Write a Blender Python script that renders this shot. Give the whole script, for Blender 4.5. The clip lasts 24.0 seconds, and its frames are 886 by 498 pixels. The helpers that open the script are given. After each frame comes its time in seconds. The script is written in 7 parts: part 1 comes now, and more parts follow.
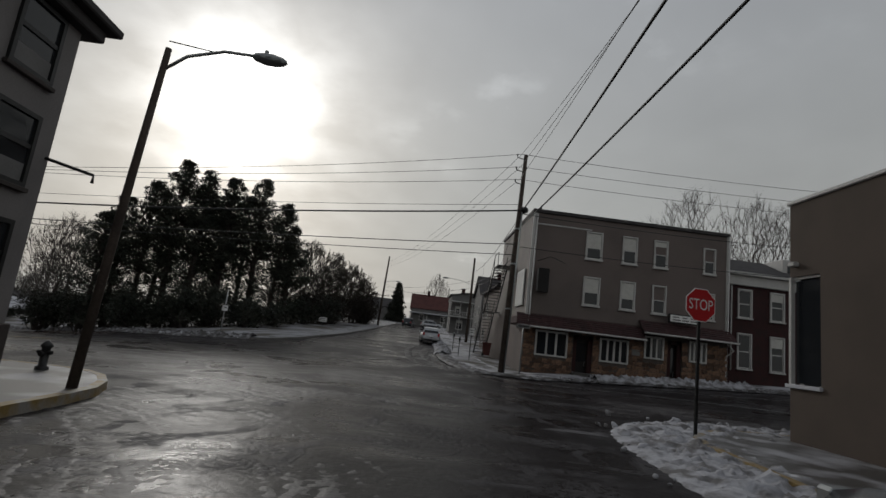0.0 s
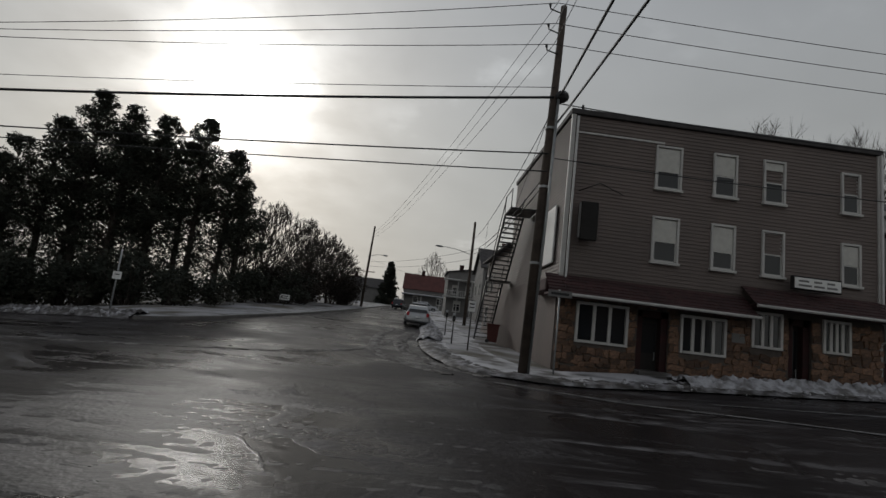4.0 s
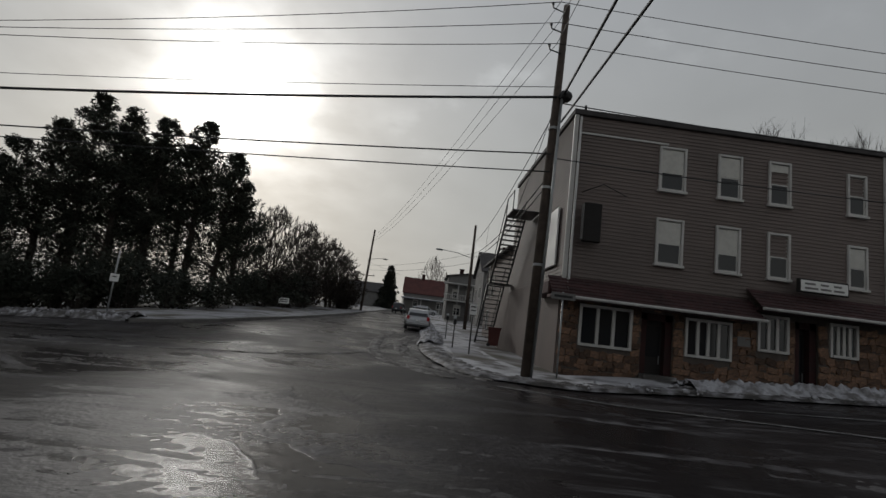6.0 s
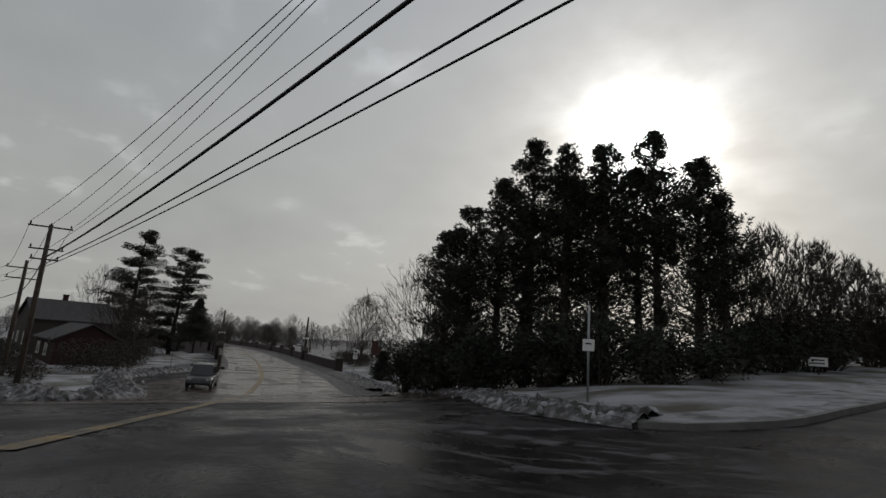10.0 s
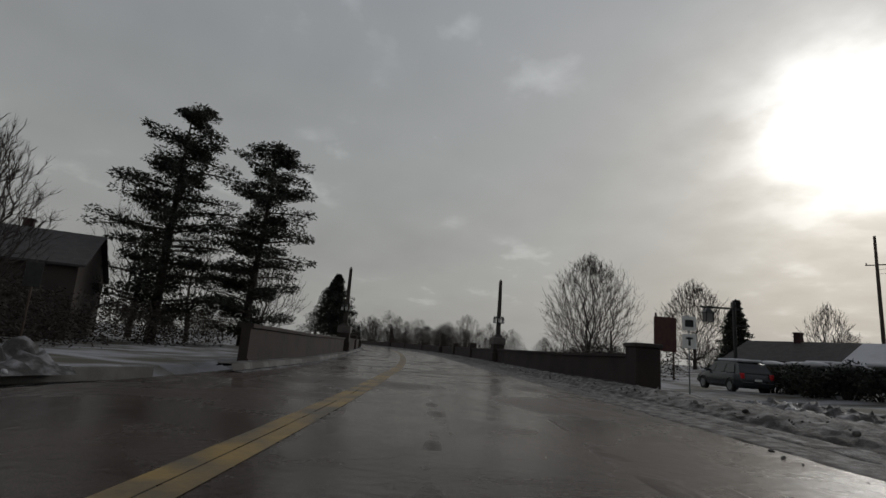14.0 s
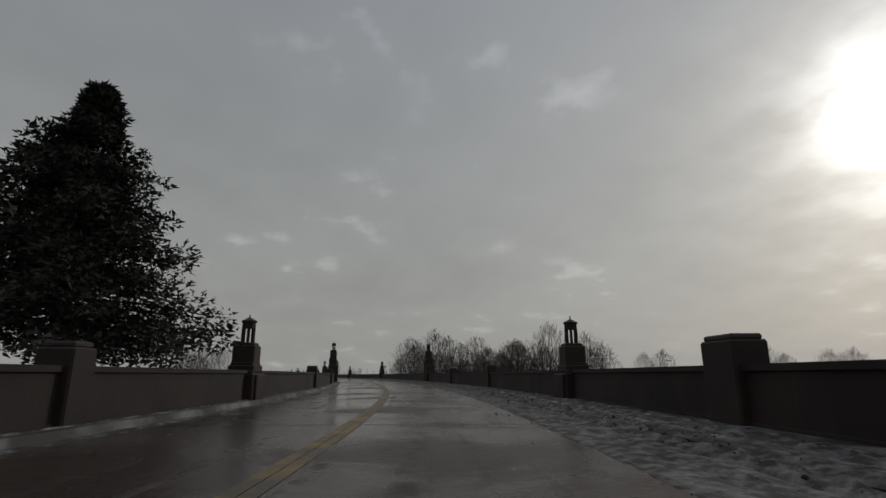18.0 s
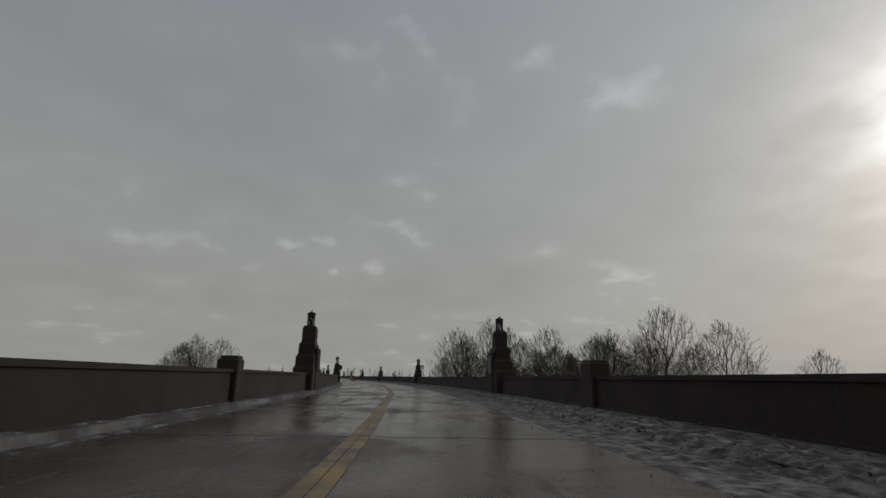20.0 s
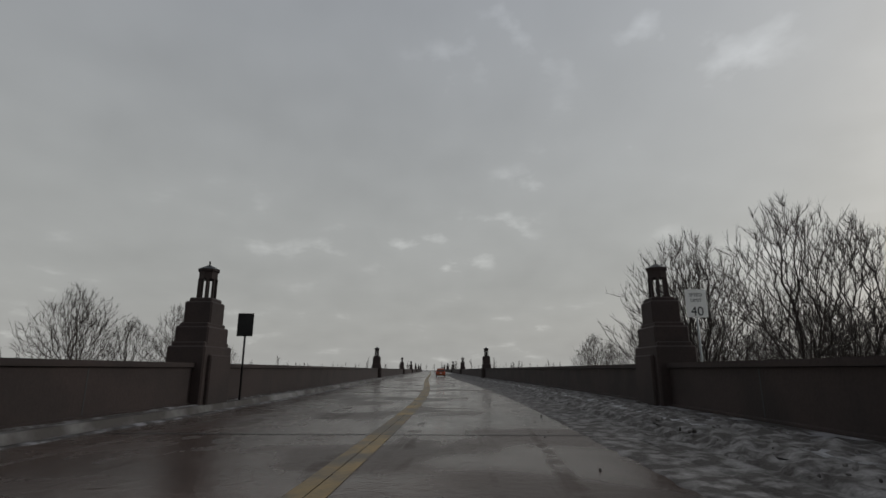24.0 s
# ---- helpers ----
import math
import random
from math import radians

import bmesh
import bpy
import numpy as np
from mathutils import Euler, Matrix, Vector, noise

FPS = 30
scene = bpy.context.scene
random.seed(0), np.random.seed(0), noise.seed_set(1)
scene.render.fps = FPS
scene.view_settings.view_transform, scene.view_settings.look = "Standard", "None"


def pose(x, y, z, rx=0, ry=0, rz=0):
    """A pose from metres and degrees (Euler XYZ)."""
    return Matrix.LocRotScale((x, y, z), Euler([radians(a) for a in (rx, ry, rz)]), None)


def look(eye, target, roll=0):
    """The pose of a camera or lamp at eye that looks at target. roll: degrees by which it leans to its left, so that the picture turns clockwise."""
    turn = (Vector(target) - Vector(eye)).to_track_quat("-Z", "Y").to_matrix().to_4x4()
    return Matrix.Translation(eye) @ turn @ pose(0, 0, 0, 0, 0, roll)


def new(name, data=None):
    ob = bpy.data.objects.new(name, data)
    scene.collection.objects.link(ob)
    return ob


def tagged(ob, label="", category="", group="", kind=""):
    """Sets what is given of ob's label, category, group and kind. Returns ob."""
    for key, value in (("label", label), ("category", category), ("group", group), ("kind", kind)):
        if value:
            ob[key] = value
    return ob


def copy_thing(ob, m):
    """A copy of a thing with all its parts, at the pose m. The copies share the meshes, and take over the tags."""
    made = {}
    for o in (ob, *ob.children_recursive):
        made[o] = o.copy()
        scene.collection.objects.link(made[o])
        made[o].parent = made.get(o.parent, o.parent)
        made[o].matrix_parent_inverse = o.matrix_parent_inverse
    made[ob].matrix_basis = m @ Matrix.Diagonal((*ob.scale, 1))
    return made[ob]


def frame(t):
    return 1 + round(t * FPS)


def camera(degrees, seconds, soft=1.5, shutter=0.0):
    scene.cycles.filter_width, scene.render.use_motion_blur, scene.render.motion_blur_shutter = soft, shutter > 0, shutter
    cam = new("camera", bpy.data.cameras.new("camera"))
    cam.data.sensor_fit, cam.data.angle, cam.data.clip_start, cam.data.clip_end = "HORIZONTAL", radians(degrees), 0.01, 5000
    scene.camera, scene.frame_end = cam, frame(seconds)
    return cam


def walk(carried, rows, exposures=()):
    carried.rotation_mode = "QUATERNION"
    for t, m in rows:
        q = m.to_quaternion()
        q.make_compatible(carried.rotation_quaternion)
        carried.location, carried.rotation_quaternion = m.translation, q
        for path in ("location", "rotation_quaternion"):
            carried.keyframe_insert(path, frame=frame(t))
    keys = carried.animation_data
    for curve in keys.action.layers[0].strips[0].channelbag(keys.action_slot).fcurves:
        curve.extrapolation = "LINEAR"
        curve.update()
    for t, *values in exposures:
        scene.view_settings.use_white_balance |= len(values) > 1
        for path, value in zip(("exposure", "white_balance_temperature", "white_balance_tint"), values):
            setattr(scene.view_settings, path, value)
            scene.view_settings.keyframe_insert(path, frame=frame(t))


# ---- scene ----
cam = camera(82.0, 24.0)
# seconds, place, yaw, pitch, roll
ROWS = [
    (0, -0.11, 0.90, 1.52, -3.46, 10.09, -6.79),
    (0.5, 0.21, 3.60, 1.50, -4.69, 9.89, -7.04),
    (1, 0.52, 6.00, 1.47, -6.03, 10.14, -7.25),
    (1.5, 0.82, 8.10, 1.46, -6.39, 10.11, -7.18),
    (2, 1.01, 9.70, 1.42, -5.96, 9.56, -6.90),
    (2.5, 1.15, 10.99, 1.38, -5.26, 9.37, -6.93),
    (3, 1.19, 11.88, 1.33, -4.47, 8.95, -6.69),
    (3.5, 1.24, 12.53, 1.32, -3.84, 8.52, -6.67),
    (5.5, 1.27, 13.09, 1.31, -3.35, 8.82, -6.75),
    (6, 1.23, 13.12, 1.26, -3.58, 9.02, -6.80),
    (6.5, 1.25, 13.12, 1.25, -3.42, 9.22, -6.73),
    (7, 1.25, 13.34, 1.26, -3.21, 9.85, -6.94),
    (7.5, 1.25, 14.00, 1.31, -2.30, 11.34, -6.81),
    (8, 1.13, 15.25, 1.38, 0.93, 12.95, -4.77),
    (8.5, 0.41, 17.27, 1.43, 9.40, 13.38, -5.58),
    (9, -0.76, 20.46, 1.44, 21.83, 12.67, -4.95),
    (9.5, -3.05, 22.75, 1.47, 34.37, 11.43, -4.36),
    (10, -5.79, 23.98, 1.50, 43.01, 10.85, -4.04),
    (10.5, -8.03, 25.13, 1.44, 49.79, 10.19, -3.89),
    (11, -10.48, 27.11, 1.23, 55.54, 10.25, -3.70),
    (11.5, -14.28, 29.81, 1.03, 59.23, 9.42, -3.49),
    (13.5, -42.05, 45.86, -1.49, 63.18, 10.15, -4.71),
    (14, -50.78, 50.07, -1.79, 61.78, 10.89, -4.12),
    (14.5, -58.76, 54.14, -1.79, 60.54, 12.27, -2.95),
    (15, -66.06, 58.03, -1.79, 60.90, 12.95, -1.40),
    (15.5, -73.02, 61.70, -1.79, 62.14, 13.39, -0.45),
    (16, -79.79, 65.15, -1.79, 63.85, 14.16, 0.15),
    (16.5, -86.50, 68.33, -1.80, 65.67, 13.43, -0.60),
    (17, -95.14, 71.91, -1.79, 67.05, 14.80, -0.51),
    (17.5, -104.20, 75.76, -1.79, 67.55, 13.89, -0.55),
    (18, -112.87, 79.54, -1.79, 68.36, 13.85, 0.11),
    (18.5, -121.31, 83.07, -1.79, 70.06, 13.73, 0.00),
    (20.5, -164.67, 94.80, -1.79, 74.45, 14.01, -0.89),
    (21, -173.72, 97.11, -1.79, 76.24, 13.52, -0.47),
    (21.5, -182.83, 99.32, -1.80, 77.72, 13.69, -0.26),
    (22, -193.08, 101.54, -1.79, 79.25, 13.62, -0.42),
    (22.5, -203.83, 103.67, -1.79, 80.77, 13.49, -0.28),
    (23, -214.61, 105.55, -1.79, 82.38, 13.19, -0.10),
    (23.5, -225.21, 107.12, -1.79, 84.05, 13.30, -0.07),
    (24, -235.67, 108.43, -1.79, 86.04, 13.34, -0.04),
]
walk(cam, [(t, pose(x, y, z, 90 + p, r, w)) for t, x, y, z, w, p, r in ROWS], exposures=[(0, -0.05), (9.5, -0.05), (11, 0.22), (12.5, 0.2), (13.5, 0.0), (14.2, -0.28), (18.5, -0.28), (20.5, -0.2), (21.2, -0.06), (22, 0.05), (24, 0.05)])

# ---- sky and sun: thin overcast, the sun low behind cloud ----
SUN_YAW, SUN_UP = 21.9, 21.7
sun_dir = Vector((-math.sin(radians(SUN_YAW)) * math.cos(radians(SUN_UP)), math.cos(radians(SUN_YAW)) * math.cos(radians(SUN_UP)), math.sin(radians(SUN_UP))))
world = bpy.data.worlds.new("overcast_sky")
scene.world = world
world.use_nodes = True


def wire_world():
    nt = world.node_tree
    n, l = nt.nodes, nt.links
    n.clear()
    out, bg = n.new("ShaderNodeOutputWorld"), n.new("ShaderNodeBackground")
    tc = n.new("ShaderNodeTexCoord")
    sky = n.new("ShaderNodeTexSky")
    sky.sky_type, sky.sun_disc = "NISHITA", False
    sky.sun_elevation, sky.sun_rotation = radians(SUN_UP), radians(-SUN_YAW)
    sky.air_density, sky.dust_density = 1.5, 4.0

    def m(op, a, b, clamp=False):
        x = n.new("ShaderNodeMath")
        x.operation, x.use_clamp = op, clamp
        for i, v in enumerate((a, b)):
            if isinstance(v, (int, float)):
                x.inputs[i].default_value = v
            else:
                l.new(v, x.inputs[i])
        return x.outputs[0]

    dot = n.new("ShaderNodeVectorMath")
    dot.operation = "DOT_PRODUCT"
    l.new(tc.outputs["Generated"], dot.inputs[0])
    dot.inputs[1].default_value = sun_dir
    c = m("MAXIMUM", dot.outputs["Value"], 0.0)
    near_sun = m("ADD", m("MULTIPLY", m("POWER", c, 260.0), 2.6), m("MULTIPLY", m("POWER", c, 45.0), 0.34))
    wide_glow = m("MULTIPLY", m("POWER", c, 5.0), 0.14)
    # cloud sheet: stretched noise, seen as on a flat layer
    sep = n.new("ShaderNodeSeparateXYZ")
    l.new(tc.outputs["Generated"], sep.inputs[0])
    zz = m("ADD", m("MAXIMUM", sep.outputs["Z"], 0.0), 0.22)
    com = n.new("ShaderNodeCombineXYZ")
    l.new(m("DIVIDE", sep.outputs["X"], zz), com.inputs[0])
    l.new(m("DIVIDE", sep.outputs["Y"], zz), com.inputs[1])
    noise1, noise2 = n.new("ShaderNodeTexNoise"), n.new("ShaderNodeTexNoise")
    for nz, sc, dt in ((noise1, 1.1, 6.0), (noise2, 4.5, 8.0)):
        l.new(com.outputs[0], nz.inputs["Vector"])
        nz.inputs["Scale"].default_value, nz.inputs["Detail"].default_value = sc, dt
    cl = m("ADD", m("MULTIPLY", m("SUBTRACT", noise1.outputs["Fac"], 0.5), 0.34), m("MULTIPLY", m("SUBTRACT", noise2.outputs["Fac"], 0.5), 0.14))
    # small broken bright cloud edges
    ramp = n.new("ShaderNodeMapRange")
    ramp.inputs["From Min"].default_value, ramp.inputs["From Max"].default_value = 0.56, 0.72
    l.new(noise2.outputs["Fac"], ramp.inputs["Value"])
    near_gap = n.new("ShaderNodeMapRange")
    near_gap.inputs["From Min"].default_value, near_gap.inputs["From Max"].default_value = 0.52, 0.62
    l.new(noise1.outputs["Fac"], near_gap.inputs["Value"])
    puffs = m("MULTIPLY", m("MULTIPLY", ramp.outputs["Result"], near_gap.outputs["Result"]), 0.4)
    base = n.new("ShaderNodeValToRGB")
    e = base.color_ramp.elements
    e[0].position, e[0].color = 0.0, (0.342, 0.343, 0.330, 1)
    e[1].position, e[1].color = 0.75, (0.268, 0.284, 0.31, 1)
    mid = base.color_ramp.elements.new(0.28)
    mid.color = (0.324, 0.332, 0.328, 1)
    l.new(sep.outputs["Z"], base.inputs["Fac"])
    gain = m("ADD", m("ADD", 1.0, cl), puffs)
    mul = n.new("ShaderNodeVectorMath")
    mul.operation = "SCALE"
    l.new(base.outputs["Color"], mul.inputs[0])
    l.new(gain, mul.inputs["Scale"])
    # glow is broken by the cloud as well
    gl = n.new("ShaderNodeVectorMath")
    gl.operation = "SCALE"
    gl.inputs[0].default_value = (0.975, 0.99, 0.985)
    broken = n.new("ShaderNodeMapRange")
    broken.inputs["From Min"].default_value, broken.inputs["From Max"].default_value = 0.36, 0.66
    broken.inputs["To Min"].default_value, broken.inputs["To Max"].default_value = 0.62, 1.45
    l.new(noise2.outputs["Fac"], broken.inputs["Value"])
    l.new(m("ADD", wide_glow, m("MULTIPLY", near_sun, broken.outputs["Result"])), gl.inputs["Scale"])
    skys = n.new("ShaderNodeVectorMath")
    skys.operation = "SCALE"
    l.new(sky.outputs["Color"], skys.inputs[0])
    skys.inputs["Scale"].default_value = 0.004
    a1, a2 = n.new("ShaderNodeVectorMath"), n.new("ShaderNodeVectorMath")
    l.new(mul.outputs[0], a1.inputs[0])
    l.new(gl.outputs[0], a1.inputs[1])
    l.new(a1.outputs[0], a2.inputs[0])
    l.new(skys.outputs[0], a2.inputs[1])
    l.new(a2.outputs[0], bg.inputs["Color"])
    bg.inputs["Strength"].default_value = 1.0
    l.new(bg.outputs[0], out.inputs["Surface"])


wire_world()
sun = new("sun", bpy.data.lights.new("sun", "SUN"))
sun.data.energy, sun.data.angle, sun.data.color = 0.5, radians(10), (1.0, 0.97, 0.92)
sun.matrix_world = look(sun_dir * 100, (0, 0, 0))
scene.view_settings.exposure = 0.0

# ---- materials ----


def material(name, colour, rough=0.8, metal=0.0, vary=0.25, scale=3.0, fine=40.0, bump=0.15, second=None, amount=0.5, spec=0.5, object_random=0.0):
    """Principled surface with stains (large) and grain (small), optional second colour in patches."""
    mat = bpy.data.materials.new(name)
    mat.use_nodes = True
    nt = mat.node_tree
    n, l = nt.nodes, nt.links
    b = n["Principled BSDF"]
    b.inputs["Roughness"].default_value, b.inputs["Metallic"].default_value = rough, metal
    b.inputs["Specular IOR Level"].default_value = spec
    tc = n.new("ShaderNodeTexCoord")
    big, small = n.new("ShaderNodeTexNoise"), n.new("ShaderNodeTexNoise")
    for nz, sc, dt in ((big, scale, 5.0), (small, fine, 3.0)):
        l.new(tc.outputs["Object"], nz.inputs["Vector"])
        nz.inputs["Scale"].default_value, nz.inputs["Detail"].default_value = sc, dt
    mix = n.new("ShaderNodeMix")
    mix.data_type = "RGBA"
    other = second or tuple(c * (1 - vary) for c in colour)
    mix.inputs[6].default_value, mix.inputs[7].default_value = (*colour, 1), (*other, 1)
    mr = n.new("ShaderNodeMapRange")
    mr.inputs["From Min"].default_value, mr.inputs["From Max"].default_value = 0.62 - amount * 0.4, 0.72 - amount * 0.2
    l.new(big.outputs["Fac"], mr.inputs["Value"])
    l.new(mr.outputs["Result"], mix.inputs["Factor"])
    grain = n.new("ShaderNodeMix")
    grain.data_type, grain.blend_type = "RGBA", "MULTIPLY"
    grain.inputs["Factor"].default_value = min(1.0, vary * 1.6)
    l.new(mix.outputs[2], grain.inputs[6])
    l.new(small.outputs["Fac"], grain.inputs[7])
    gain = n.new("ShaderNodeVectorMath")
    gain.operation = "SCALE"
    gain.inputs["Scale"].default_value = 1.0 + min(1.0, vary * 1.6) * 0.8
    l.new(grain.outputs[2], gain.inputs[0])
    col = gain.outputs[0]
    if object_random:
        info, hs = n.new("ShaderNodeObjectInfo"), n.new("ShaderNodeHueSaturation")
        mr2 = n.new("ShaderNodeMapRange")
        mr2.inputs["To Min"].default_value, mr2.inputs["To Max"].default_value = 1 - object_random, 1 + object_random
        l.new(info.outputs["Random"], mr2.inputs["Value"])
        l.new(mr2.outputs["Result"], hs.inputs["Value"])
        l.new(col, hs.inputs["Color"])
        col = hs.outputs["Color"]
    l.new(col, b.inputs["Base Color"])
    if bump:
        bp = n.new("ShaderNodeBump")
        bp.inputs["Strength"].default_value, bp.inputs["Distance"].default_value = bump, 0.02
        l.new(small.outputs["Fac"], bp.inputs["Height"])
        l.new(bp.outputs["Normal"], b.inputs["Normal"])
    return mat


def wet_road(name, base, slush_tint, ior, rough, arcs):
    """Wet asphalt with puddles, streaks and arcs of slush left by tyres, and grit."""
    mat = bpy.data.materials.new(name)
    mat.use_nodes = True
    nt = mat.node_tree
    n, l = nt.nodes, nt.links
    b = n["Principled BSDF"]
    uv = n.new("ShaderNodeUVMap")
    tc = n.new("ShaderNodeTexCoord")
    obj = tc.outputs["Object"]

    def nz(src, scale, detail, sx=1.0, sy=1.0, warp=0.0):
        mp, t = n.new("ShaderNodeMapping"), n.new("ShaderNodeTexNoise")
        mp.inputs["Scale"].default_value = (sx, sy, 1)
        l.new(src, mp.inputs["Vector"])
        l.new(mp.outputs[0], t.inputs["Vector"])
        t.inputs["Scale"].default_value, t.inputs["Detail"].default_value, t.inputs["Distortion"].default_value = scale, detail, warp
        return t.outputs["Fac"]

    def rng(v, a, c, lo=0.0, hi=1.0):
        r = n.new("ShaderNodeMapRange")
        r.inputs["From Min"].default_value, r.inputs["From Max"].default_value = a, c
        r.inputs["To Min"].default_value, r.inputs["To Max"].default_value = lo, hi
        l.new(v, r.inputs["Value"])
        return r.outputs["Result"]

    def op(kind, a, c):
        x = n.new("ShaderNodeMath")
        x.operation = kind
        for i, v in enumerate((a, c)):
            if isinstance(v, (int, float)):
                x.inputs[i].default_value = v
            else:
                l.new(v, x.inputs[i])
        return x.outputs[0]

    def ring(cx, cy, seed):
        """Tyre tracks as rings round a turning centre, worn away in patches."""
        d = n.new("ShaderNodeVectorMath")
        d.operation = "DISTANCE"
        flat = n.new("ShaderNodeMapping")
        flat.inputs["Scale"].default_value = (1, 1, 0)
        l.new(obj, flat.inputs["Vector"])
        l.new(flat.outputs[0], d.inputs[0])
        d.inputs[1].default_value = (cx, cy, 0)
        t = n.new("ShaderNodeTexNoise")
        t.noise_dimensions = "1D"
        l.new(op("ADD", op("MULTIPLY", d.outputs["Value"], 1.0), op("ADD", op("MULTIPLY", nz(obj, 0.25, 4), 4.0), seed)), t.inputs["W"])
        t.inputs["Scale"].default_value, t.inputs["Detail"].default_value = 1.3, 3.0
        near = rng(d.outputs["Value"], 22.0, 16.0)
        return op("MULTIPLY", op("MULTIPLY", rng(t.outputs["Fac"], 0.54, 0.60), near), rng(nz(obj, 0.35, 5), 0.42, 0.56))

    streaks, grit, grain = nz(uv.outputs[0], 1.0, 5, 1.6, 0.07, 0.4), nz(obj, 1.6, 7), nz(obj, 70, 3)
    fine_lines = nz(uv.outputs[0], 1.0, 3, 5.0, 0.05)
    track = op("MULTIPLY", rng(streaks, 0.57, 0.66), rng(grit, 0.44, 0.6))
    track = op("MAXIMUM", track, op("MULTIPLY", rng(fine_lines, 0.62, 0.70, 0.0, 0.3), rng(grit, 0.44, 0.58)))
    patch = op("MULTIPLY", rng(nz(obj, 0.55, 7, 0.6, 1.5, 1.2), 0.53, 0.60), rng(nz(obj, 11.0, 5), 0.42, 0.58))
    track = op("MAXIMUM", track, op("MULTIPLY", patch, 0.6 if arcs else 0.2))
    for cx, cy, seed in arcs:
        track = op("MAXIMUM", track, op("MULTIPLY", op("MULTIPLY", ring(cx, cy, seed), rng(grit, 0.38, 0.54)), rng(nz(obj, 9.0, 4), 0.40, 0.56, 0.4, 1.0)))
    mix = n.new("ShaderNodeMix")
    mix.data_type = "RGBA"
    mix.inputs[6].default_value, mix.inputs[7].default_value = (*base, 1), (*slush_tint, 1)
    l.new(op("MULTIPLY", track, 0.8), mix.inputs["Factor"])
    dry = n.new("ShaderNodeMix")
    dry.data_type = "RGBA"
    l.new(rng(nz(obj, 0.16, 5), 0.45, 0.7, 0.0, 0.7), dry.inputs["Factor"])
    l.new(mix.outputs[2], dry.inputs[6])
    dry.inputs[7].default_value = (*(c * 2.0 for c in base), 1)
    grainy = n.new("ShaderNodeMix")
    grainy.data_type, grainy.blend_type = "RGBA", "MULTIPLY"
    grainy.inputs["Factor"].default_value = 0.6
    l.new(dry.outputs[2], grainy.inputs[6])
    l.new(rng(grain, 0.3, 0.7, 0.3, 1.5), grainy.inputs[7])
    l.new(grainy.outputs[2], b.inputs["Base Color"])
    wet = rng(nz(obj, 0.30, 6, 1, 1, 0.6), 0.38, 0.62, *rough)
    b.inputs["Specular IOR Level"].default_value = 0.4
    b.inputs["IOR"].default_value = ior
    l.new(op("ADD", wet, op("MULTIPLY", track, 0.35)), b.inputs["Roughness"])
    bp, bp2 = n.new("ShaderNodeBump"), n.new("ShaderNodeBump")
    bp.inputs["Strength"].default_value, bp.inputs["Distance"].default_value = 0.22, 0.01
    l.new(grain, bp.inputs["Height"])
    bp2.inputs["Strength"].default_value, bp2.inputs["Distance"].default_value = 0.6, 0.03
    l.new(op("ADD", op("MULTIPLY", track, 0.5), op("MULTIPLY", nz(obj, 6.0, 5), 0.6)), bp2.inputs["Height"])
    l.new(bp.outputs["Normal"], bp2.inputs["Normal"])
    l.new(bp2.outputs["Normal"], b.inputs["Normal"])
    return mat


M_ROAD = wet_road("wet_asphalt", (0.017, 0.0145, 0.0148), (0.15, 0.145, 0.15), 1.15, (0.2, 0.5), ((-15.0, 12.0, 0.0), (12.0, 40.0, 17.0), (-18.0, 44.0, 31.0)))
M_DECK = wet_road("wet_bridge_deck", (0.058, 0.043, 0.037), (0.12, 0.110, 0.10), 1.19, (0.06, 0.36), ())
M_SNOW = material("snow", (0.5, 0.5, 0.53), 0.85, vary=0.12, scale=0.7, fine=9, bump=0.5, second=(0.42, 0.42, 0.43), amount=0.35)
M_SLUSH = material("dirty_slush", (0.28, 0.275, 0.29), 0.6, vary=0.35, scale=2.6, fine=14, bump=0.9, second=(0.05, 0.046, 0.043), amount=0.85, spec=0.2)
M_SLUSH2 = material("grimy_slush", (0.235, 0.225, 0.22), 0.75, vary=0.4, scale=3.5, fine=22, bump=1.0, second=(0.06, 0.054, 0.05), amount=0.72, spec=0.2)
M_GROUND = material("snow_patched_grass", (0.31, 0.31, 0.33), 0.9, vary=0.2, scale=0.35, fine=6, bump=0.5, second=(0.07, 0.062, 0.045), amount=0.6)
M_WALK = material("wet_concrete_paving", (0.07, 0.066, 0.062), 0.4, vary=0.25, scale=0.9, fine=30, second=(0.34, 0.34, 0.36), amount=0.38)
M_WALKSNOW = material("snow_trodden_paving", (0.42, 0.42, 0.44), 0.75, vary=0.2, scale=0.8, fine=9, bump=0.6, second=(0.075, 0.07, 0.066), amount=0.42)
M_SNOWD = material("old_snow", (0.40, 0.40, 0.42), 0.8, vary=0.3, scale=2.4, fine=12, bump=0.8, second=(0.15, 0.143, 0.14), amount=0.5, spec=0.2)
M_SLUSHWET = material("wet_grey_slush", (0.075, 0.069, 0.069), 0.55, vary=0.35, scale=1.5, fine=16, bump=0.5, second=(0.03, 0.028, 0.028), amount=0.55, spec=0.25)
M_SNOWY = material("trodden_snow", (0.27, 0.27, 0.28), 0.85, vary=0.25, scale=1.3, fine=8, bump=0.6, second=(0.10, 0.096, 0.092), amount=0.45)
M_KERB = material("concrete_kerb", (0.15, 0.143, 0.135), 0.7, vary=0.25, scale=2, fine=30)
M_KERBD = material("dark_bridge_kerb", (0.05, 0.044, 0.04), 0.75, vary=0.3, scale=0.6, fine=8, second=(0.20, 0.197, 0.195), amount=0.42)
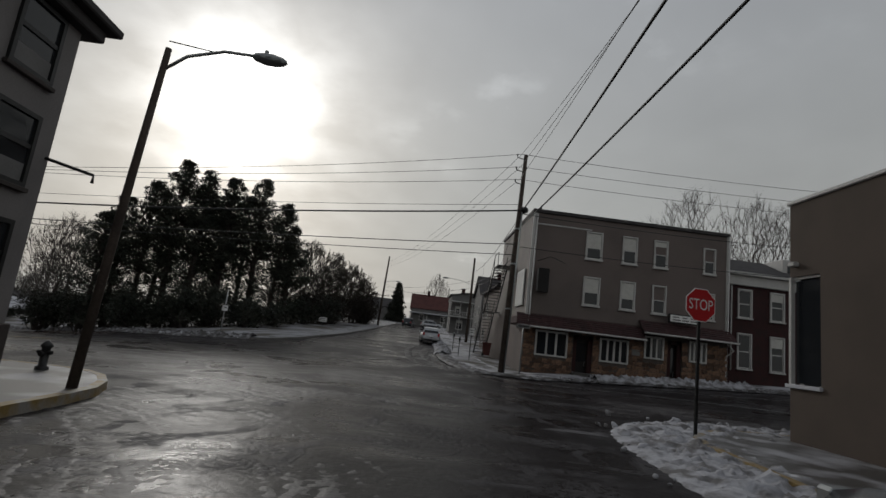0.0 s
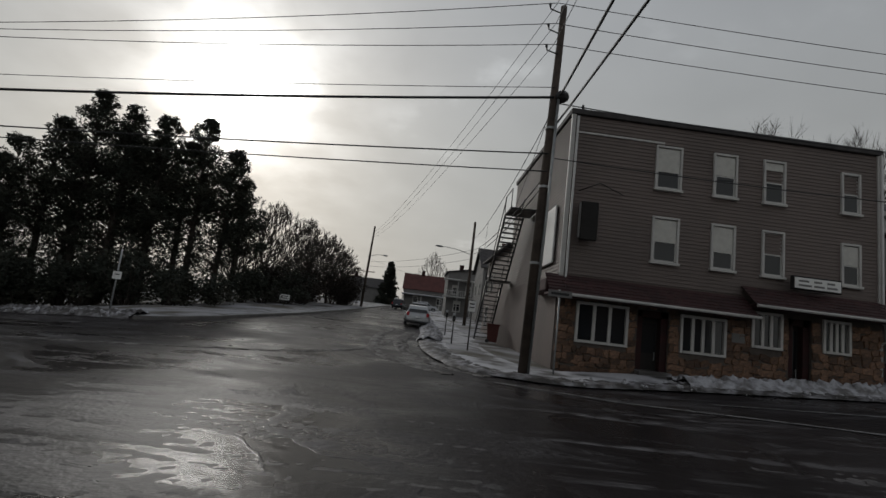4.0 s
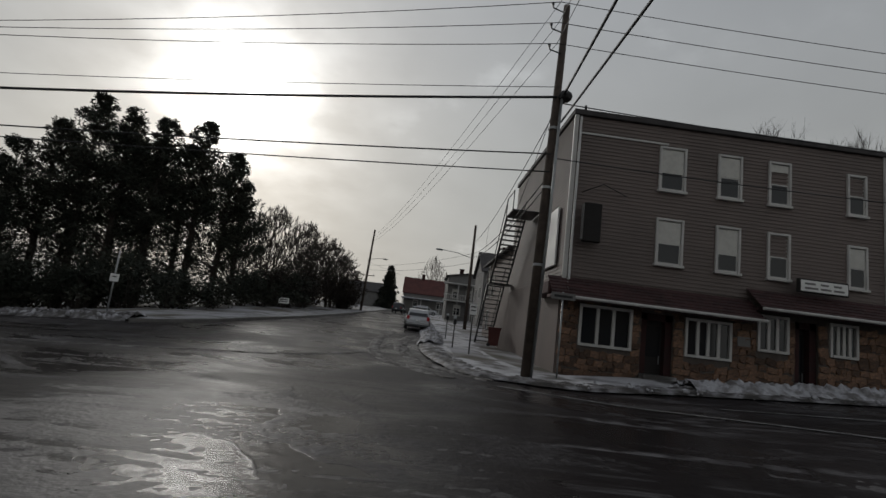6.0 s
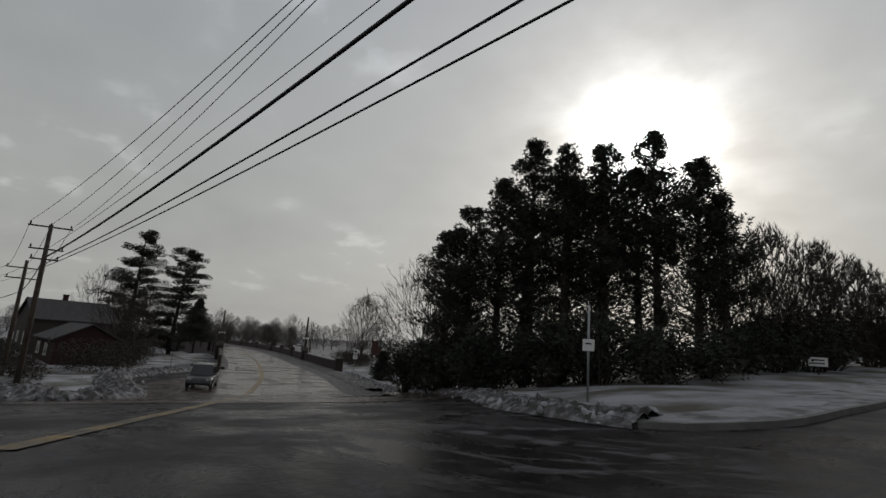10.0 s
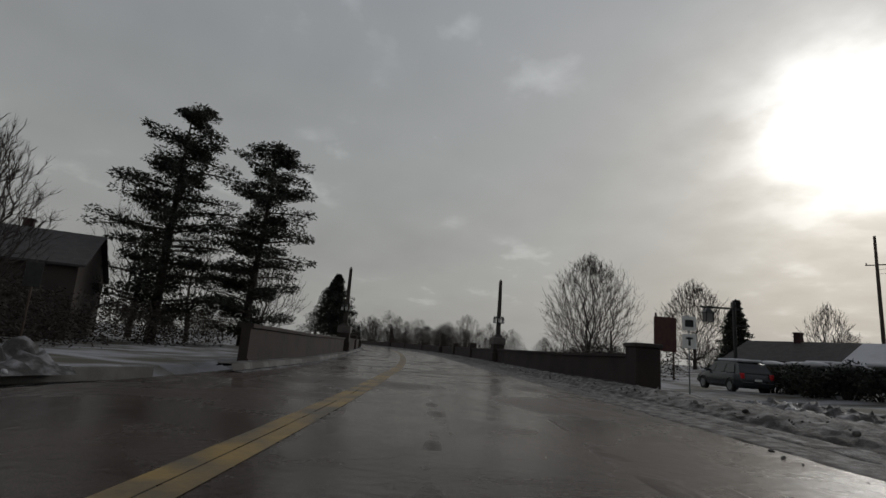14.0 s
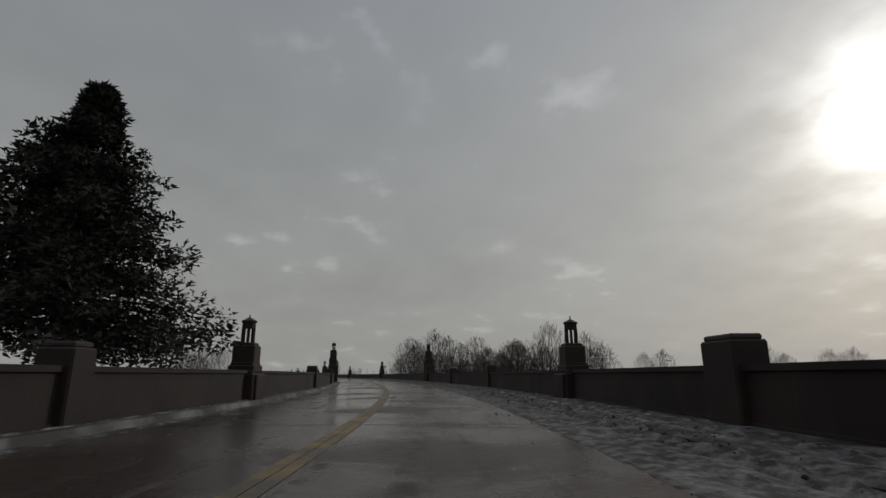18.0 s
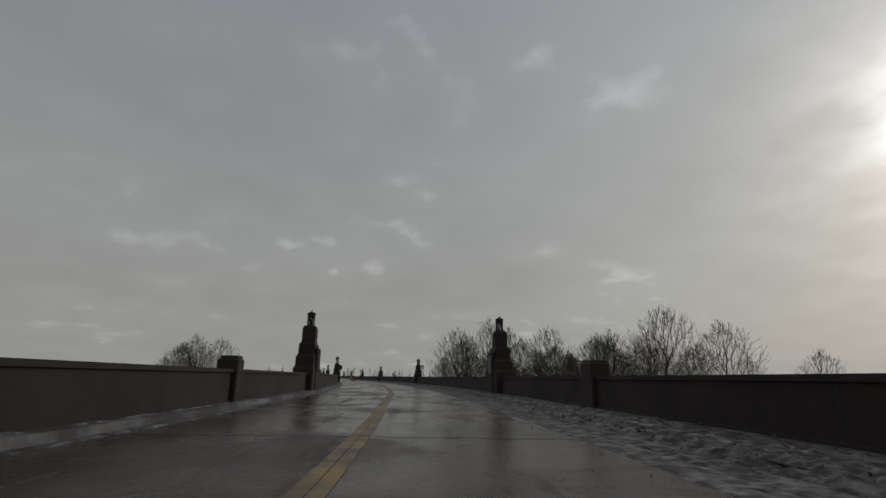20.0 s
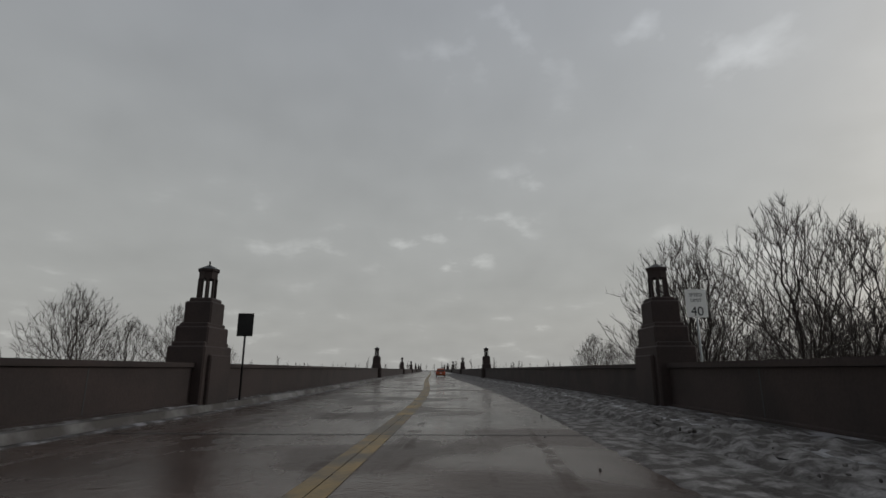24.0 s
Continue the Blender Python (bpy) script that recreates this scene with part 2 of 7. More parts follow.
M_KERBY = material("yellow_painted_kerb", (0.22, 0.145, 0.04), 0.6, vary=0.3, scale=3, fine=25, second=(0.25, 0.23, 0.2), amount=0.5)
M_YELLOW = material("worn_yellow_paint", (0.27, 0.175, 0.05), 0.55, vary=0.3, scale=1.1, fine=14, second=(0.09, 0.07, 0.045), amount=0.66)
M_WHITEP = material("worn_white_road_paint", (0.22, 0.22, 0.215), 0.45, vary=0.25, scale=3, fine=20, second=(0.08, 0.08, 0.08), amount=0.5)
# weathered concrete, with the darkness of backlit faces put into its base colour
M_CONC = material("backlit_weathered_concrete", (0.033, 0.0205, 0.018), 0.8, vary=0.3, scale=0.6, fine=14, bump=0.35, second=(0.02, 0.0125, 0.011), amount=0.55)
M_CONC2 = material("pale_concrete_cap", (0.055, 0.043, 0.038), 0.75, vary=0.25, scale=1.2, fine=18, bump=0.3, second=(0.03, 0.024, 0.021), amount=0.5)
M_PALE = material("pale_limestone", (0.10, 0.088, 0.082), 0.75, vary=0.2, scale=2, fine=25, bump=0.3)
M_BRONZE = material("dark_bronze", (0.035, 0.035, 0.035), 0.4, metal=0.6, vary=0.2, scale=5)
M_SIDING = material("beige_lap_siding", (0.142, 0.112, 0.1), 0.65, vary=0.14, scale=0.5, fine=20, bump=0.1, second=(0.118, 0.094, 0.084), amount=0.5)
M_TRIM = material("white_painted_trim", (0.5, 0.49, 0.47), 0.5, vary=0.1, scale=2, fine=25, bump=0.05)
M_ROOF = material("dark_roofing", (0.05, 0.045, 0.045), 0.8, vary=0.3, scale=2, fine=30)
M_AWN = material("dark_red_shingles", (0.045, 0.018, 0.018), 0.8, vary=0.3, scale=3, fine=30, object_random=0.25)
M_STONE = material("brown_field_stone", (0.17, 0.096, 0.058), 0.8, vary=0.35, scale=3, fine=30, bump=0.5, second=(0.085, 0.052, 0.036), amount=0.5, object_random=0.6)
M_MORTAR = material("stone_mortar", (0.09, 0.075, 0.065), 0.9, vary=0.2, scale=5)
M_BRICK = material("red_brick", (0.036, 0.009, 0.009), 0.85, vary=0.3, scale=2.5, fine=30, bump=0.3, second=(0.025, 0.009, 0.0085), amount=0.5)
M_TAN = material("tan_stucco", (0.088, 0.065, 0.05), 0.85, vary=0.18, scale=0.6, fine=45, bump=0.3, second=(0.074, 0.055, 0.042), amount=0.5)
M_GREYB = material("grey_painted_brick", (0.20, 0.185, 0.18), 0.8, vary=0.15, scale=1.0, fine=25, bump=0.2)
M_WOODP = material("dark_creosoted_timber", (0.062, 0.045, 0.035), 0.85, vary=0.35, scale=3, fine=25, bump=0.4)
M_STEEL = material("galvanised_steel", (0.30, 0.31, 0.31), 0.45, metal=0.7, vary=0.2, scale=4)
M_BLACK = material("black_rubber", (0.015, 0.015, 0.016), 0.6, vary=0.2, scale=5)
M_BARK = material("dark_bark", (0.04, 0.031, 0.026), 0.9, vary=0.35, scale=3, fine=20, bump=0.5)
M_TWIG = material("grey_brown_twigs", (0.04, 0.031, 0.027), 0.9, vary=0.3, scale=3, fine=20, bump=0)
M_NEEDLE = material("dark_green_needles", (0.016, 0.021, 0.013), 0.8, vary=0.3, scale=0.6, fine=3, bump=0, second=(0.028, 0.028, 0.017), amount=0.4)
M_SHRUB = material("brown_winter_shrub", (0.03, 0.022, 0.016), 0.85, vary=0.3, scale=0.6, fine=3, bump=0)
M_CURTAIN = material("pale_window_blind", (0.55, 0.54, 0.50), 0.8, vary=0.1, scale=6)
# near-black: shade of unlit rooms put into the colour; also plain dark paint
M_DARKIN = material("dark_paint_and_unlit_rooms", (0.02, 0.018, 0.017), 0.9, vary=0.2, scale=3)
M_RED = material("red_sign_sheet", (0.50, 0.02, 0.025), 0.4, vary=0.08, scale=4, bump=0)
M_WHITE = material("white_sign_sheet", (0.75, 0.75, 0.73), 0.4, vary=0.06, scale=4, bump=0)
M_ORANGE = material("orange_car_paint", (0.26, 0.055, 0.016), 0.25, metal=0.25, vary=0.06, scale=2, bump=0)
M_SILVER = material("silver_car_paint", (0.42, 0.43, 0.44), 0.3, metal=0.4, vary=0.06, scale=2, bump=0)
M_DKCAR = material("dark_car_paint", (0.03, 0.032, 0.036), 0.25, metal=0.2, vary=0.06, scale=2, bump=0)
M_REDROOF = material("rust_red_roof", (0.085, 0.024, 0.02), 0.8, vary=0.25, scale=1, fine=12)
M_GREY = material("grey_house_siding", (0.17, 0.165, 0.16), 0.75, vary=0.15, scale=1, fine=20)


def glass_mat():
    mat = bpy.data.materials.new("window_glass")
    mat.use_nodes = True
    b = mat.node_tree.nodes["Principled BSDF"]
    b.inputs["Base Color"].default_value = (0.02, 0.022, 0.025, 1)
    b.inputs["Roughness"].default_value = 0.06
    return mat


M_GLASS = glass_mat()


# ---- mesh helpers ----
def mesh_of(name, verts, faces, mat, uvs=None):
    me = bpy.data.meshes.new(name)
    me.from_pydata([tuple(v) for v in verts], [], faces)
    me.materials.append(mat)
    if uvs is not None:
        lay = me.uv_layers.new(name="UVMap")
        idx = np.empty(len(me.loops), dtype=np.int32)
        me.loops.foreach_get("vertex_index", idx)
        lay.data.foreach_set("uv", np.asarray(uvs, dtype=np.float32)[idx].ravel())
    me.update()
    return me


def part(name, bm, mat, parent=None, label=""):
    """One mesh object from a bmesh or a mesh, under a thing or a part."""
    if isinstance(bm, bmesh.types.BMesh):
        me = bpy.data.meshes.new(name)
        bm.to_mesh(me)
        bm.free()
        me.materials.append(mat)
    else:
        me = bm
    ob = new(name, me)
    if parent:
        ob.parent = parent
    if label:
        ob["label"] = label
    return ob


def thing(name, at, label, category, group="", kind="", turn=0.0):
    ob = new(name)
    ob.empty_display_size = 0.2
    ob.matrix_world = pose(*at, 0, 0, turn)
    return tagged(ob, label, category, group, kind)


def box(bm, lo, hi, bevel=0.0):
    r = bmesh.ops.create_cube(bm, size=1.0)
    lo, hi = Vector(lo), Vector(hi)
    for v in r["verts"]:
        v.co = Vector([lo[i] + (v.co[i] + 0.5) * (hi[i] - lo[i]) for i in range(3)])
    if bevel:
        es = {e for v in r["verts"] for e in v.link_edges}
        bmesh.ops.bevel(bm, geom=list(es), offset=bevel, segments=1, affect="EDGES", profile=0.5)
    return bm


def bx(lo, hi, bevel=0.0):
    return box(bmesh.new(), lo, hi, bevel)


def boxes(*lohi, bevel=0.0):
    bm = bmesh.new()
    for lo, hi in lohi:
        box(bm, lo, hi, bevel)
    return bm


def tube_data(pts, radii, sides=8, cap=True):
    vs, fs = [], []
    pts = [Vector(p) for p in pts]
    for i, p in enumerate(pts):
        d = (pts[min(i + 1, len(pts) - 1)] - pts[max(i - 1, 0)]).normalized()
        a = d.orthogonal().normalized() if abs(d.z) < 0.99 else Vector((1, 0, 0))
        if i:
            a = (last - d * last.dot(d)).normalized()
        last = a
        b = d.cross(a)
        r = radii[i] if hasattr(radii, "__len__") else radii
        for k in range(sides):
            t = 2 * math.pi * k / sides
            vs.append(p + (a * math.cos(t) + b * math.sin(t)) * r)
    for i in range(len(pts) - 1):
        for k in range(sides):
            k2 = (k + 1) % sides
            fs.append((i * sides + k, i * sides + k2, (i + 1) * sides + k2, (i + 1) * sides + k))
    if cap:
        fs.append(tuple(range(sides))[::-1])
        fs.append(tuple(range((len(pts) - 1) * sides, len(pts) * sides)))
    return vs, fs


def tube(name, pts, radii, mat, sides=8):
    vs, fs = tube_data(pts, radii, sides)
    me = mesh_of(name, vs, fs, mat)
    me.polygons.foreach_set("use_smooth", [len(p.vertices) == 4 for p in me.polygons])
    return me


def disc(bm, centre, axis, r, depth, seg=20):
    m = Vector(axis).to_track_quat("Z", "Y").to_matrix().to_4x4()
    m.translation = Vector(centre)
    bmesh.ops.create_cone(bm, cap_ends=True, segments=seg, radius1=r, radius2=r, depth=depth, matrix=m)
    return bm

# ---- plan: heights of the land and the lines of the streets ----


def ss(a):
    a = min(1.0, max(0.0, a))
    return a * a * (3 - 2 * a)


def gz(x, y):
    """Height of the street level: the north street climbs, the bridge road falls."""
    th = math.degrees(math.atan2(-(x + 2.2), (y - 22.0)))
    zn = 0.045 * max(0.0, y - 28.6)
    zw = float(np.interp(-x, [2.2, 13.9, 39.6, 77], [0, -0.33, -2.64, -3.08]))
    w = ss((th - 10) / 42) if th > 0 else 0.0
    ze = 0.055 * max(0.0, min(x, 60.0) - 6.5) * ss((y - 14) / 12)
    return zn * (1 - w) + zw * w + ze


MID = [(-14.0, 29.0), (-41.0, 46.0), (-64.2, 58.1), (-96.5, 72.2), (-136.3, 87.3), (-195.2, 101.5), (-252.9, 109.2), (-308.9, 111.9), (-368.4, 114.9), (-428.0, 117.7), (-488.0, 120.4), (-548.0, 123.1), (-608.0, 125.8), (-680.0, 129.0)]


def smooth_line(pts, step):
    """Points and sideways directions along a rounded polyline at even steps."""
    p = [np.array(q, float) for q in pts]
    run = [np.linalg.norm(b - a) for a, b in zip(p, p[1:])]
    way = [(b - a) / r for a, b, r in zip(p, p[1:], run)]
    tan = [way[0]] + [(way[i - 1] * run[i] + way[i] * run[i - 1]) / (run[i - 1] + run[i]) for i in range(1, len(way))] + [way[-1]]
    out = []
    for i in range(len(way)):
        n = max(12, int(run[i] / step) + 1)
        for k in range(n):
            t = k / n
            out.append(p[i] * (2 * t ** 3 - 3 * t * t + 1) + tan[i] * run[i] * (t ** 3 - 2 * t * t + t) + p[i + 1] * (3 * t * t - 2 * t ** 3) + tan[i + 1] * run[i] * (t ** 3 - t * t))
    out.append(p[-1])
    out = np.array(out)
    s = np.concatenate([[0], np.cumsum(np.linalg.norm(np.diff(out, axis=0), axis=1))])
    q = np.arange(0, s[-1], step)
    line = np.stack([np.interp(q, s, out[:, j]) for j in range(2)], 1)
    d = np.gradient(line, axis=0)
    d /= np.linalg.norm(d, axis=1)[:, None]
    return line, np.stack([d[:, 1], -d[:, 0]], 1), q


WL, WR, WS = smooth_line(MID, 1.0)  # bridge road: points, right-hand normals, arc lengths


def arc_at(x):
    return float(np.interp(-x, -WL[:, 0], WS))


def on_bridge(s, off, dz=0.0):
    """Point at arc length s, off metres to the right of the bridge's middle line."""
    p = np.array([np.interp(s, WS, WL[:, j]) for j in range(2)])
    r = np.array([np.interp(s, WS, WR[:, j]) for j in range(2)])
    q = p + r * off
    return Vector((q[0], q[1], deck(s) + dz))


def deck(s):
    x = float(np.interp(s, WS, WL[:, 0]))
    return gz(x, float(np.interp(s, WS, WL[:, 1])))


def bridge_turn(s):
    a, b = on_bridge(s - 1, 0), on_bridge(s + 1, 0)
    return math.degrees(math.atan2(b.y - a.y, b.x - a.x))


S_WALL, S_MAST = arc_at(-66.0), arc_at(-96.5)

def land(x, y):
    """Level of the natural ground, which falls towards the river."""
    return gz(min(max(x, -300), 120), min(max(y, -60), 140)) - 0.15 - 3.0 * ss((-x - 104) / 40)


NL, NR, NS = smooth_line([(-0.6, 14.0), (-1.0, 30.0), (-1.6, 45.0), (-1.2, 80.0), (2.0, 130.0), (6.0, 230.0)], 1.0)


def strip_mesh(name, line, right, s, offs, mat, lift=0.0, z=None, i0=0, i1=None):
    i1 = len(line) if i1 is None else i1
    vs, uv, fs = [], [], []
    for i in range(i0, i1):
        for o in offs:
            oo = o(s[i]) if callable(o) else o
            p = line[i] + right[i] * oo
            vs.append((p[0], p[1], (gz(p[0], p[1]) if z is None else z(s[i], oo)) + lift))
            uv.append((oo, s[i]))
    m = len(offs)
    for i in range(i1 - i0 - 1):
        for k in range(m - 1):
            fs.append((i * m + k, i * m + k + 1, (i + 1) * m + k + 1, (i + 1) * m + k))
    return mesh_of(name, vs, fs, mat, uv)


def grid_mesh(name, xs, ys, mat, lift, swap=False):
    vs = [(x, y, gz(x, y) + lift) for y in ys for x in xs]
    uv = [((y, x) if swap else (x, y)) for y in ys for x in xs]
    m = len(xs)
    fs = [(j * m + i, j * m + i + 1, (j + 1) * m + i + 1, (j + 1) * m + i) for j in range(len(ys) - 1) for i in range(m - 1)]
    return mesh_of(name, vs, fs, mat, uv)


# ---- ground, one sheet to the horizon ----
KERB_NW = [(-3.4, 110.0), (-4.6, 80.0), (-5.6, 58.0), (-7.4, 41.0), (-8.4, 37.2), (-10.0, 35.7), (-12.4, 36.2), (-25.0, 46.3), (-50.0, 58.9), (-60.0, 64.4)]
KERB_NE = [(70.0, 28.6), (30.0, 28.6), (9.0, 28.4), (4.6, 28.0), (3.2, 28.9), (2.6, 31.0), (2.4, 45.0), (2.8, 80.0), (6.0, 130.0)]
KERB_SE = [(5.0, -30.0), (5.2, 5.0), (5.5, 9.0), (6.0, 11.8), (7.6, 13.6), (11.0, 14.4), (60.0, 15.0)]
KERB_SW = [(-5.0, -30.0), (-5.0, 7.5), (-5.3, 10.4), (-6.6, 12.3), (-9.5, 13.0), (-60.0, 13.4)]
KERB_W = [(-100.0, 26.5), (-60.0, 27.6), (-42.0, 28.8), (-36.4, 29.6), (-36.6, 31.2), (-54.8, 38.8), (-62.0, 46.0), (-66.5, 50.6)]


def inside(poly, x, y):
    c, j = False, len(poly) - 1
    for i in range(len(poly)):
        (xi, yi), (xj, yj) = poly[i], poly[j]
        if (yi > y) != (yj > y) and x < (xj - xi) * (y - yi) / (yj - yi) + xi:
            c = not c
        j = i
    return c


OPEN = [(-5.0, -30.0), *KERB_SW[1:], (-100.0, 13.4), *KERB_W, (-60.0, 64.4), *KERB_NW[::-1], (6.0, 130.0), *KERB_NE[::-1], (60.0, 15.0), *KERB_SE[::-1]]


def ground_sheet():
    def ax(lo, hi, step):
        mid = list(np.arange(lo, hi + 0.01, step))
        far = [step * 1.35 ** k for k in range(1, 24)]
        return [lo - sum(far[:k]) for k in range(23, 0, -1)] + mid + [hi + sum(far[:k]) for k in range(1, 24)]
    xs, ys = ax(-118, 34, 1.0), ax(-14, 112, 1.0)
    vs, m = [], len(xs)
    for y in ys:
        for x in xs:
            z = gz(min(max(x, -300), 120), min(max(y, -60), 140)) + 0.05
            if -102 < x < 62 and -30 < y < 131 and inside(OPEN, x, y):
                z -= 0.45
            d = np.hypot(WL[:, 0] - x, WL[:, 1] - y)
            k = int(np.argmin(d))
            if d[k] < 9.0 and x < -55:
                z -= 0.5
            z -= 3.0 * ss((-x - 104) / 40)
            z += 0.25 * noise.noise((x * 0.15, y * 0.15, 0)) * (0 if inside(OPEN, x, y) else 1)
            vs.append((x, y, z))
    fs = [(j * m + i, j * m + i + 1, (j + 1) * m + i + 1, (j + 1) * m + i) for j in range(len(ys) - 1) for i in range(m - 1)]
    return mesh_of("ground", vs, fs, M_GROUND)


tagged(part("ground", ground_sheet(), M_GROUND), "snow-patched winter ground with bare grass showing through", "ground", kind="structure")

# ---- roads ----
fine = lambda a, b, st: list(np.arange(a, b + 0.01, st))


def paved_sheet():
    """All the streets round the junction as one sheet, cut along the kerbs."""
    xs, ys = fine(-101, 62, 1.0), fine(-30, 131, 1.0)
    near = lambda x, y: any(inside(OPEN, x + dx, y + dy) for dx in (-0.9, 0.0, 0.9) for dy in (-0.9, 0.0, 0.9))
    idx, vs, fs, uv = {}, [], [], []
    def vert(i, j):
        if (i, j) not in idx:
            idx[i, j] = len(vs)
            vs.append((xs[i], ys[j], gz(xs[i], ys[j])))
            uv.append((ys[j], xs[i]))
        return idx[i, j]
    for j in range(len(ys) - 1):
        for i in range(len(xs) - 1):
            x, y = xs[i] + 0.5, ys[j] + 0.5
            if near(x, y) and not (x < -60 and y > 44):
                fs.append((vert(i, j), vert(i + 1, j), vert(i + 1, j + 1), vert(i, j + 1)))
    return mesh_of("road", vs, fs, M_ROAD, uv)


tagged(part("road", paved_sheet(), M_ROAD), "wet dark asphalt junction with puddles and slush tracks", "road", kind="structure")
wide = lambda s: -7.3 - 6.0 * (1 - ss((s - 20) / 35))
tagged(part("road_bridge", strip_mesh("road_bridge", WL, WR, WS, [wide, lambda s: wide(s) * 0.66, lambda s: wide(s) * 0.33, 0.0, 2.0, 4.0, 6.0, lambda s: 7.4 + 3.0 * (1 - ss((s - 44) / 20))], M_DECK, 0.018, i0=16), M_DECK), "wet grey carriageway leading over the bridge", "road", kind="structure")


def kerb(name, pts, mat, h=0.15, w=0.18, side=1, label="low concrete kerb along the street"):
    line, right, s = smooth_line(pts, 1.0)
    vs, fs = [], []
    for i in range(len(line)):
        a, b = line[i], line[i] + right[i] * w * side
        za = gz(a[0], a[1])
        for p, z in ((a, za - 0.15), (a + (b - a) * 0.12, za + h), (b, za + h), (b, za - 0.2)):
            vs.append((p[0], p[1], z))
    for i in range(len(line) - 1):
        for k in range(3):
            fs.append((i * 4 + k, i * 4 + k + 1, (i + 1) * 4 + k + 1, (i + 1) * 4 + k))
    return tagged(part(name, mesh_of(name, vs, fs, mat), mat), label, "kerb", kind="structure")


kerb("kerb_northwest", KERB_NW, M_KERB, side=1)
kerb("kerb_northeast", KERB_NE, M_KERB, side=1)
kerb("kerb_southeast", KERB_SE, M_KERBY, side=1, label="kerb with worn yellow paint at the street corner")
kerb("kerb_southwest", KERB_SW, M_KERBY, side=-1, label="kerb with worn yellow paint at the street corner")
kerb("kerb_west", KERB_W, M_KERB, side=-1)


def pavement(name, pts, width, side, mat, label):
    line, right, s = smooth_line(pts, 1.0)
    me = strip_mesh(name, line, right, s, [side * 0.17, side * width * 0.5, side * width], mat, 0.146)
    if side < 0:
        me.flip_normals()
    return tagged(part(name, me, mat), label, "pavement", kind="structure")


pavement("pavement_northeast", KERB_NE, 2.6, 1, M_WALKSNOW, "wet concrete pavement with trodden snow")
pavement("pavement_southeast", KERB_SE, 3.6, 1, M_WALK, "wet concrete pavement with trodden snow")
pavement("pavement_northwest", KERB_NW, 2.0, 1, M_SNOWY, "snow-covered pavement round the park corner")
pavement("pavement_southwest", KERB_SW, 3.0, -1, M_WALK, "wet concrete pavement with trodden snow")

# painted lines
def line_mark(name, line, right, s, off, w, a, b, mat, label, lift=0.024):
    me = strip_mesh(name, line, right, s, [lambda q: off(q) - w / 2, lambda q: off(q) + w / 2], mat, lift, i0=a, i1=b)
    return tagged(part(name, me, mat), label, "road marking", kind="structure")


ycen = lambda q: float(np.interp(q, [0, 30, 43, 62, 80, 97, 115, 180, 197, 225, 255, 900], [-4.2, -3.4, -2.9, -2.6, -2.0, -1.65, -1.5, -1.45, -1.1, -0.72, -0.65, -0.65]))
line_mark("centre_line_1", WL, WR, WS, lambda q: ycen(q) - 0.12, 0.225, 0, len(WL), M_YELLOW, "worn double yellow centre line")
line_mark("centre_line_2", WL, WR, WS, lambda q: ycen(q) + 0.12, 0.225, 0, len(WL), M_YELLOW, "worn double yellow centre line")

# ---- bridge parapets, kerbs, slush ----
W_IN, W_TOP = 7.35, 1.5


def parapet(name, side, s0, label):
    """Solid concrete wall with a coping, on the edge of the deck."""
    i0 = int(s0)
    prof = [(W_IN, -0.1), (W_IN, 0.28), (W_IN + 0.05, 0.30), (W_IN + 0.05, W_TOP - 0.16), (W_IN - 0.03, W_TOP - 0.14), (W_IN - 0.03, W_TOP), (W_IN + 0.45, W_TOP), (W_IN + 0.45, W_TOP - 0.14), (W_IN + 0.38, W_TOP - 0.16), (W_IN + 0.38, -1.2), (W_IN + 0.6, -8.0)]
    vs, fs, m = [], [], len(prof)
    for i in range(i0, len(WL)):
        for o, z in prof:
            p = WL[i] + WR[i] * o * side
            vs.append((p[0], p[1], deck(WS[i]) + z))
    for i in range(len(WL) - i0 - 1):
        for k in range(m - 1):
            q = (i * m + k, i * m + k + 1, (i + 1) * m + k + 1, (i + 1) * m + k)
            fs.append(q if side > 0 else q[::-1])
    fs.append(tuple(range(m)))
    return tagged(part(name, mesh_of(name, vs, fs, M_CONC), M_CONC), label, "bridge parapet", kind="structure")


pw_south = parapet("wall_parapet_south", -1, S_WALL + 1, "solid weathered concrete bridge parapet with coping")
pw_north = parapet("wall_parapet_north", 1, S_WALL + 3, "solid weathered concrete bridge parapet with coping")

for wall, side in ((pw_south, -1), (pw_north, 1)):
    for k in range(46):
        q = S_WALL + 6 + k * 6.1
        p, r = on_bridge(q, side * (W_IN + 0.05)), bridge_turn(q)
        jm = bx((-0.022, -0.004, 0.31), (0.022, 0.004, W_TOP - 0.17))
        jo = part("panel_joint", jm, M_BLACK, wall)
        jo.matrix_basis = pose(p.x, p.y, p.z, 0, 0, r)


def ledge(name, side, inner, h, mat, label):
    i0 = int(S_WALL) - 2
    offs = [side * inner, side * (inner + 0.06), side * (inner + 0.5), side * (W_IN + 0.06)]
    hh = [0.0, h, h, h]
    zs = dict(zip([round(o, 3) for o in offs], hh))
    me = strip_mesh(name, WL, WR, WS, offs, mat, 0.02, z=lambda s, o: deck(s) + zs[round(o, 3)], i0=i0)
    if side < 0:
        me.flip_normals()
    return tagged(part(name, me, mat), label, "bridge kerb", kind="structure")


ledge("kerb_bridge_south", -1, 6.8, 0.2, M_KERBD, "narrow raised bridge kerb dusted with snow")
ledge("walk_bridge_north", 1, 5.6, 0.2, M_WALK, "raised bridge footway covered with old snow")


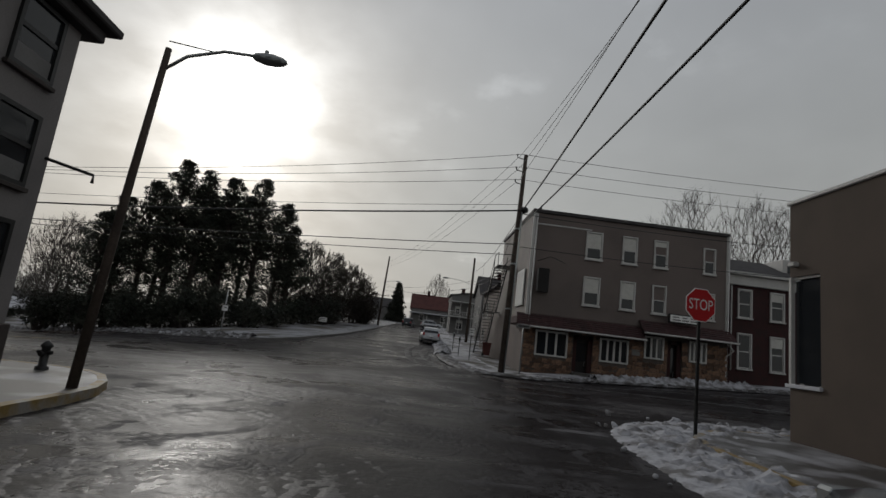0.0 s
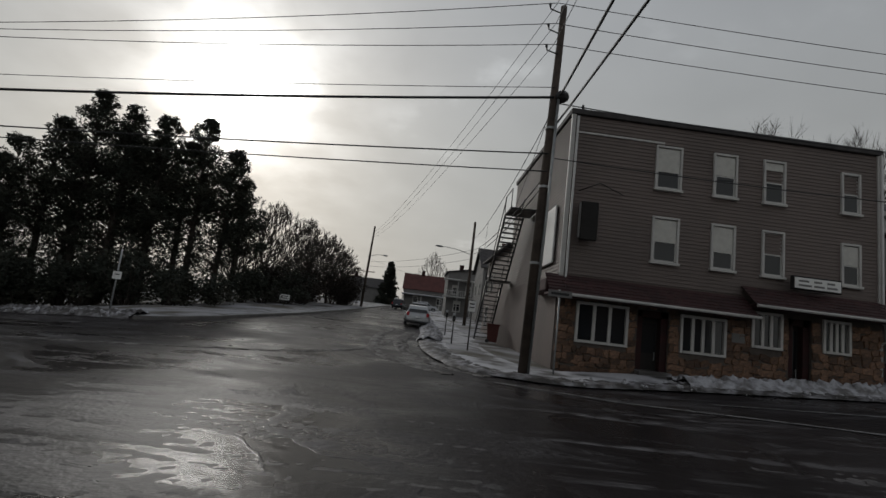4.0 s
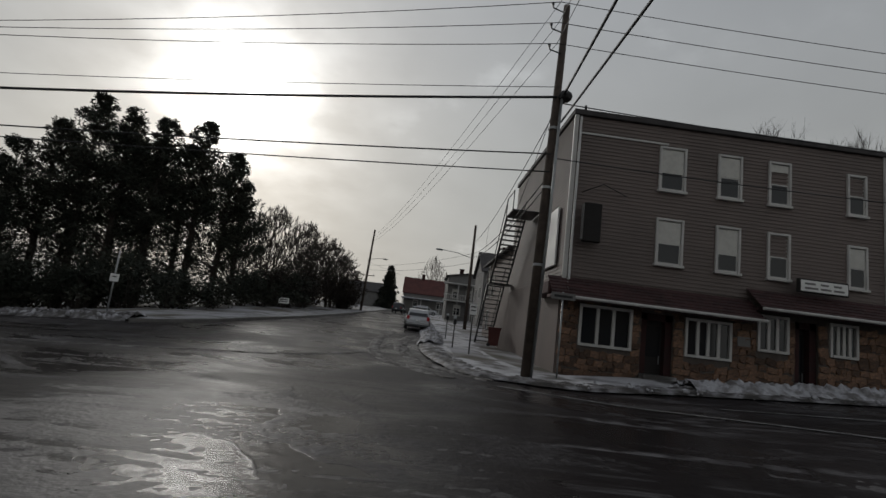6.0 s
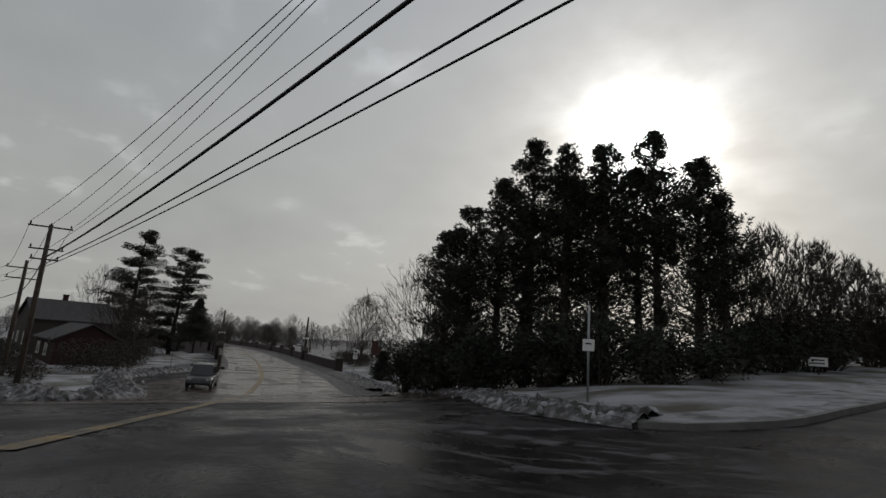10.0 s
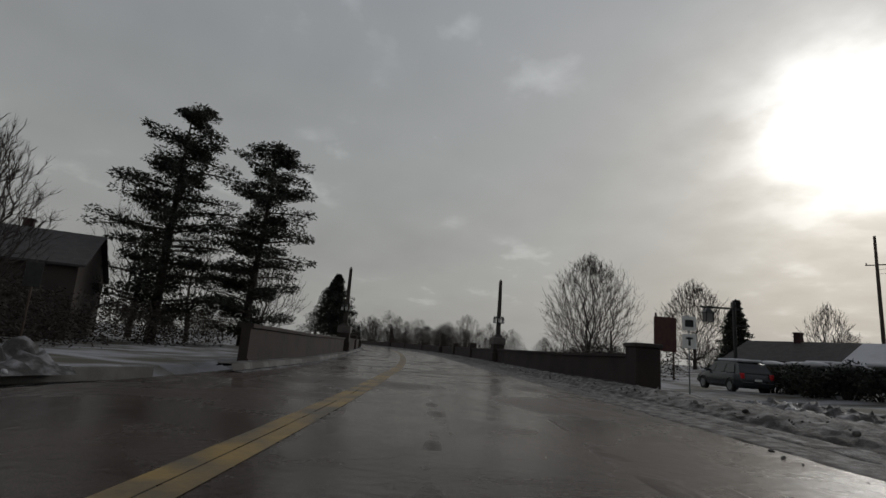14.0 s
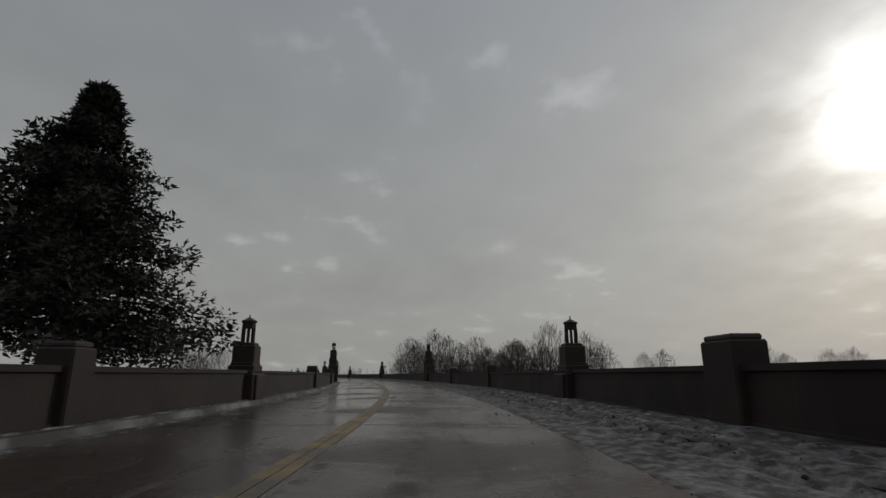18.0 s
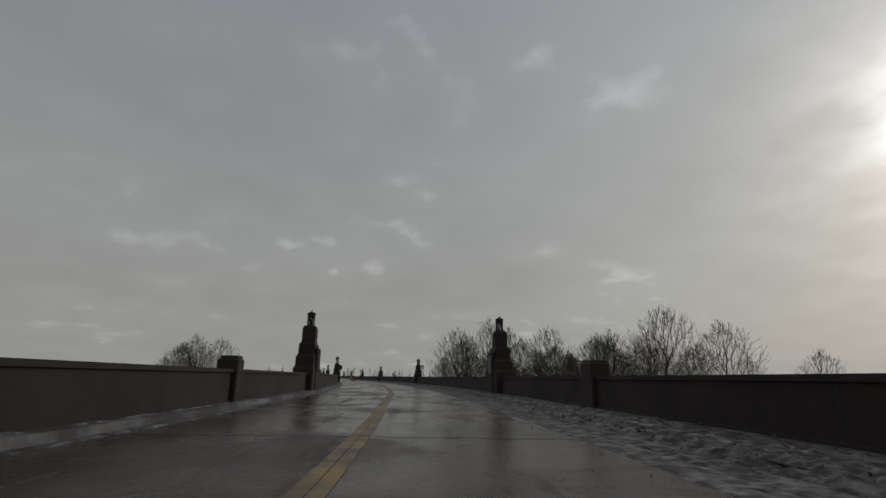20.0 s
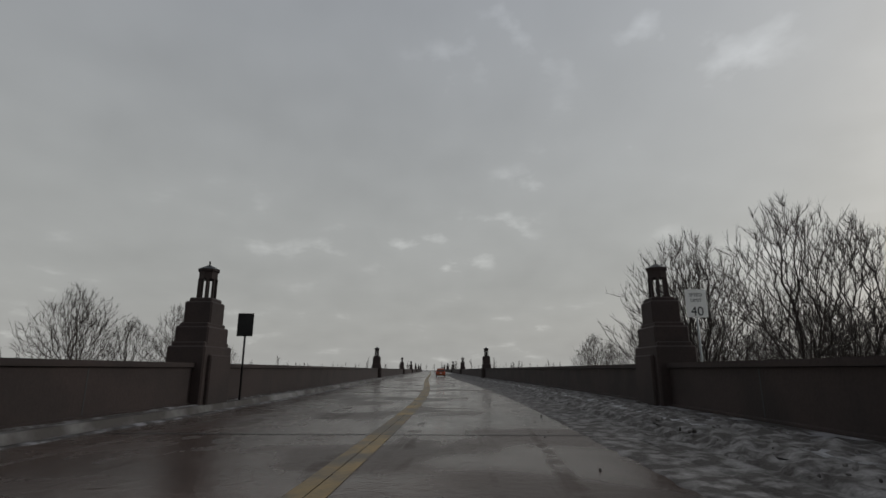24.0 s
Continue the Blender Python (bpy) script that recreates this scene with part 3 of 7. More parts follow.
def rubble(name, line, right, s, o0, o1, h, a, b, mat, seed, step=0.22, lift=0.0, rough=1.0, n=13):
    """A lumpy bank of ploughed snow along a line."""
    rnd = random.Random(seed)
    vs, fs = [], []
    cnt = 0
    q = s[a]
    while q < s[min(b, len(s) - 1)]:
        for k in range(n):
            f = k / (n - 1)
            o = o0 + (o1 - o0) * f
            p = [np.interp(q, s, line[:, j]) + np.interp(q, s, right[:, j]) * o for j in range(2)]
            arch = math.sin(math.pi * f) ** 0.7
            v = Vector((p[0] * 2.1, p[1] * 2.1, seed))
            hgt = arch * h * (0.55 + 0.9 * abs(noise.noise(v)) + 0.5 * noise.noise(v * 2.7) * rough + 0.25 * rnd.uniform(-1, 1) * rough)
            vs.append((p[0] + rnd.uniform(-0.05, 0.05), p[1] + rnd.uniform(-0.05, 0.05), gz(p[0], p[1]) + lift + (hgt if 0 < k < n - 1 else -0.03)))
        cnt += 1
        q += step
    for i in range(cnt - 1):
        for k in range(n - 1):
            fs.append((i * n + k, i * n + k + 1, (i + 1) * n + k + 1, (i + 1) * n + k))
    me = mesh_of(name, vs, fs, mat)
    me.polygons.foreach_set("use_smooth", [True] * len(me.polygons))
    return me


tagged(part("snow_bank_bridge", rubble("snow_bank_bridge", WL, WR, WS, 5.3, 7.3, 0.13, int(S_WALL) - 25, int(S_WALL) + 330, M_SLUSH2, 5, 0.2, 0.15), M_SLUSH2), "lumpy dirty ploughed snow on the bridge footway", "snow bank", kind="stuff")
for o0, o1, hh, sd in ((3.35, 4.35, 0.035, 9), (4.1, 5.0, 0.06, 19), (4.85, 5.85, 0.16, 29)):
    tagged(part("slush_ridge", rubble("slush_ridge", WL, WR, WS, o0, o1, hh, 24, int(S_WALL) + 330, M_SLUSH2, sd, 0.3, 0.02), M_SLUSH2), "low ridge of grey slush along the lane edge", "slush", kind="stuff")
for o0, o1, hh, lf in ((-6.85, -6.45, 0.05, 0.015), (-7.34, -7.1, 0.07, 0.2)):
    tagged(part("snow_line", rubble("snow_line", WL, WR, WS, o0, o1, hh, int(S_WALL) - 2, int(S_WALL) + 330, M_SLUSH, 61, 0.4, lf, 0.6, 5), M_SLUSH), "thin line of old snow along the bridge kerb", "snow", kind="stuff")
ln, lr, lsx = smooth_line(KERB_NE, 1.0)
tagged(part("snow_bank_shopfront", rubble("snow_bank_shopfront", ln, lr, lsx, 0.0, 1.5, 0.36, 51, 60, M_SNOWD, 3, 0.1, 0.10, 0.9, 21), M_SNOWD), "ploughed snow bank along the shopfront kerb", "snow bank", kind="stuff")
ln2, lr2, ls2 = smooth_line(KERB_SE, 1.0)
tagged(part("snow_edge_shopfront", rubble("snow_edge_shopfront", ln, lr, lsx, -0.35, 1.0, 0.11, 20, 84, M_SLUSH, 13, 0.14, 0.08, 0.8, 11), M_SLUSH), "thin crust of old snow along the kerb", "snow", kind="stuff")
tagged(part("snow_bank_side_street", rubble("snow_bank_side_street", ln, lr, lsx, -0.5, 0.9, 0.34, 76, 120, M_SNOWD, 23, 0.14, 0.03, 0.9, 15), M_SNOWD), "ploughed snow along the kerb of the north street", "snow bank", kind="stuff")
tagged(part("snow_bank_corner", rubble("snow_bank_corner", ln2, lr2, ls2, -1.7, 1.4, 0.17, 33, 75, M_SNOWD, 4, 0.09, 0.0, 1.1, 33), M_SNOWD), "broken lumps of ploughed snow at the street corner", "snow bank", kind="stuff")
ln3, lr3, ls3 = smooth_line(KERB_NW, 1.0)
tagged(part("snow_bank_park", rubble("snow_bank_park", ln3, lr3, ls3, -0.3, 1.6, 0.27, 76, 150, M_SLUSH, 6, 0.14, 0.05, 1.2, 19), M_SLUSH), "ploughed snow bank along the park kerb", "snow bank", kind="stuff")
ln4, lr4, ls4 = smooth_line(KERB_W, 1.0)
tagged(part("snow_bank_west", rubble("snow_bank_west", ln4, lr4, ls4, -2.4, 0.3, 0.5, 52, 100, M_SLUSH, 8, 0.2, 0.05), M_SLUSH), "ploughed snow bank beside the bridge approach", "snow bank", kind="stuff")



def clods(name, line, right, s, o0, o1, a, b, count, lo, hi, mat, seed, label, lift=0.0):
    """Broken clods of frozen snow thrown along a line, joined as one heap."""
    bm = bmesh.new()
    bmesh.ops.create_icosphere(bm, subdivisions=2, radius=1.0)
    base = np.array([tuple(v.co) for v in bm.verts])
    tris = np.array([[v.index for v in f.verts] for f in bm.faces])
    bm.free()
    g = np.random.default_rng(seed)
    vs, fs = [], []
    for k in range(count):
        q = g.uniform(a, b)
        o = g.normal((o0 + o1) / 2, (o1 - o0) / 4)
        p = [np.interp(q, s, line[:, j]) + np.interp(q, s, right[:, j]) * o for j in range(2)]
        r = lo * (hi / lo) ** (g.random() ** 1.8)
        m = g.normal(size=(3, 3))
        qm, _ = np.linalg.qr(m)
        k1, k2 = g.normal(scale=1.6, size=3), g.normal(scale=3.2, size=3)
        v = base * (1 + 0.2 * np.sin(base @ k1 + k)[:, None] + 0.13 * np.sin(base @ k2 + 2 * k)[:, None]) * np.array([1.2, 0.95, 0.62]) * r @ qm
        fs.append(tris + len(base) * k)
        vs.append(v + np.array([p[0], p[1], gz(p[0], p[1]) + lift + r * 0.35]))
    me = mesh_of(name, [tuple(v) for v in np.concatenate(vs)], [tuple(int(i) for i in f) for f in np.concatenate(fs)], mat)
    me.polygons.foreach_set("use_smooth", [True] * len(me.polygons))
    return tagged(part(name, me, mat), label, "snow", kind="stuff")


clods("snow_clods_corner", ln2, lr2, ls2, -1.9, 1.3, 34, 60, 900, 0.02, 0.13, M_SNOWD, 41, "scattered clods of frozen snow at the street corner", 0.02)
clods("snow_clods_park", ln3, lr3, ls3, -0.6, 1.6, 76, 150, 700, 0.03, 0.16, M_SNOWD, 42, "scattered clods of frozen snow along the park kerb", 0.12)
clods("snow_clods_shopfront", ln, lr, lsx, -0.6, 1.2, 48, 64, 260, 0.02, 0.10, M_SNOWD, 43, "scattered clods of frozen snow along the shopfront", 0.12)
clods("snow_clods_west", ln4, lr4, ls4, -2.6, 0.6, 52, 100, 520, 0.03, 0.18, M_SNOWD, 44, "scattered clods of frozen snow beside the approach", 0.12)
clods("snow_clods_bridge", WL, WR, WS, 4.6, 7.2, int(S_WALL) - 25, int(S_WALL) + 190, 1900, 0.015, 0.06, M_SLUSH2, 45, "scattered clods of dirty snow on the bridge footway", 0.2)
clods("slush_clods_lane", WL, WR, WS, 2.4, 4.6, int(S_WALL) - 30, int(S_WALL) + 200, 420, 0.01, 0.035, M_SLUSH2, 46, "small dark lumps of slush along the lane", 0.02)

joint_bm = bmesh.new()
for k in range(14):
    s = S_MAST - 9.0 + k * 20.5
    a, b = on_bridge(s, -6.6, 0.026), on_bridge(s, 3.6, 0.026)
    d = (on_bridge(s + 1, 0) - on_bridge(s, 0)).normalized() * 0.035
    vs = [joint_bm.verts.new(c) for c in (a - d, b - d, b + d, a + d)]
    joint_bm.faces.new(vs)
tagged(part("deck_joint", joint_bm, M_BLACK), "narrow dark expansion joints across the deck", "joint", kind="structure")
for pts, w, lab in (([(3.6, 26.4), (12, 22.2), (26, 16.4)], 0.14, "worn white stop line across the street"), ([(9, 25.6), (20, 24.4), (50, 24.0)], 0.12, "worn white edge line")):
    a, b, c = smooth_line(pts, 0.5)
    tagged(part("white_line", strip_mesh("white_line", a, b, c, [-w / 2, w / 2], M_WHITEP, 0.022), M_WHITEP), lab, "road marking", kind="structure")

# rows of slush pushed up by tyres at the mouth of the north street
for k, (pts, w, hh) in enumerate((
        ([(0.4, 37.0), (-0.4, 32.0), (-3.6, 27.6), (-9, 25.8)], 0.22, 0.022),
        ([(1.4, 44.0), (0.9, 36.0), (1.6, 31.0), (4.0, 27.4)], 0.34, 0.045),
        ([(0.2, 46.0), (-0.2, 36.0), (0.4, 30.6), (2.6, 27.0)], 0.26, 0.035))):
    ra, rb, rc = smooth_line(pts, 0.5)
    tagged(part("slush_row", rubble("slush_row", ra, rb, rc, -w, w, hh, 0, len(rc) - 1, M_SLUSH2, 150 + k, 0.12, 0.0, 1.2, 13), M_SLUSH2), "broken row of wet grey slush pushed up by tyres", "slush", kind="stuff")


def slush_field(name, x0, x1, y0, y1, step, centre, high, seed, label):
    """Thin wet slush combed into ridges by turning tyres; hollows lie under the asphalt."""
    xs, ys = np.arange(x0, x1, step), np.arange(y0, y1, step)
    vs, m = [], len(xs)
    for y in ys:
        for x in xs:
            r = math.hypot(x - centre[0], y - centre[1])
            w = noise.noise((x * 0.5, y * 0.5, seed)) * 0.9
            turn = math.atan2(y - centre[1], x - centre[0])
            comb = noise.noise((r * 6.5 + w * 2, turn * 2.2, seed)) + 0.75 * noise.noise((x * 8, y * 8, seed)) + 0.5 * noise.noise((x * 19, y * 19, seed))
            spread = noise.noise((x * 0.35, y * 0.35, seed + 5)) * 1.3
            edge = min(1.0, (x - x0) / 0.8, (x1 - x) / 0.8, (y - y0) / 0.8, (y1 - y) / 0.8)
            vs.append((x, y, gz(x, y) + high * (comb * 0.8 + spread * 0.7 - 0.22) - 0.05 * (1 - max(0.0, edge))))
    fs = [(j * m + i, j * m + i + 1, (j + 1) * m + i + 1, (j + 1) * m + i) for j in range(len(ys) - 1) for i in range(m - 1)]
    me = mesh_of(name, vs, fs, M_SLUSHWET)
    me.polygons.foreach_set("use_smooth", [True] * len(me.polygons))
    return tagged(part(name, me, M_SLUSHWET), label, "slush", kind="stuff")


slush_field("slush_sheet", -6.4, 0.6, 4.0, 14.5, 0.05, (-9.5, 3.0), 0.022, 3.0, "wet slush combed into ridges by turning tyres")
slush_field("slush_sheet", -18.0, 3.0, 15.2, 22.0, 0.09, (-6.0, -40.0), 0.018, 9.0, "thin wet slush streaked along the crossing street")
slush_field("slush_sheet", 5.0, 17.0, 14.6, 20.4, 0.08, (10.0, 60.0), 0.02, 14.0, "thin wet slush streaked by passing tyres")

# ---- bridge pylons ----


def lantern(parent, z, w, h):
    """Open stone lantern: sill, eight slim posts, drum, cap and finial."""
    lan = part("lantern", disc(bmesh.new(), (0, 0, z + 0.05), (0, 0, 1), w * 0.56, 0.1, 8), M_CONC, parent)
    for k in range(8):
        a = math.pi / 8 + k * math.pi / 4
        c, d = math.cos(a) * w * 0.44, math.sin(a) * w * 0.44
        part("post", bx((c - w * 0.06, d - w * 0.06, z + 0.1), (c + w * 0.06, d + w * 0.06, z + h * 0.62)), M_CONC, lan)
    part("lamp", disc(bmesh.new(), (0, 0, z + h * 0.3), (0, 0, 1), w * 0.12, h * 0.45, 8), M_BRONZE, lan)
    bm = disc(bmesh.new(), (0, 0, z + h * 0.72), (0, 0, 1), w * 0.52, h * 0.22, 8)
    disc(bm, (0, 0, z + h * 0.85), (0, 0, 1), w * 0.6, h * 0.06, 8)
    part("drum", bm, M_CONC, lan)
    bm = bmesh.new()
    bmesh.ops.create_cone(bm, cap_ends=True, segments=8, radius1=w * 0.62, radius2=w * 0.07, depth=h * 0.13, matrix=Matrix.Translation((0, 0, z + h * 0.94)))
    disc(bm, (0, 0, z + h * 1.04), (0, 0, 1), 0.03, h * 0.14, 6)
    part("cap", bm, M_BRONZE, lan)


def pylon(s, side, height, tiers, plaque, group, label):
    """Stepped pylon; tiers: (half length along, half depth across, top as a share of the shaft)."""
    p = on_bridge(s, side * 7.7)
    t = thing("bridge_pylon", (p.x, p.y, p.z), label, "bridge pylon", group, turn=bridge_turn(s) + (180 if side > 0 else 0))
    lh, lw = 1.3, 0.6
    shaft = height - lh * 1.1
    z0 = -0.6
    for hl, hd, top in tiers:
        z1 = shaft * top
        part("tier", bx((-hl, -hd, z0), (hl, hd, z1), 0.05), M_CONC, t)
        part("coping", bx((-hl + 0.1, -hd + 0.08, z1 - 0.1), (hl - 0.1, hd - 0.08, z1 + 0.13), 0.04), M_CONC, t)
        z0 = z1 - 0.3
    lantern(t, shaft, lw, lh)
    if plaque:
        hd = tiers[0][1]
        part("plaque_frame", boxes(((-0.66, -hd - 0.12, shaft * 0.32), (-0.56, -hd - 0.06, shaft * 0.63)), ((0.56, -hd - 0.12, shaft * 0.32), (0.66, -hd - 0.06, shaft * 0.63)), ((-0.56, -hd - 0.12, shaft * 0.32), (0.56, -hd - 0.06, shaft * 0.335)), ((-0.56, -hd - 0.12, shaft * 0.615), (0.56, -hd - 0.06, shaft * 0.63))), M_CONC, t)
        part("plaque", bx((-0.55, -hd - 0.1, shaft * 0.34), (0.55, -hd - 0.06, shaft * 0.61), 0.02), M_BRONZE, t, "dark bronze plaque")
        part("buttress", bx((-1.0, -hd - 0.07, -0.6), (1.0, -hd + 0.1, shaft * 0.68), 0.04), M_CONC, t)
    else:
        hd = tiers[0][1]
        part("buttress", bx((-0.75, -hd - 0.12, -0.6), (0.75, -hd + 0.1, shaft * 0.5), 0.04), M_CONC, t)
    return t


BIG = [(2.2, 0.75, 0.38), (1.75, 0.68, 0.55), (1.15, 0.62, 0.74), (0.62, 0.52, 1.0)]
MIDT = [(1.0, 0.62, 0.58), (0.76, 0.55, 0.76), (0.5, 0.46, 1.0)]
SMALL = [(0.95, 0.66, 0.52), (0.72, 0.58, 0.66), (0.52, 0.5, 1.0)]
PY = [arc_at(x) for x in (-136.3, -195.2, -252.9, -308.9, -368.4, -428.0, -488.0, -548.0, -608.0)]
for i, s in enumerate(PY):
    hgt, tiers, plq, lab = ((4.05, SMALL, False, "small stepped concrete pylon with an open lantern"), (6.45, BIG, True, "large stepped concrete pylon with bronze plaque and lantern"), (4.95, MIDT, False, "stepped concrete pylon with an open lantern"))[min(i, 2)] if i < 3 else (4.5, SMALL, False, "stepped concrete pylon with an open lantern on the parapet")
    for side in (-1, 1):
        pylon(s, side, hgt, tiers, plq, "pylons along the bridge parapets", lab)


def pedestal(s, side):
    p = on_bridge(s, side * 7.6)
    t = thing("parapet_block", (p.x, p.y, p.z), "plain concrete block set in the bridge parapet", "bridge block", "blocks in the bridge parapets", turn=bridge_turn(s))
    hl, top = (0.68, 2.05) if side > 0 else (0.42, 1.9)
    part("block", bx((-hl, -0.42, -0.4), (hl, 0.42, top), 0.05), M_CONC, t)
    part("cap", bx((-hl + 0.08, -0.36, top - 0.01), (hl - 0.08, 0.36, top + 0.13), 0.04), M_CONC2, t)


gaps = [(S_MAST, PY[0]), (PY[0], PY[1])]
for a, b in gaps:
    for f in (0.36, 0.70) if a == S_MAST else (1 / 3, 2 / 3):
        for side in (-1, 1):
            pedestal(a + (b - a) * f, side)


def mast(s, side):
    """Tall tapered square shaft on a stone pedestal, with a pair of lanterns on a collar."""
    p = on_bridge(s, side * 7.55)
    t = thing("flag_mast", (p.x, p.y, p.z), "tall tapered concrete mast with four lanterns at the bridge end", "lamp mast", "masts at the bridge end", turn=bridge_turn(s))
    part("plinth", bx((-0.92, -0.66, -0.6), (0.92, 0.66, 1.15), 0.05), M_CONC, t)
    part("pedestal", bx((-0.72, -0.56, 1.13), (0.72, 0.56, 1.95), 0.03), M_CONC, t)
    part("pedestal_top", bx((-0.8, -0.62, 1.95), (0.8, 0.62, 2.6), 0.03), M_PALE, t, "pale stone cap block")
    bm = bmesh.new()
    bmesh.ops.create_cone(bm, cap_ends=True, segments=4, radius1=0.62, radius2=0.34, depth=0.3, matrix=Matrix.Translation((0, 0, 2.74)) @ Matrix.Rotation(math.pi / 4, 4, "Z"))
    part("foot", bm, M_CONC2, t)
    bm = bmesh.new()
    bmesh.ops.create_cone(bm, cap_ends=True, segments=4, radius1=0.29, radius2=0.19, depth=5.75, matrix=Matrix.Translation((0, 0, 5.35)) @ Matrix.Rotation(math.pi / 4, 4, "Z"))
    part("shaft", bm, M_CONC2, t)
    bm = bmesh.new()
    bmesh.ops.create_cone(bm, cap_ends=True, segments=4, radius1=0.2, radius2=0.02, depth=0.22, matrix=Matrix.Translation((0, 0, 8.33)) @ Matrix.Rotation(math.pi / 4, 4, "Z"))
    part("tip", bm, M_CONC2, t)
    part("collar", bx((-0.3, -0.3, 4.55), (0.3, 0.3, 4.68), 0.02), M_BRONZE, t)
    part("collar", bx((-0.28, -0.28, 4.0), (0.28, 0.28, 4.08), 0.02), M_BRONZE, t)
    for dx, dy in ((0.42, 0.0), (-0.42, 0.0), (0.0, 0.42), (0.0, -0.42)):
        la = part("lantern", disc(bmesh.new(), (dx, dy, 4.28), (0, 0, 1), 0.12, 0.36, 6), M_WHITE, t, "frosted glass lantern")
        bm = disc(bmesh.new(), (dx, dy, 4.06), (0, 0, 1), 0.14, 0.06, 6)
        disc(bm, (dx, dy, 4.48), (0, 0, 1), 0.15, 0.05, 6)
        bmesh.ops.create_cone(bm, cap_ends=True, segments=6, radius1=0.14, radius2=0.02, depth=0.2, matrix=Matrix.Translation((dx, dy, 4.6)))
        for k in range(6):
            a = k * math.pi / 3
            disc(bm, (dx + 0.13 * math.cos(a), dy + 0.13 * math.sin(a), 4.28), (0, 0, 1), 0.012, 0.4, 4)
        part("cage", bm, M_BRONZE, la)


mast(S_MAST, -1)
mast(S_MAST, 1)

# ---- the corner building ----
DEP = 10.6  # depth of the corner building
BX0, BX1, BY, BZ = 6.45, 18.9, 31.18, 10.15


def sash(parent, x, z0, w, h, y, blind, face=-1):
    """Two-light sash window set in a wall that faces -y."""
    win = part("window", boxes(((x - 0.09, y - 0.05, z0 - 0.1), (x, y + 0.08, z0 + h + 0.09)), ((x + w, y - 0.05, z0 - 0.1), (x + w + 0.09, y + 0.08, z0 + h + 0.09)), ((x, y - 0.05, z0 + h), (x + w, y + 0.08, z0 + h + 0.09)), bevel=0.012), M_TRIM, parent, "white window casing")
    part("sill", bx((x - 0.13, y - 0.1, z0 - 0.12), (x + w + 0.13, y + 0.06, z0 - 0.02), 0.012), M_TRIM, win)
    for k, (a, b) in enumerate(((z0, z0 + h * 0.5), (z0 + h * 0.48, z0 + h))):
        yy = y + 0.01 + 0.03 * k
        part("sash_frame", boxes(((x, yy, a), (x + 0.05, yy + 0.03, b)), ((x + w - 0.05, yy, a), (x + w, yy + 0.03, b)), ((x + 0.05, yy, a), (x + w - 0.05, yy + 0.03, a + 0.05)), ((x + 0.05, yy, b - 0.05), (x + w - 0.05, yy + 0.03, b))), M_TRIM, win)
        part("pane", bx((x + 0.05, yy + 0.012, a + 0.05), (x + w - 0.05, yy + 0.018, b - 0.05)), M_GLASS, win)
    if blind:
        part("blind", bx((x + 0.02, y - 0.004, z0 + h * (1 - blind)), (x + w - 0.02, y + 0.004, z0 + h - 0.04)), M_CURTAIN, win, "pulled-down pale blind")
    return win


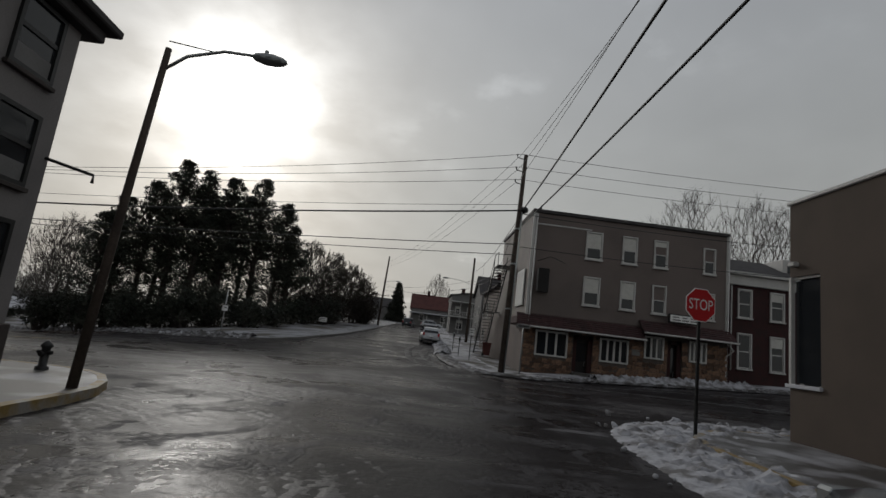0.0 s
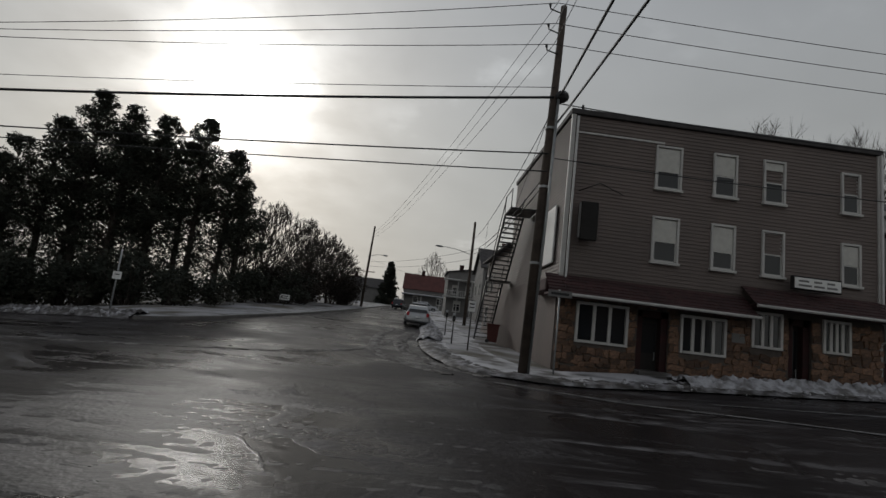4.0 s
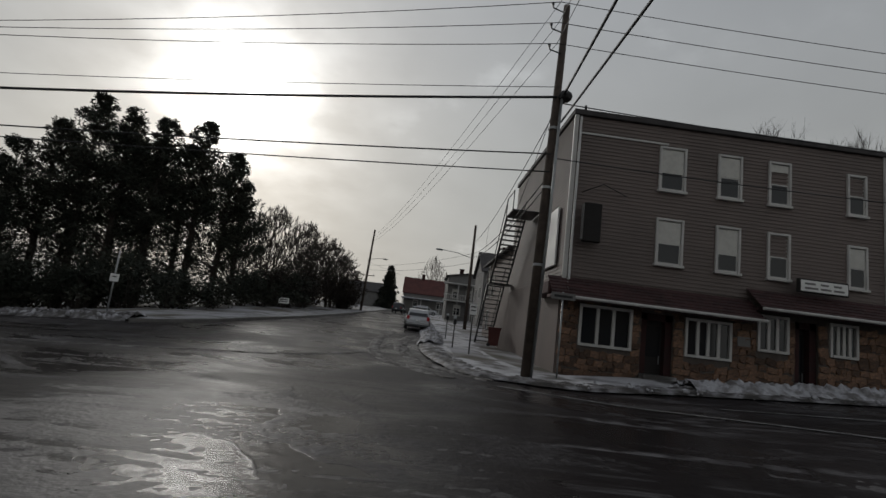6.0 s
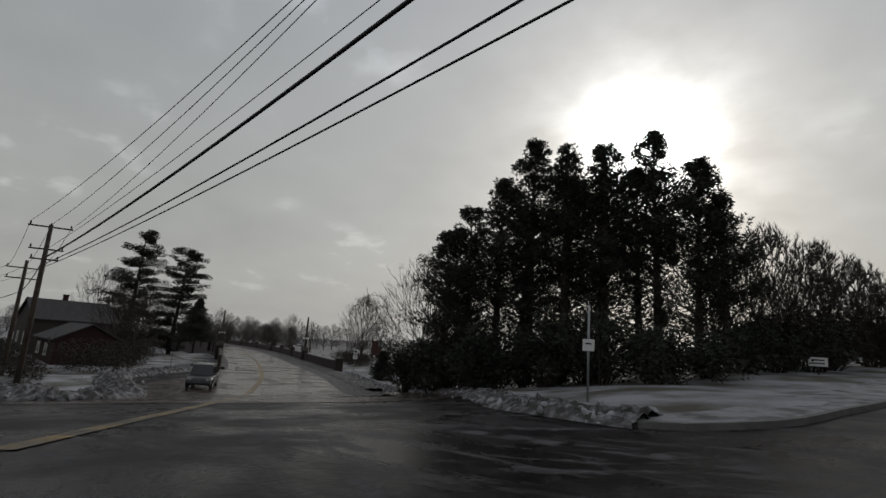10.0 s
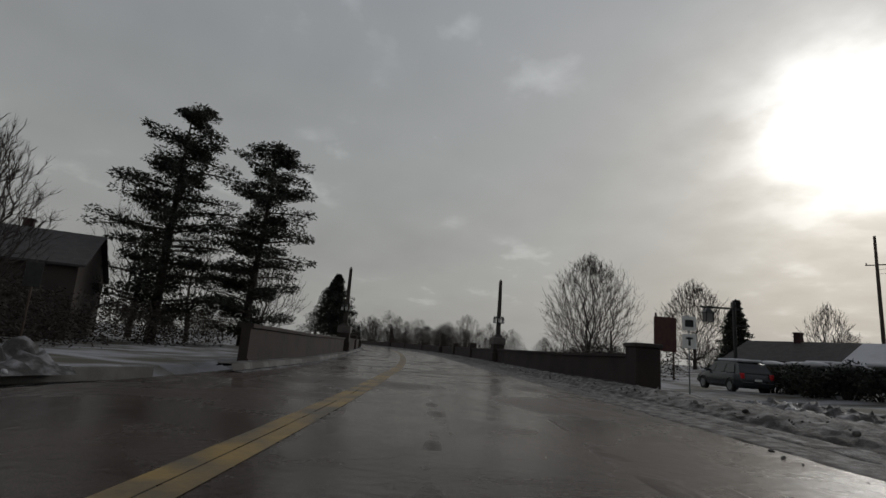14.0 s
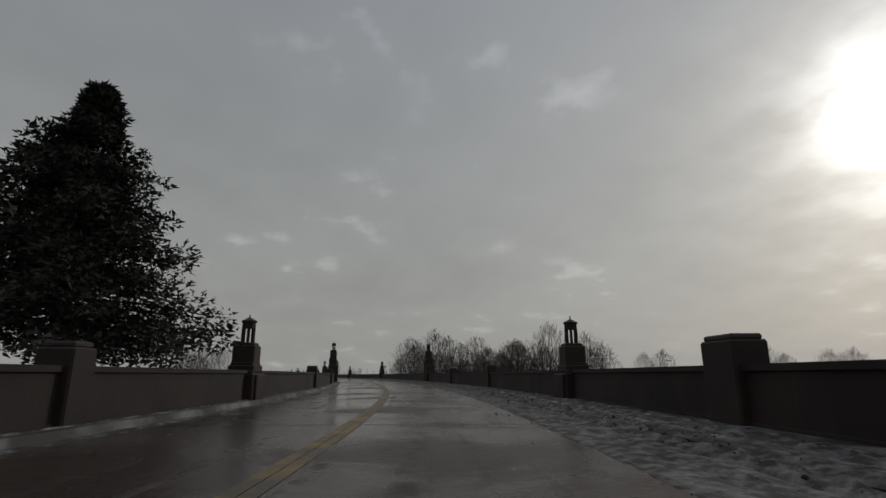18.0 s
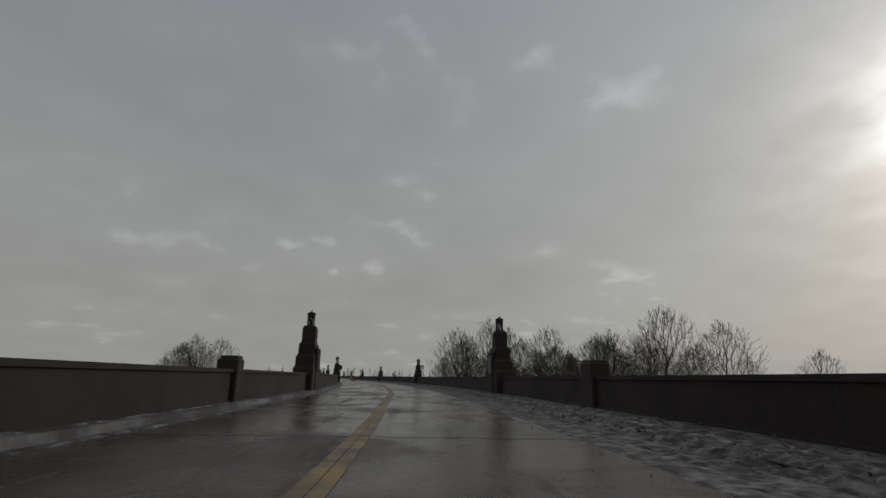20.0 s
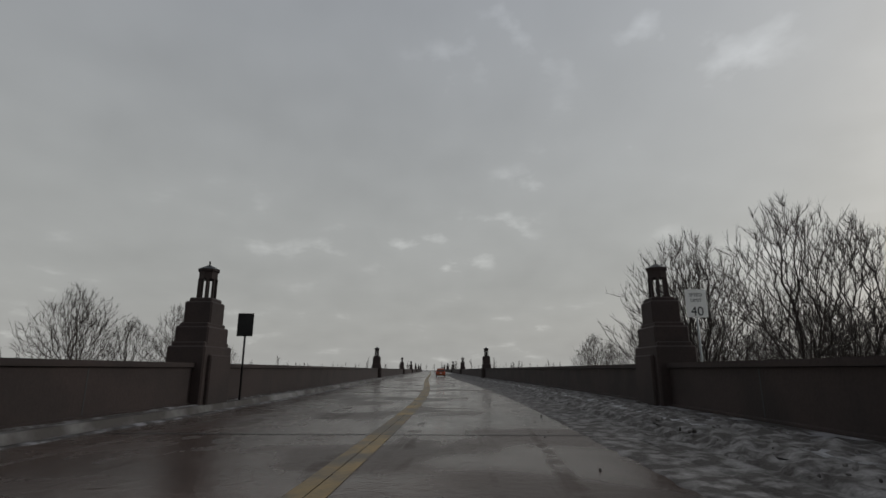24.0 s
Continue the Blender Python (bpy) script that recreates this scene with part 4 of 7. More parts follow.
def corner_building():
    t = thing("corner_building", (0, 0, 0), "three-storey beige sided corner building with a stone shopfront", "building")
    part("shell", bx((BX0 + 0.05, BY + 0.12, 3.6), (BX1 - 0.05, BY + DEP, BZ - 0.1)), M_SIDING, t)
    # solid box, coloured near-black to stand for the unlit shop behind the openings
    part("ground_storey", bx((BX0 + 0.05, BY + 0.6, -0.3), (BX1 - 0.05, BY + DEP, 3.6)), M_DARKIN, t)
    # lap siding on the upper storeys, front and west side
    n, z0 = 44, 3.75
    step = (BZ - 0.25 - z0) / n
    for k in range(n):
        za = z0 + k * step
        bm = bmesh.new()
        for (ax0, ax1, yy) in ((BX0, BX1, None),):
            vs = [bm.verts.new(c) for c in ((BX0, BY + 0.085, za), (BX1, BY + 0.085, za), (BX1, BY + 0.11, za + step + 0.01), (BX0, BY + 0.11, za + step + 0.01), (BX0, BY + 0.125, za), (BX1, BY + 0.125, za))]
            bm.faces.new((vs[0], vs[1], vs[2], vs[3]))
            bm.faces.new((vs[4], vs[5], vs[1], vs[0]))
            ws = [bm.verts.new(c) for c in ((BX0 + 0.0, BY + 0.1, za), (BX0, BY + DEP, za), (BX0 + 0.04, BY + DEP, za + step + 0.01), (BX0 + 0.04, BY + 0.1, za + step + 0.01))]
            bm.faces.new(ws[::-1])
        part("siding_board", bm, M_SIDING, t)
    # corner boards, cornice and roof edge
    part("corner_board", bx((BX0 - 0.02, BY + 0.03, 3.0), (BX0 + 0.14, BY + 0.13, BZ - 0.2), 0.01), M_TRIM, t)
    part("corner_board", bx((BX1 - 0.14, BY + 0.03, 0.1), (BX1 + 0.02, BY + 0.13, BZ - 0.2), 0.01), M_TRIM, t)
    part("downpipe", tube("downpipe", [(BX0 + 0.22, BY + 0.02, BZ - 0.3), (BX0 + 0.22, BY + 0.02, 3.3), (BX0 + 0.05, BY - 0.5, 3.0)], 0.05, M_TRIM), M_TRIM, t)
    part("downpipe", tube("downpipe", [(BX1 - 0.02, BY + 0.0, BZ - 0.2), (BX1 - 0.02, BY + 0.0, 3.3), (BX1 + 0.12, BY - 0.4, 2.9), (BX1 - 0.1, BY + 0.02, 2.5), (BX1 - 0.1, BY + 0.02, 0.1)], 0.05, M_TRIM), M_TRIM, t)
    part("frieze_board", bx((BX0 + 0.2, BY + 0.05, BZ - 0.95), (BX0 + 3.7, BY + 0.1, BZ - 0.87), 0.01), M_TRIM, t)
    part("roof_edge", boxes(((BX0 - 0.06, BY - 0.02, BZ - 0.22), (BX1 + 0.06, BY + 0.2, BZ), ), ((BX0 - 0.06, BY + 0.2, BZ - 0.22), (BX0 + 0.14, BY + DEP, BZ)), ((BX1 - 0.14, BY + 0.2, BZ - 0.22), (BX1 + 0.06, BY + DEP, BZ)), bevel=0.02), M_ROOF, t)
    part("roof_deck", bx((BX0 + 0.1, BY + 0.15, BZ - 0.12), (BX1 - 0.1, BY + DEP, BZ - 0.05)), M_SNOW, t)
    part("vent_pipe", disc(bmesh.new(), (BX0 + 0.5, BY + 0.5, BZ + 0.15), (0, 0, 1), 0.05, 0.5, 8), M_BRONZE, t)
    part("vent_pipe", disc(bmesh.new(), (BX1 - 3.0, BY + 1.5, BZ + 0.15), (0, 0, 1), 0.06, 0.5, 8), M_BRONZE, t)
    # windows
    for j, (z0, h) in enumerate(((7.45, 1.6), (4.62, 1.62))):
        for i, x in enumerate((9.9, 12.2, 14.2, 17.35)):
            sash(t, x, z0, (0.88, 0.78, 0.72, 0.62)[i], h if i < 3 else h * 0.94, BY + 0.06, (0.6, 0.5, 0.2, 0.0, 0.55, 0.62, 0.0, 0.5)[i + 4 * j])
    # pent roof over the shopfront, two lengths, each of lapped shingle rows
    for xa, xb, zt in ((BX0 - 0.55, 13.5, 3.72), (13.35, BX1 + 0.15, 4.15)):
        aw = part("pent_roof", bx((xa + 0.05, BY - 0.55, zt - 0.86), (xb - 0.05, BY + 0.1, zt - 0.76)), M_AWN, t, "dark red shingled pent roof")
        for r in range(6):
            y0, y1 = BY - 0.85 + r * 0.155, BY - 0.85 + (r + 1) * 0.155 + 0.05
            za, zb = zt - 0.78 + r * 0.125, zt - 0.78 + (r + 1) * 0.125
            x = xa
            rnd = random.Random(r + int(xa))
            while x < xb - 0.05:
                w = min(rnd.uniform(0.5, 0.9), xb - x)
                bm = bmesh.new()
                v = [bm.verts.new(c) for c in ((x + 0.01, y0, za + rnd.uniform(0, 0.012)), (x + w - 0.01, y0, za + rnd.uniform(0, 0.012)), (x + w - 0.01, y1, zb), (x + 0.01, y1, zb))]
                bm.faces.new(v)
                f = [bm.verts.new(c) for c in ((x + 0.01, y0, za - 0.03), (x + w - 0.01, y0, za - 0.03))]
                bm.faces.new((f[0], f[1], v[1], v[0]))
                part("shingle", bm, M_AWN, aw)
                x += w
        part("gutter", tube("gutter", [(xa, BY - 0.9, zt - 0.83), (xb, BY - 0.9, zt - 0.83)], 0.055, M_TRIM), M_TRIM, aw, "white gutter")
    part("pent_roof_side", bx((BX0 - 0.5, BY, 3.0), (BX0 + 0.05, BY + 2.4, 3.5), 0.05), M_AWN, t)
    # stone front
    opens = [(7.15, 9.1, 1.3, 2.78), (9.45, 10.65, -0.3, 2.75), (11.05, 12.8, 1.35, 2.75), (13.75, 14.95, 1.85, 3.2), (15.2, 16.1, -0.3, 3.1), (16.5, 17.6, 1.95, 3.2)]
    edges = [BX0] + [v for o in opens for v in o[:2]] + [BX1]
    for k in range(0, len(edges), 2):
        part("stone_pier", bx((edges[k], BY + 0.02, -0.2), (edges[k + 1], BY + 0.14, 3.6)), M_MORTAR, t)
    for x0, x1, z0, z1 in opens:
        if z0 > 0:
            part("stone_apron", bx((x0, BY + 0.02, -0.2), (x1, BY + 0.14, z0)), M_MORTAR, t)
        part("lintel", bx((x0, BY + 0.02, z1), (x1, BY + 0.14, 3.6)), M_MORTAR, t)
    part("plain_side", bx((BX0 - 0.04, BY + 0.14, -0.2), (BX0 + 0.08, BY + DEP, 3.75)), M_SIDING, t)
    holes = opens
    # shop windows
    for x0, x1, z0, z1, n in ((7.15, 9.1, 1.3, 2.78, 3), (11.05, 12.8, 1.35, 2.75, 4), (13.75, 14.95, 1.85, 3.2, 3), (16.5, 17.6, 1.95, 3.2, 4)):
        win = part("shop_window", boxes(((x0, BY - 0.06, z0), (x0 + 0.1, BY + 0.1, z1)), ((x1 - 0.1, BY - 0.06, z0), (x1, BY + 0.1, z1)), ((x0 + 0.1, BY - 0.06, z1 - 0.1), (x1 - 0.1, BY + 0.1, z1)), ((x0 + 0.1, BY - 0.08, z0), (x1 - 0.1, BY + 0.1, z0 + 0.1)), bevel=0.01), M_TRIM, t, "white shop window frame")
        w = (x1 - x0 - 0.2) / n
        for k in range(n):
            a = x0 + 0.1 + k * w
            part("pane", bx((a + 0.05, BY + 0.03, z0 + 0.12), (a + w - 0.05, BY + 0.04, z1 - 0.12)), M_GLASS, win)
            if k:
                part("mullion", bx((a - 0.06, BY - 0.03, z0 + 0.1), (a + 0.06, BY + 0.08, z1 - 0.1), 0.01), M_TRIM, win)
    for x0, x1, z1 in ((9.45, 10.65, 2.75), (15.2, 16.1, 3.1)):
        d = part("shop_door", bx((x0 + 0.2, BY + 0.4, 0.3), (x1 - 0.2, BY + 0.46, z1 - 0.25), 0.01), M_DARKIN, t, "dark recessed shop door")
        part("glazing", bx((x0 + 0.32, BY + 0.39, 1.2), (x1 - 0.32, BY + 0.398, z1 - 0.45)), M_GLASS, d)
        part("handle", disc(bmesh.new(), (x1 - 0.35, BY + 0.36, 1.1), (0, 0, 1), 0.02, 0.3, 8), M_STEEL, d)
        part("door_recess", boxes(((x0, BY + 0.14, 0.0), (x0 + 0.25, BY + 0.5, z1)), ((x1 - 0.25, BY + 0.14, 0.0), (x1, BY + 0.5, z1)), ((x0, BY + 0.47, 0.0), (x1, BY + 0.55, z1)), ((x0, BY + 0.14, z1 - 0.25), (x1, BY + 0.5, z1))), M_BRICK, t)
        part("door_step", bx((x0, BY - 0.35, -0.1), (x1, BY + 0.45, gz(x0, BY) + 0.3), 0.02), M_WALK, t)
    # projecting box sign, fascia sign
    sg = part("box_sign", bx((6.95, BY - 0.35, 5.0), (7.6, BY - 0.13, 6.45), 0.03), M_DARKIN, t, "dark projecting box sign")
    part("sign_face", bx((6.9, BY - 0.32, 5.08), (6.945, BY - 0.16, 6.37)), M_GREY, sg)
    part("bracket", tube("bracket", [(6.9, BY, 6.9), (7.6, BY - 0.3, 7.2), (8.6, BY, 6.95)], 0.02, M_BRONZE, 6), M_BRONZE, sg)
    fs = part("fascia_sign", bx((15.0, BY - 0.42, 4.15), (16.9, BY - 0.26, 4.66), 0.02), M_DARKIN, t, "long white fascia sign with unreadable lettering")
    part("sign_panel", bx((15.06, BY - 0.44, 4.2), (16.84, BY - 0.425, 4.6)), M_WHITE, fs)
    for r in range(2):
        for x0, x1 in ((15.2, 15.7), (15.8, 16.2), (16.3, 16.7)):
            part("lettering", bx((x0, BY - 0.448, 4.28 + 0.16 * r), (x1 - 0.1 * r, BY - 0.4405, 4.35 + 0.16 * r)), M_GREY, fs)
    part("notice", bx((13.0, BY - 0.03, 1.95), (13.5, BY + 0.015, 2.3), 0.01), M_GREY, t)
    part("wall_billboard", bx((BX0 - 0.1, BY + 1.0, 4.2), (BX0 - 0.02, BY + 3.2, 6.5), 0.02), M_WHITE, t, "white panel on the side wall")
    return t, holes


CB, HOLES = corner_building()


def fire_escape():
    """Steel stair down the west wall of the corner building."""
    t = thing("fire_escape", (BX0 - 0.8, BY + 9, 0), "dark steel fire escape stair on the side wall", "stairs")
    for z, y0, y1 in ((4.05, 0.3, 1.2), (7.0, -4.6, -2.9)):
        part("landing", bx((-0.5, y0, z), (0.76, y1, z + 0.06)), M_BRONZE, t)
        part("rail", boxes(((-0.5, y0, z + 0.9), (-0.46, y1, z + 0.95)), ((-0.5, y0, z), (-0.46, y0 + 0.04, z + 0.95)), ((-0.5, y1 - 0.04, z), (-0.46, y1, z + 0.95))), M_BRONZE, t)
    for (ya, za), (yb, zb) in (((-2.9, 7.0), (0.3, 4.1)), ((1.2, 4.1), (4.4, 0.75))):
        for dx in (-0.45, 0.45):
            part("stringer", tube("stringer", [(dx, ya, za), (dx, yb, zb)], 0.06, M_BRONZE, 4), M_BRONZE, t)
            part("handrail", tube("handrail", [(dx, ya, za + 0.95), (dx, yb, zb + 0.95)], 0.025, M_BRONZE, 6), M_BRONZE, t)
        for k in range(14):
            f = (k + 0.5) / 14
            part("tread", bx((-0.45, ya + (yb - ya) * f - 0.13, za + (zb - za) * f), (0.45, ya + (yb - ya) * f + 0.13, za + (zb - za) * f + 0.04)), M_BRONZE, t)


fire_escape()


# ---- tan shop on the near corner ----
def tan_shop():
    t = thing("tan_shop", (9.05, 13.0, 0), "single-storey tan stucco shop with a dark corner window", "building")
    H, Z0, Z1, WY = 5.9, 1.45, 4.05, -0.95
    part("wall", boxes(((0.0, -16.0, -0.2), (0.35, WY, H)), ((0.0, WY, -0.2), (0.35, 0.0, Z0)), ((0.0, WY, Z1), (0.35, 0.0, H))), M_TAN, t)
    part("wall", boxes(((0.35, -0.35, -0.2), (14, 0.0, Z0)), ((0.35, -0.35, Z1), (14, 0.0, H)), ((5.0, -0.35, Z0), (14, 0.0, Z1))), M_TAN, t)
    part("wall", bx((13.6, -16.0, -0.2), (14, -0.35, H)), M_TAN, t)
    part("wall", bx((0.35, -16.0, -0.2), (13.6, -15.6, H)), M_TAN, t)
    part("coping", boxes(((-0.06, -16.0, H), (0.4, 0.06, H + 0.1)), ((0.4, -0.4, H), (14.05, 0.06, H + 0.1)), bevel=0.02), M_TRIM, t)
    part("roof", bx((0.3, -15.7, H - 0.35), (13.7, -0.3, H - 0.2)), M_ROOF, t)
    w = part("shop_window", boxes(((-0.02, -0.06, Z0), (0.08, 0.02, Z1)), ((0.05, WY, Z0), (0.12, WY + 0.05, Z1)), ((0.05, WY + 0.05, Z1 - 0.06), (0.12, -0.06, Z1))), M_TRIM, t)
    part("pane", bx((0.08, WY + 0.08, Z0 + 0.05), (0.1, -0.1, Z1 - 0.1)), M_GLASS, w)
    part("pane", bx((0.2, -0.1, Z0 + 0.05), (5.0, -0.08, Z1)), M_GLASS, w)
    part("sill", bx((-0.08, WY - 0.05, Z0 - 0.07), (0.2, 0.08, Z0 + 0.02), 0.01), M_SNOW, w, "snow-covered sill")
    # back wall and floor, with the room's shade painted in as near-black
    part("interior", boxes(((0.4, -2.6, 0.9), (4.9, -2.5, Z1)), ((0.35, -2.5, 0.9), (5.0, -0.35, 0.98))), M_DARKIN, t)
    part("lamp_bracket", bx((-0.15, -0.3, Z1 + 0.25), (0.02, -0.1, Z1 + 0.35), 0.01), M_TRIM, t)


tan_shop()


# ---- grey brick house by the lamp ----
def corner_house():
    t = thing("grey_brick_house", (-7.15, 10.3, 0), "tall painted grey brick house with dark shuttered windows", "house")
    H = 6.75
    part("wall", bx((-9.0, -13.0, -0.2), (0.0, 0.0, H), 0.02), M_GREYB, t)
    part("foundation", bx((-9.05, -13.0, -0.2), (0.06, 0.06, 0.9), 0.02), M_CONC2, t)
    part("cornice", boxes(((-9.5, -13.5, H - 0.05), (0.45, 0.5, H + 0.12)), ((-9.3, -13.3, H - 0.3), (0.25, 0.3, H - 0.05)), bevel=0.03), M_ROOF, t)
    for r in range(3):
        for c in range(3):
            y, z = -0.95 - c * 2.6, 1.35 + r * 1.88
            w = part("window", boxes(((0.0, y - 0.5, z), (0.06, y - 0.42, z + 1.3)), ((0.0, y + 0.42, z), (0.06, y + 0.5, z + 1.3)), ((0.0, y - 0.42, z + 1.22), (0.06, y + 0.42, z + 1.3)), ((0.0, y - 0.42, z), (0.06, y + 0.42, z + 0.08)), ((0.005, y - 0.42, z + 0.68), (0.045, y + 0.42, z + 0.76))), M_BRONZE, t)
            part("pane", bx((0.004, y - 0.42, z + 0.08), (0.014, y + 0.42, z + 1.22)), M_GLASS, w)
            part("lower_blind", bx((0.016, y - 0.4, z + 0.08), (0.02, y + 0.4, z + 0.4)), M_GREY, w)
            part("sill", bx((0.0, y - 0.55, z - 0.08), (0.1, y + 0.55, z), 0.01), M_CONC2, w)
    part("sign_arm", tube("sign_arm", [(0.0, -0.1, 3.9), (0.75, 0.15, 3.75), (0.75, 0.15, 3.6)], 0.03, M_BRONZE, 6), M_BRONZE, t)


corner_house()


# ---- red brick terrace east of the corner building ----
def brick_house(x0, w, d, h, n, label):
    t = thing("brick_house", (x0, BY + 1.6, gz(x0 + w / 2, BY) - 0.1), label, "house", "brick houses along the street")
    part("wall", bx((0, 0, -0.6), (w, d, h), 0.02), M_BRICK, t)
    part("cornice", boxes(((-0.1, -0.22, h - 0.75), (w + 0.1, 0.1, h - 0.12)), ((-0.3, -0.5, h - 0.12), (w + 0.3, 0.2, h + 0.1)), ((-0.3, 0.2, h - 0.12), (0.1, d, h + 0.1)), bevel=0.03), M_TRIM, t, "white timber cornice")
    bm = bmesh.new()
    v = [bm.verts.new(c) for c in ((-0.3, -0.5, h + 0.1), (w + 0.3, -0.5, h + 0.1), (w + 0.3, d, h + 0.1), (-0.3, d, h + 0.1), (1.6, 2.6, h + 1.5), (w - 1.6, 2.6, h + 1.5), (w - 1.6, d - 2, h + 1.5), (1.6, d - 2, h + 1.5))]
    for q in ((0, 1, 5, 4), (1, 2, 6, 5), (2, 3, 7, 6), (3, 0, 4, 7), (4, 5, 6, 7)):
        bm.faces.new([v[i] for i in q])
    part("roof", bm, M_ROOF, t, "dark hipped roof with thin snow")
    dm = part("dormer", bx((w * 0.45, 0.6, h + 0.2), (w * 0.45 + 1.2, 3.0, h + 1.5), 0.03), M_TRIM, t)
    part("dormer_pane", bx((w * 0.45 + 0.3, 0.58, h + 0.5), (w * 0.45 + 0.9, 0.598, h + 1.25)), M_GLASS, dm)
    part("chimney", boxes(((0.3, 3.0, h), (1.0, 3.8, h + 2.0)), ((0.22, 2.92, h + 2.0), (1.08, 3.88, h + 2.15)), bevel=0.02), M_BRICK, t)
    part("downpipe", tube("downpipe", [(0.35, -0.06, h - 0.7), (0.35, -0.06, 0.8)], 0.05, M_TRIM), M_TRIM, t)
    for r, (z, hh) in enumerate(((1.0, 2.1), (4.2, 1.75))):
        for k in range(n):
            x = 0.85 + k * (w - 0.8) / n
            if r == 0 and k == n - 2:
                dr = part("door", bx((x, -0.02, 0.2), (x + 1.05, 0.03, 2.6), 0.01), M_DARKIN, t, "dark front door")
                part("door_frame", boxes(((x - 0.25, -0.08, 0.2), (x, 0.05, 2.9)), ((x + 1.05, -0.08, 0.2), (x + 1.3, 0.05, 2.9)), ((x - 0.25, -0.1, 2.9), (x + 1.3, 0.05, 3.3)), bevel=0.02), M_TRIM, dr)
                part("steps", boxes(((x - 0.3, -0.9, -0.4), (x + 1.35, 0.0, 0.05)), ((x - 0.2, -0.5, 0.05), (x + 1.25, 0.0, 0.2))), M_WALK, dr)
            else:
                sash(t, x, z, 0.8, hh, -0.06, 0.3 if k % 2 else 0.0)


brick_house(19.7, 9.5, 11, 7.0, 4, "red brick house with deep white cornice and dormer")
brick_house(29.6, 9.0, 11, 7.4, 4, "red brick house with white sash windows and chimney")

# ---- stop sign ----


def stop_sign():
    t = thing("stop_sign", (6.3, 12.2, 0.1), "red octagonal stop sign on a dark steel post", "stop sign", turn=8)
    part("post", bx((-0.035, -0.02, -0.2), (0.035, 0.03, 3.25), 0.008), M_BRONZE, t)
    bm = bmesh.new()
    m = Matrix.Translation((0, -0.035, 2.88)) @ Matrix.Rotation(math.pi / 2, 4, "X") @ Matrix.Rotation(math.pi / 8, 4, "Z")
    bmesh.ops.create_cone(bm, cap_ends=True, segments=8, radius1=0.405, radius2=0.405, depth=0.012, matrix=m)
    pl = part("border", bm, M_WHITE, t, "white border of the sign")
    bm = bmesh.new()
    bmesh.ops.create_cone(bm, cap_ends=True, segments=8, radius1=0.385, radius2=0.385, depth=0.01, matrix=Matrix.Translation((0, -0.0395, 2.88)) @ Matrix.Rotation(math.pi / 2, 4, "X") @ Matrix.Rotation(math.pi / 8, 4, "Z"))
    part("face", bm, M_RED, t)
    cu = bpy.data.curves.new("word", "FONT")
    cu.body, cu.size, cu.align_x, cu.align_y, cu.extrude = "STOP", 0.33, "CENTER", "CENTER", 0.002
    ob = new("word", cu)
    ob.parent = pl
    ob.matrix_basis = Matrix.Translation((0, -0.0475, 2.88)) @ Matrix.Rotation(math.pi / 2, 4, "X") @ Matrix.Diagonal((0.78, 1.05, 1, 1))
    cu.materials.append(M_WHITE)


stop_sign()

# ---- street lamp, hydrant ----
LP = Vector((-5.45, 9.7, -0.05))


def street_lamp():
    t = thing("street_lamp", tuple(LP), "weathered timber pole with a curved street lamp arm", "street lamp")
    top = Vector((0.3, 0.0, 6.15))
    part("pole", tube("pole", [(0, 0, -0.3), (0.15, 0, 3.2), top], [0.085, 0.072, 0.055], M_WOODP, 10), M_WOODP, t)
    arm = [(0.25, 0.0, 5.7), (0.6, 0.1, 6.1), (1.2, 0.2, 6.35), (1.75, 0.3, 6.4)]
    part("arm", tube("arm", arm, 0.03, M_STEEL, 8), M_STEEL, t)
    part("brace", tube("brace", [(0.28, 0, 6.3), (1.0, 0.17, 6.3)], 0.012, M_STEEL, 5), M_STEEL, t)
    bm = bmesh.new()
    bmesh.ops.create_icosphere(bm, subdivisions=2, radius=1.0, matrix=Matrix.Translation((2.0, 0.33, 6.38)) @ Matrix.Rotation(radians(8), 4, "Z") @ Matrix.Diagonal((0.34, 0.15, 0.11, 1)))
    hd = part("lamp_head", bm, M_STEEL, t, "grey cobra-head lamp")
    part("photocell", disc(bmesh.new(), (1.92, 0.32, 6.5), (0, 0, 1), 0.04, 0.1, 8), M_STEEL, hd)


street_lamp()


def hydrant():
    t = thing("fire_hydrant", (-7.3, 11.7, 0.03), "dark fire hydrant on the snowy pavement", "fire hydrant")
    t.scale = (0.78, 0.78, 0.78)
    part("barrel", tube("barrel", [(0, 0, -0.1), (0, 0, 0.05), (0, 0, 0.06), (0, 0, 0.5), (0, 0, 0.55), (0, 0, 0.6), (0, 0, 0.7)], [0.15, 0.15, 0.1, 0.1, 0.14, 0.13, 0.04], M_BRONZE, 12), M_BRONZE, t)
    part("nozzle", disc(bmesh.new(), (0, -0.02, 0.4), (1, 0, 0), 0.05, 0.36, 10), M_BRONZE, t)
    part("nozzle", disc(bmesh.new(), (0, -0.12, 0.36), (0, 1, 0), 0.06, 0.14, 10), M_BRONZE, t)


hydrant()

# ---- trees ----


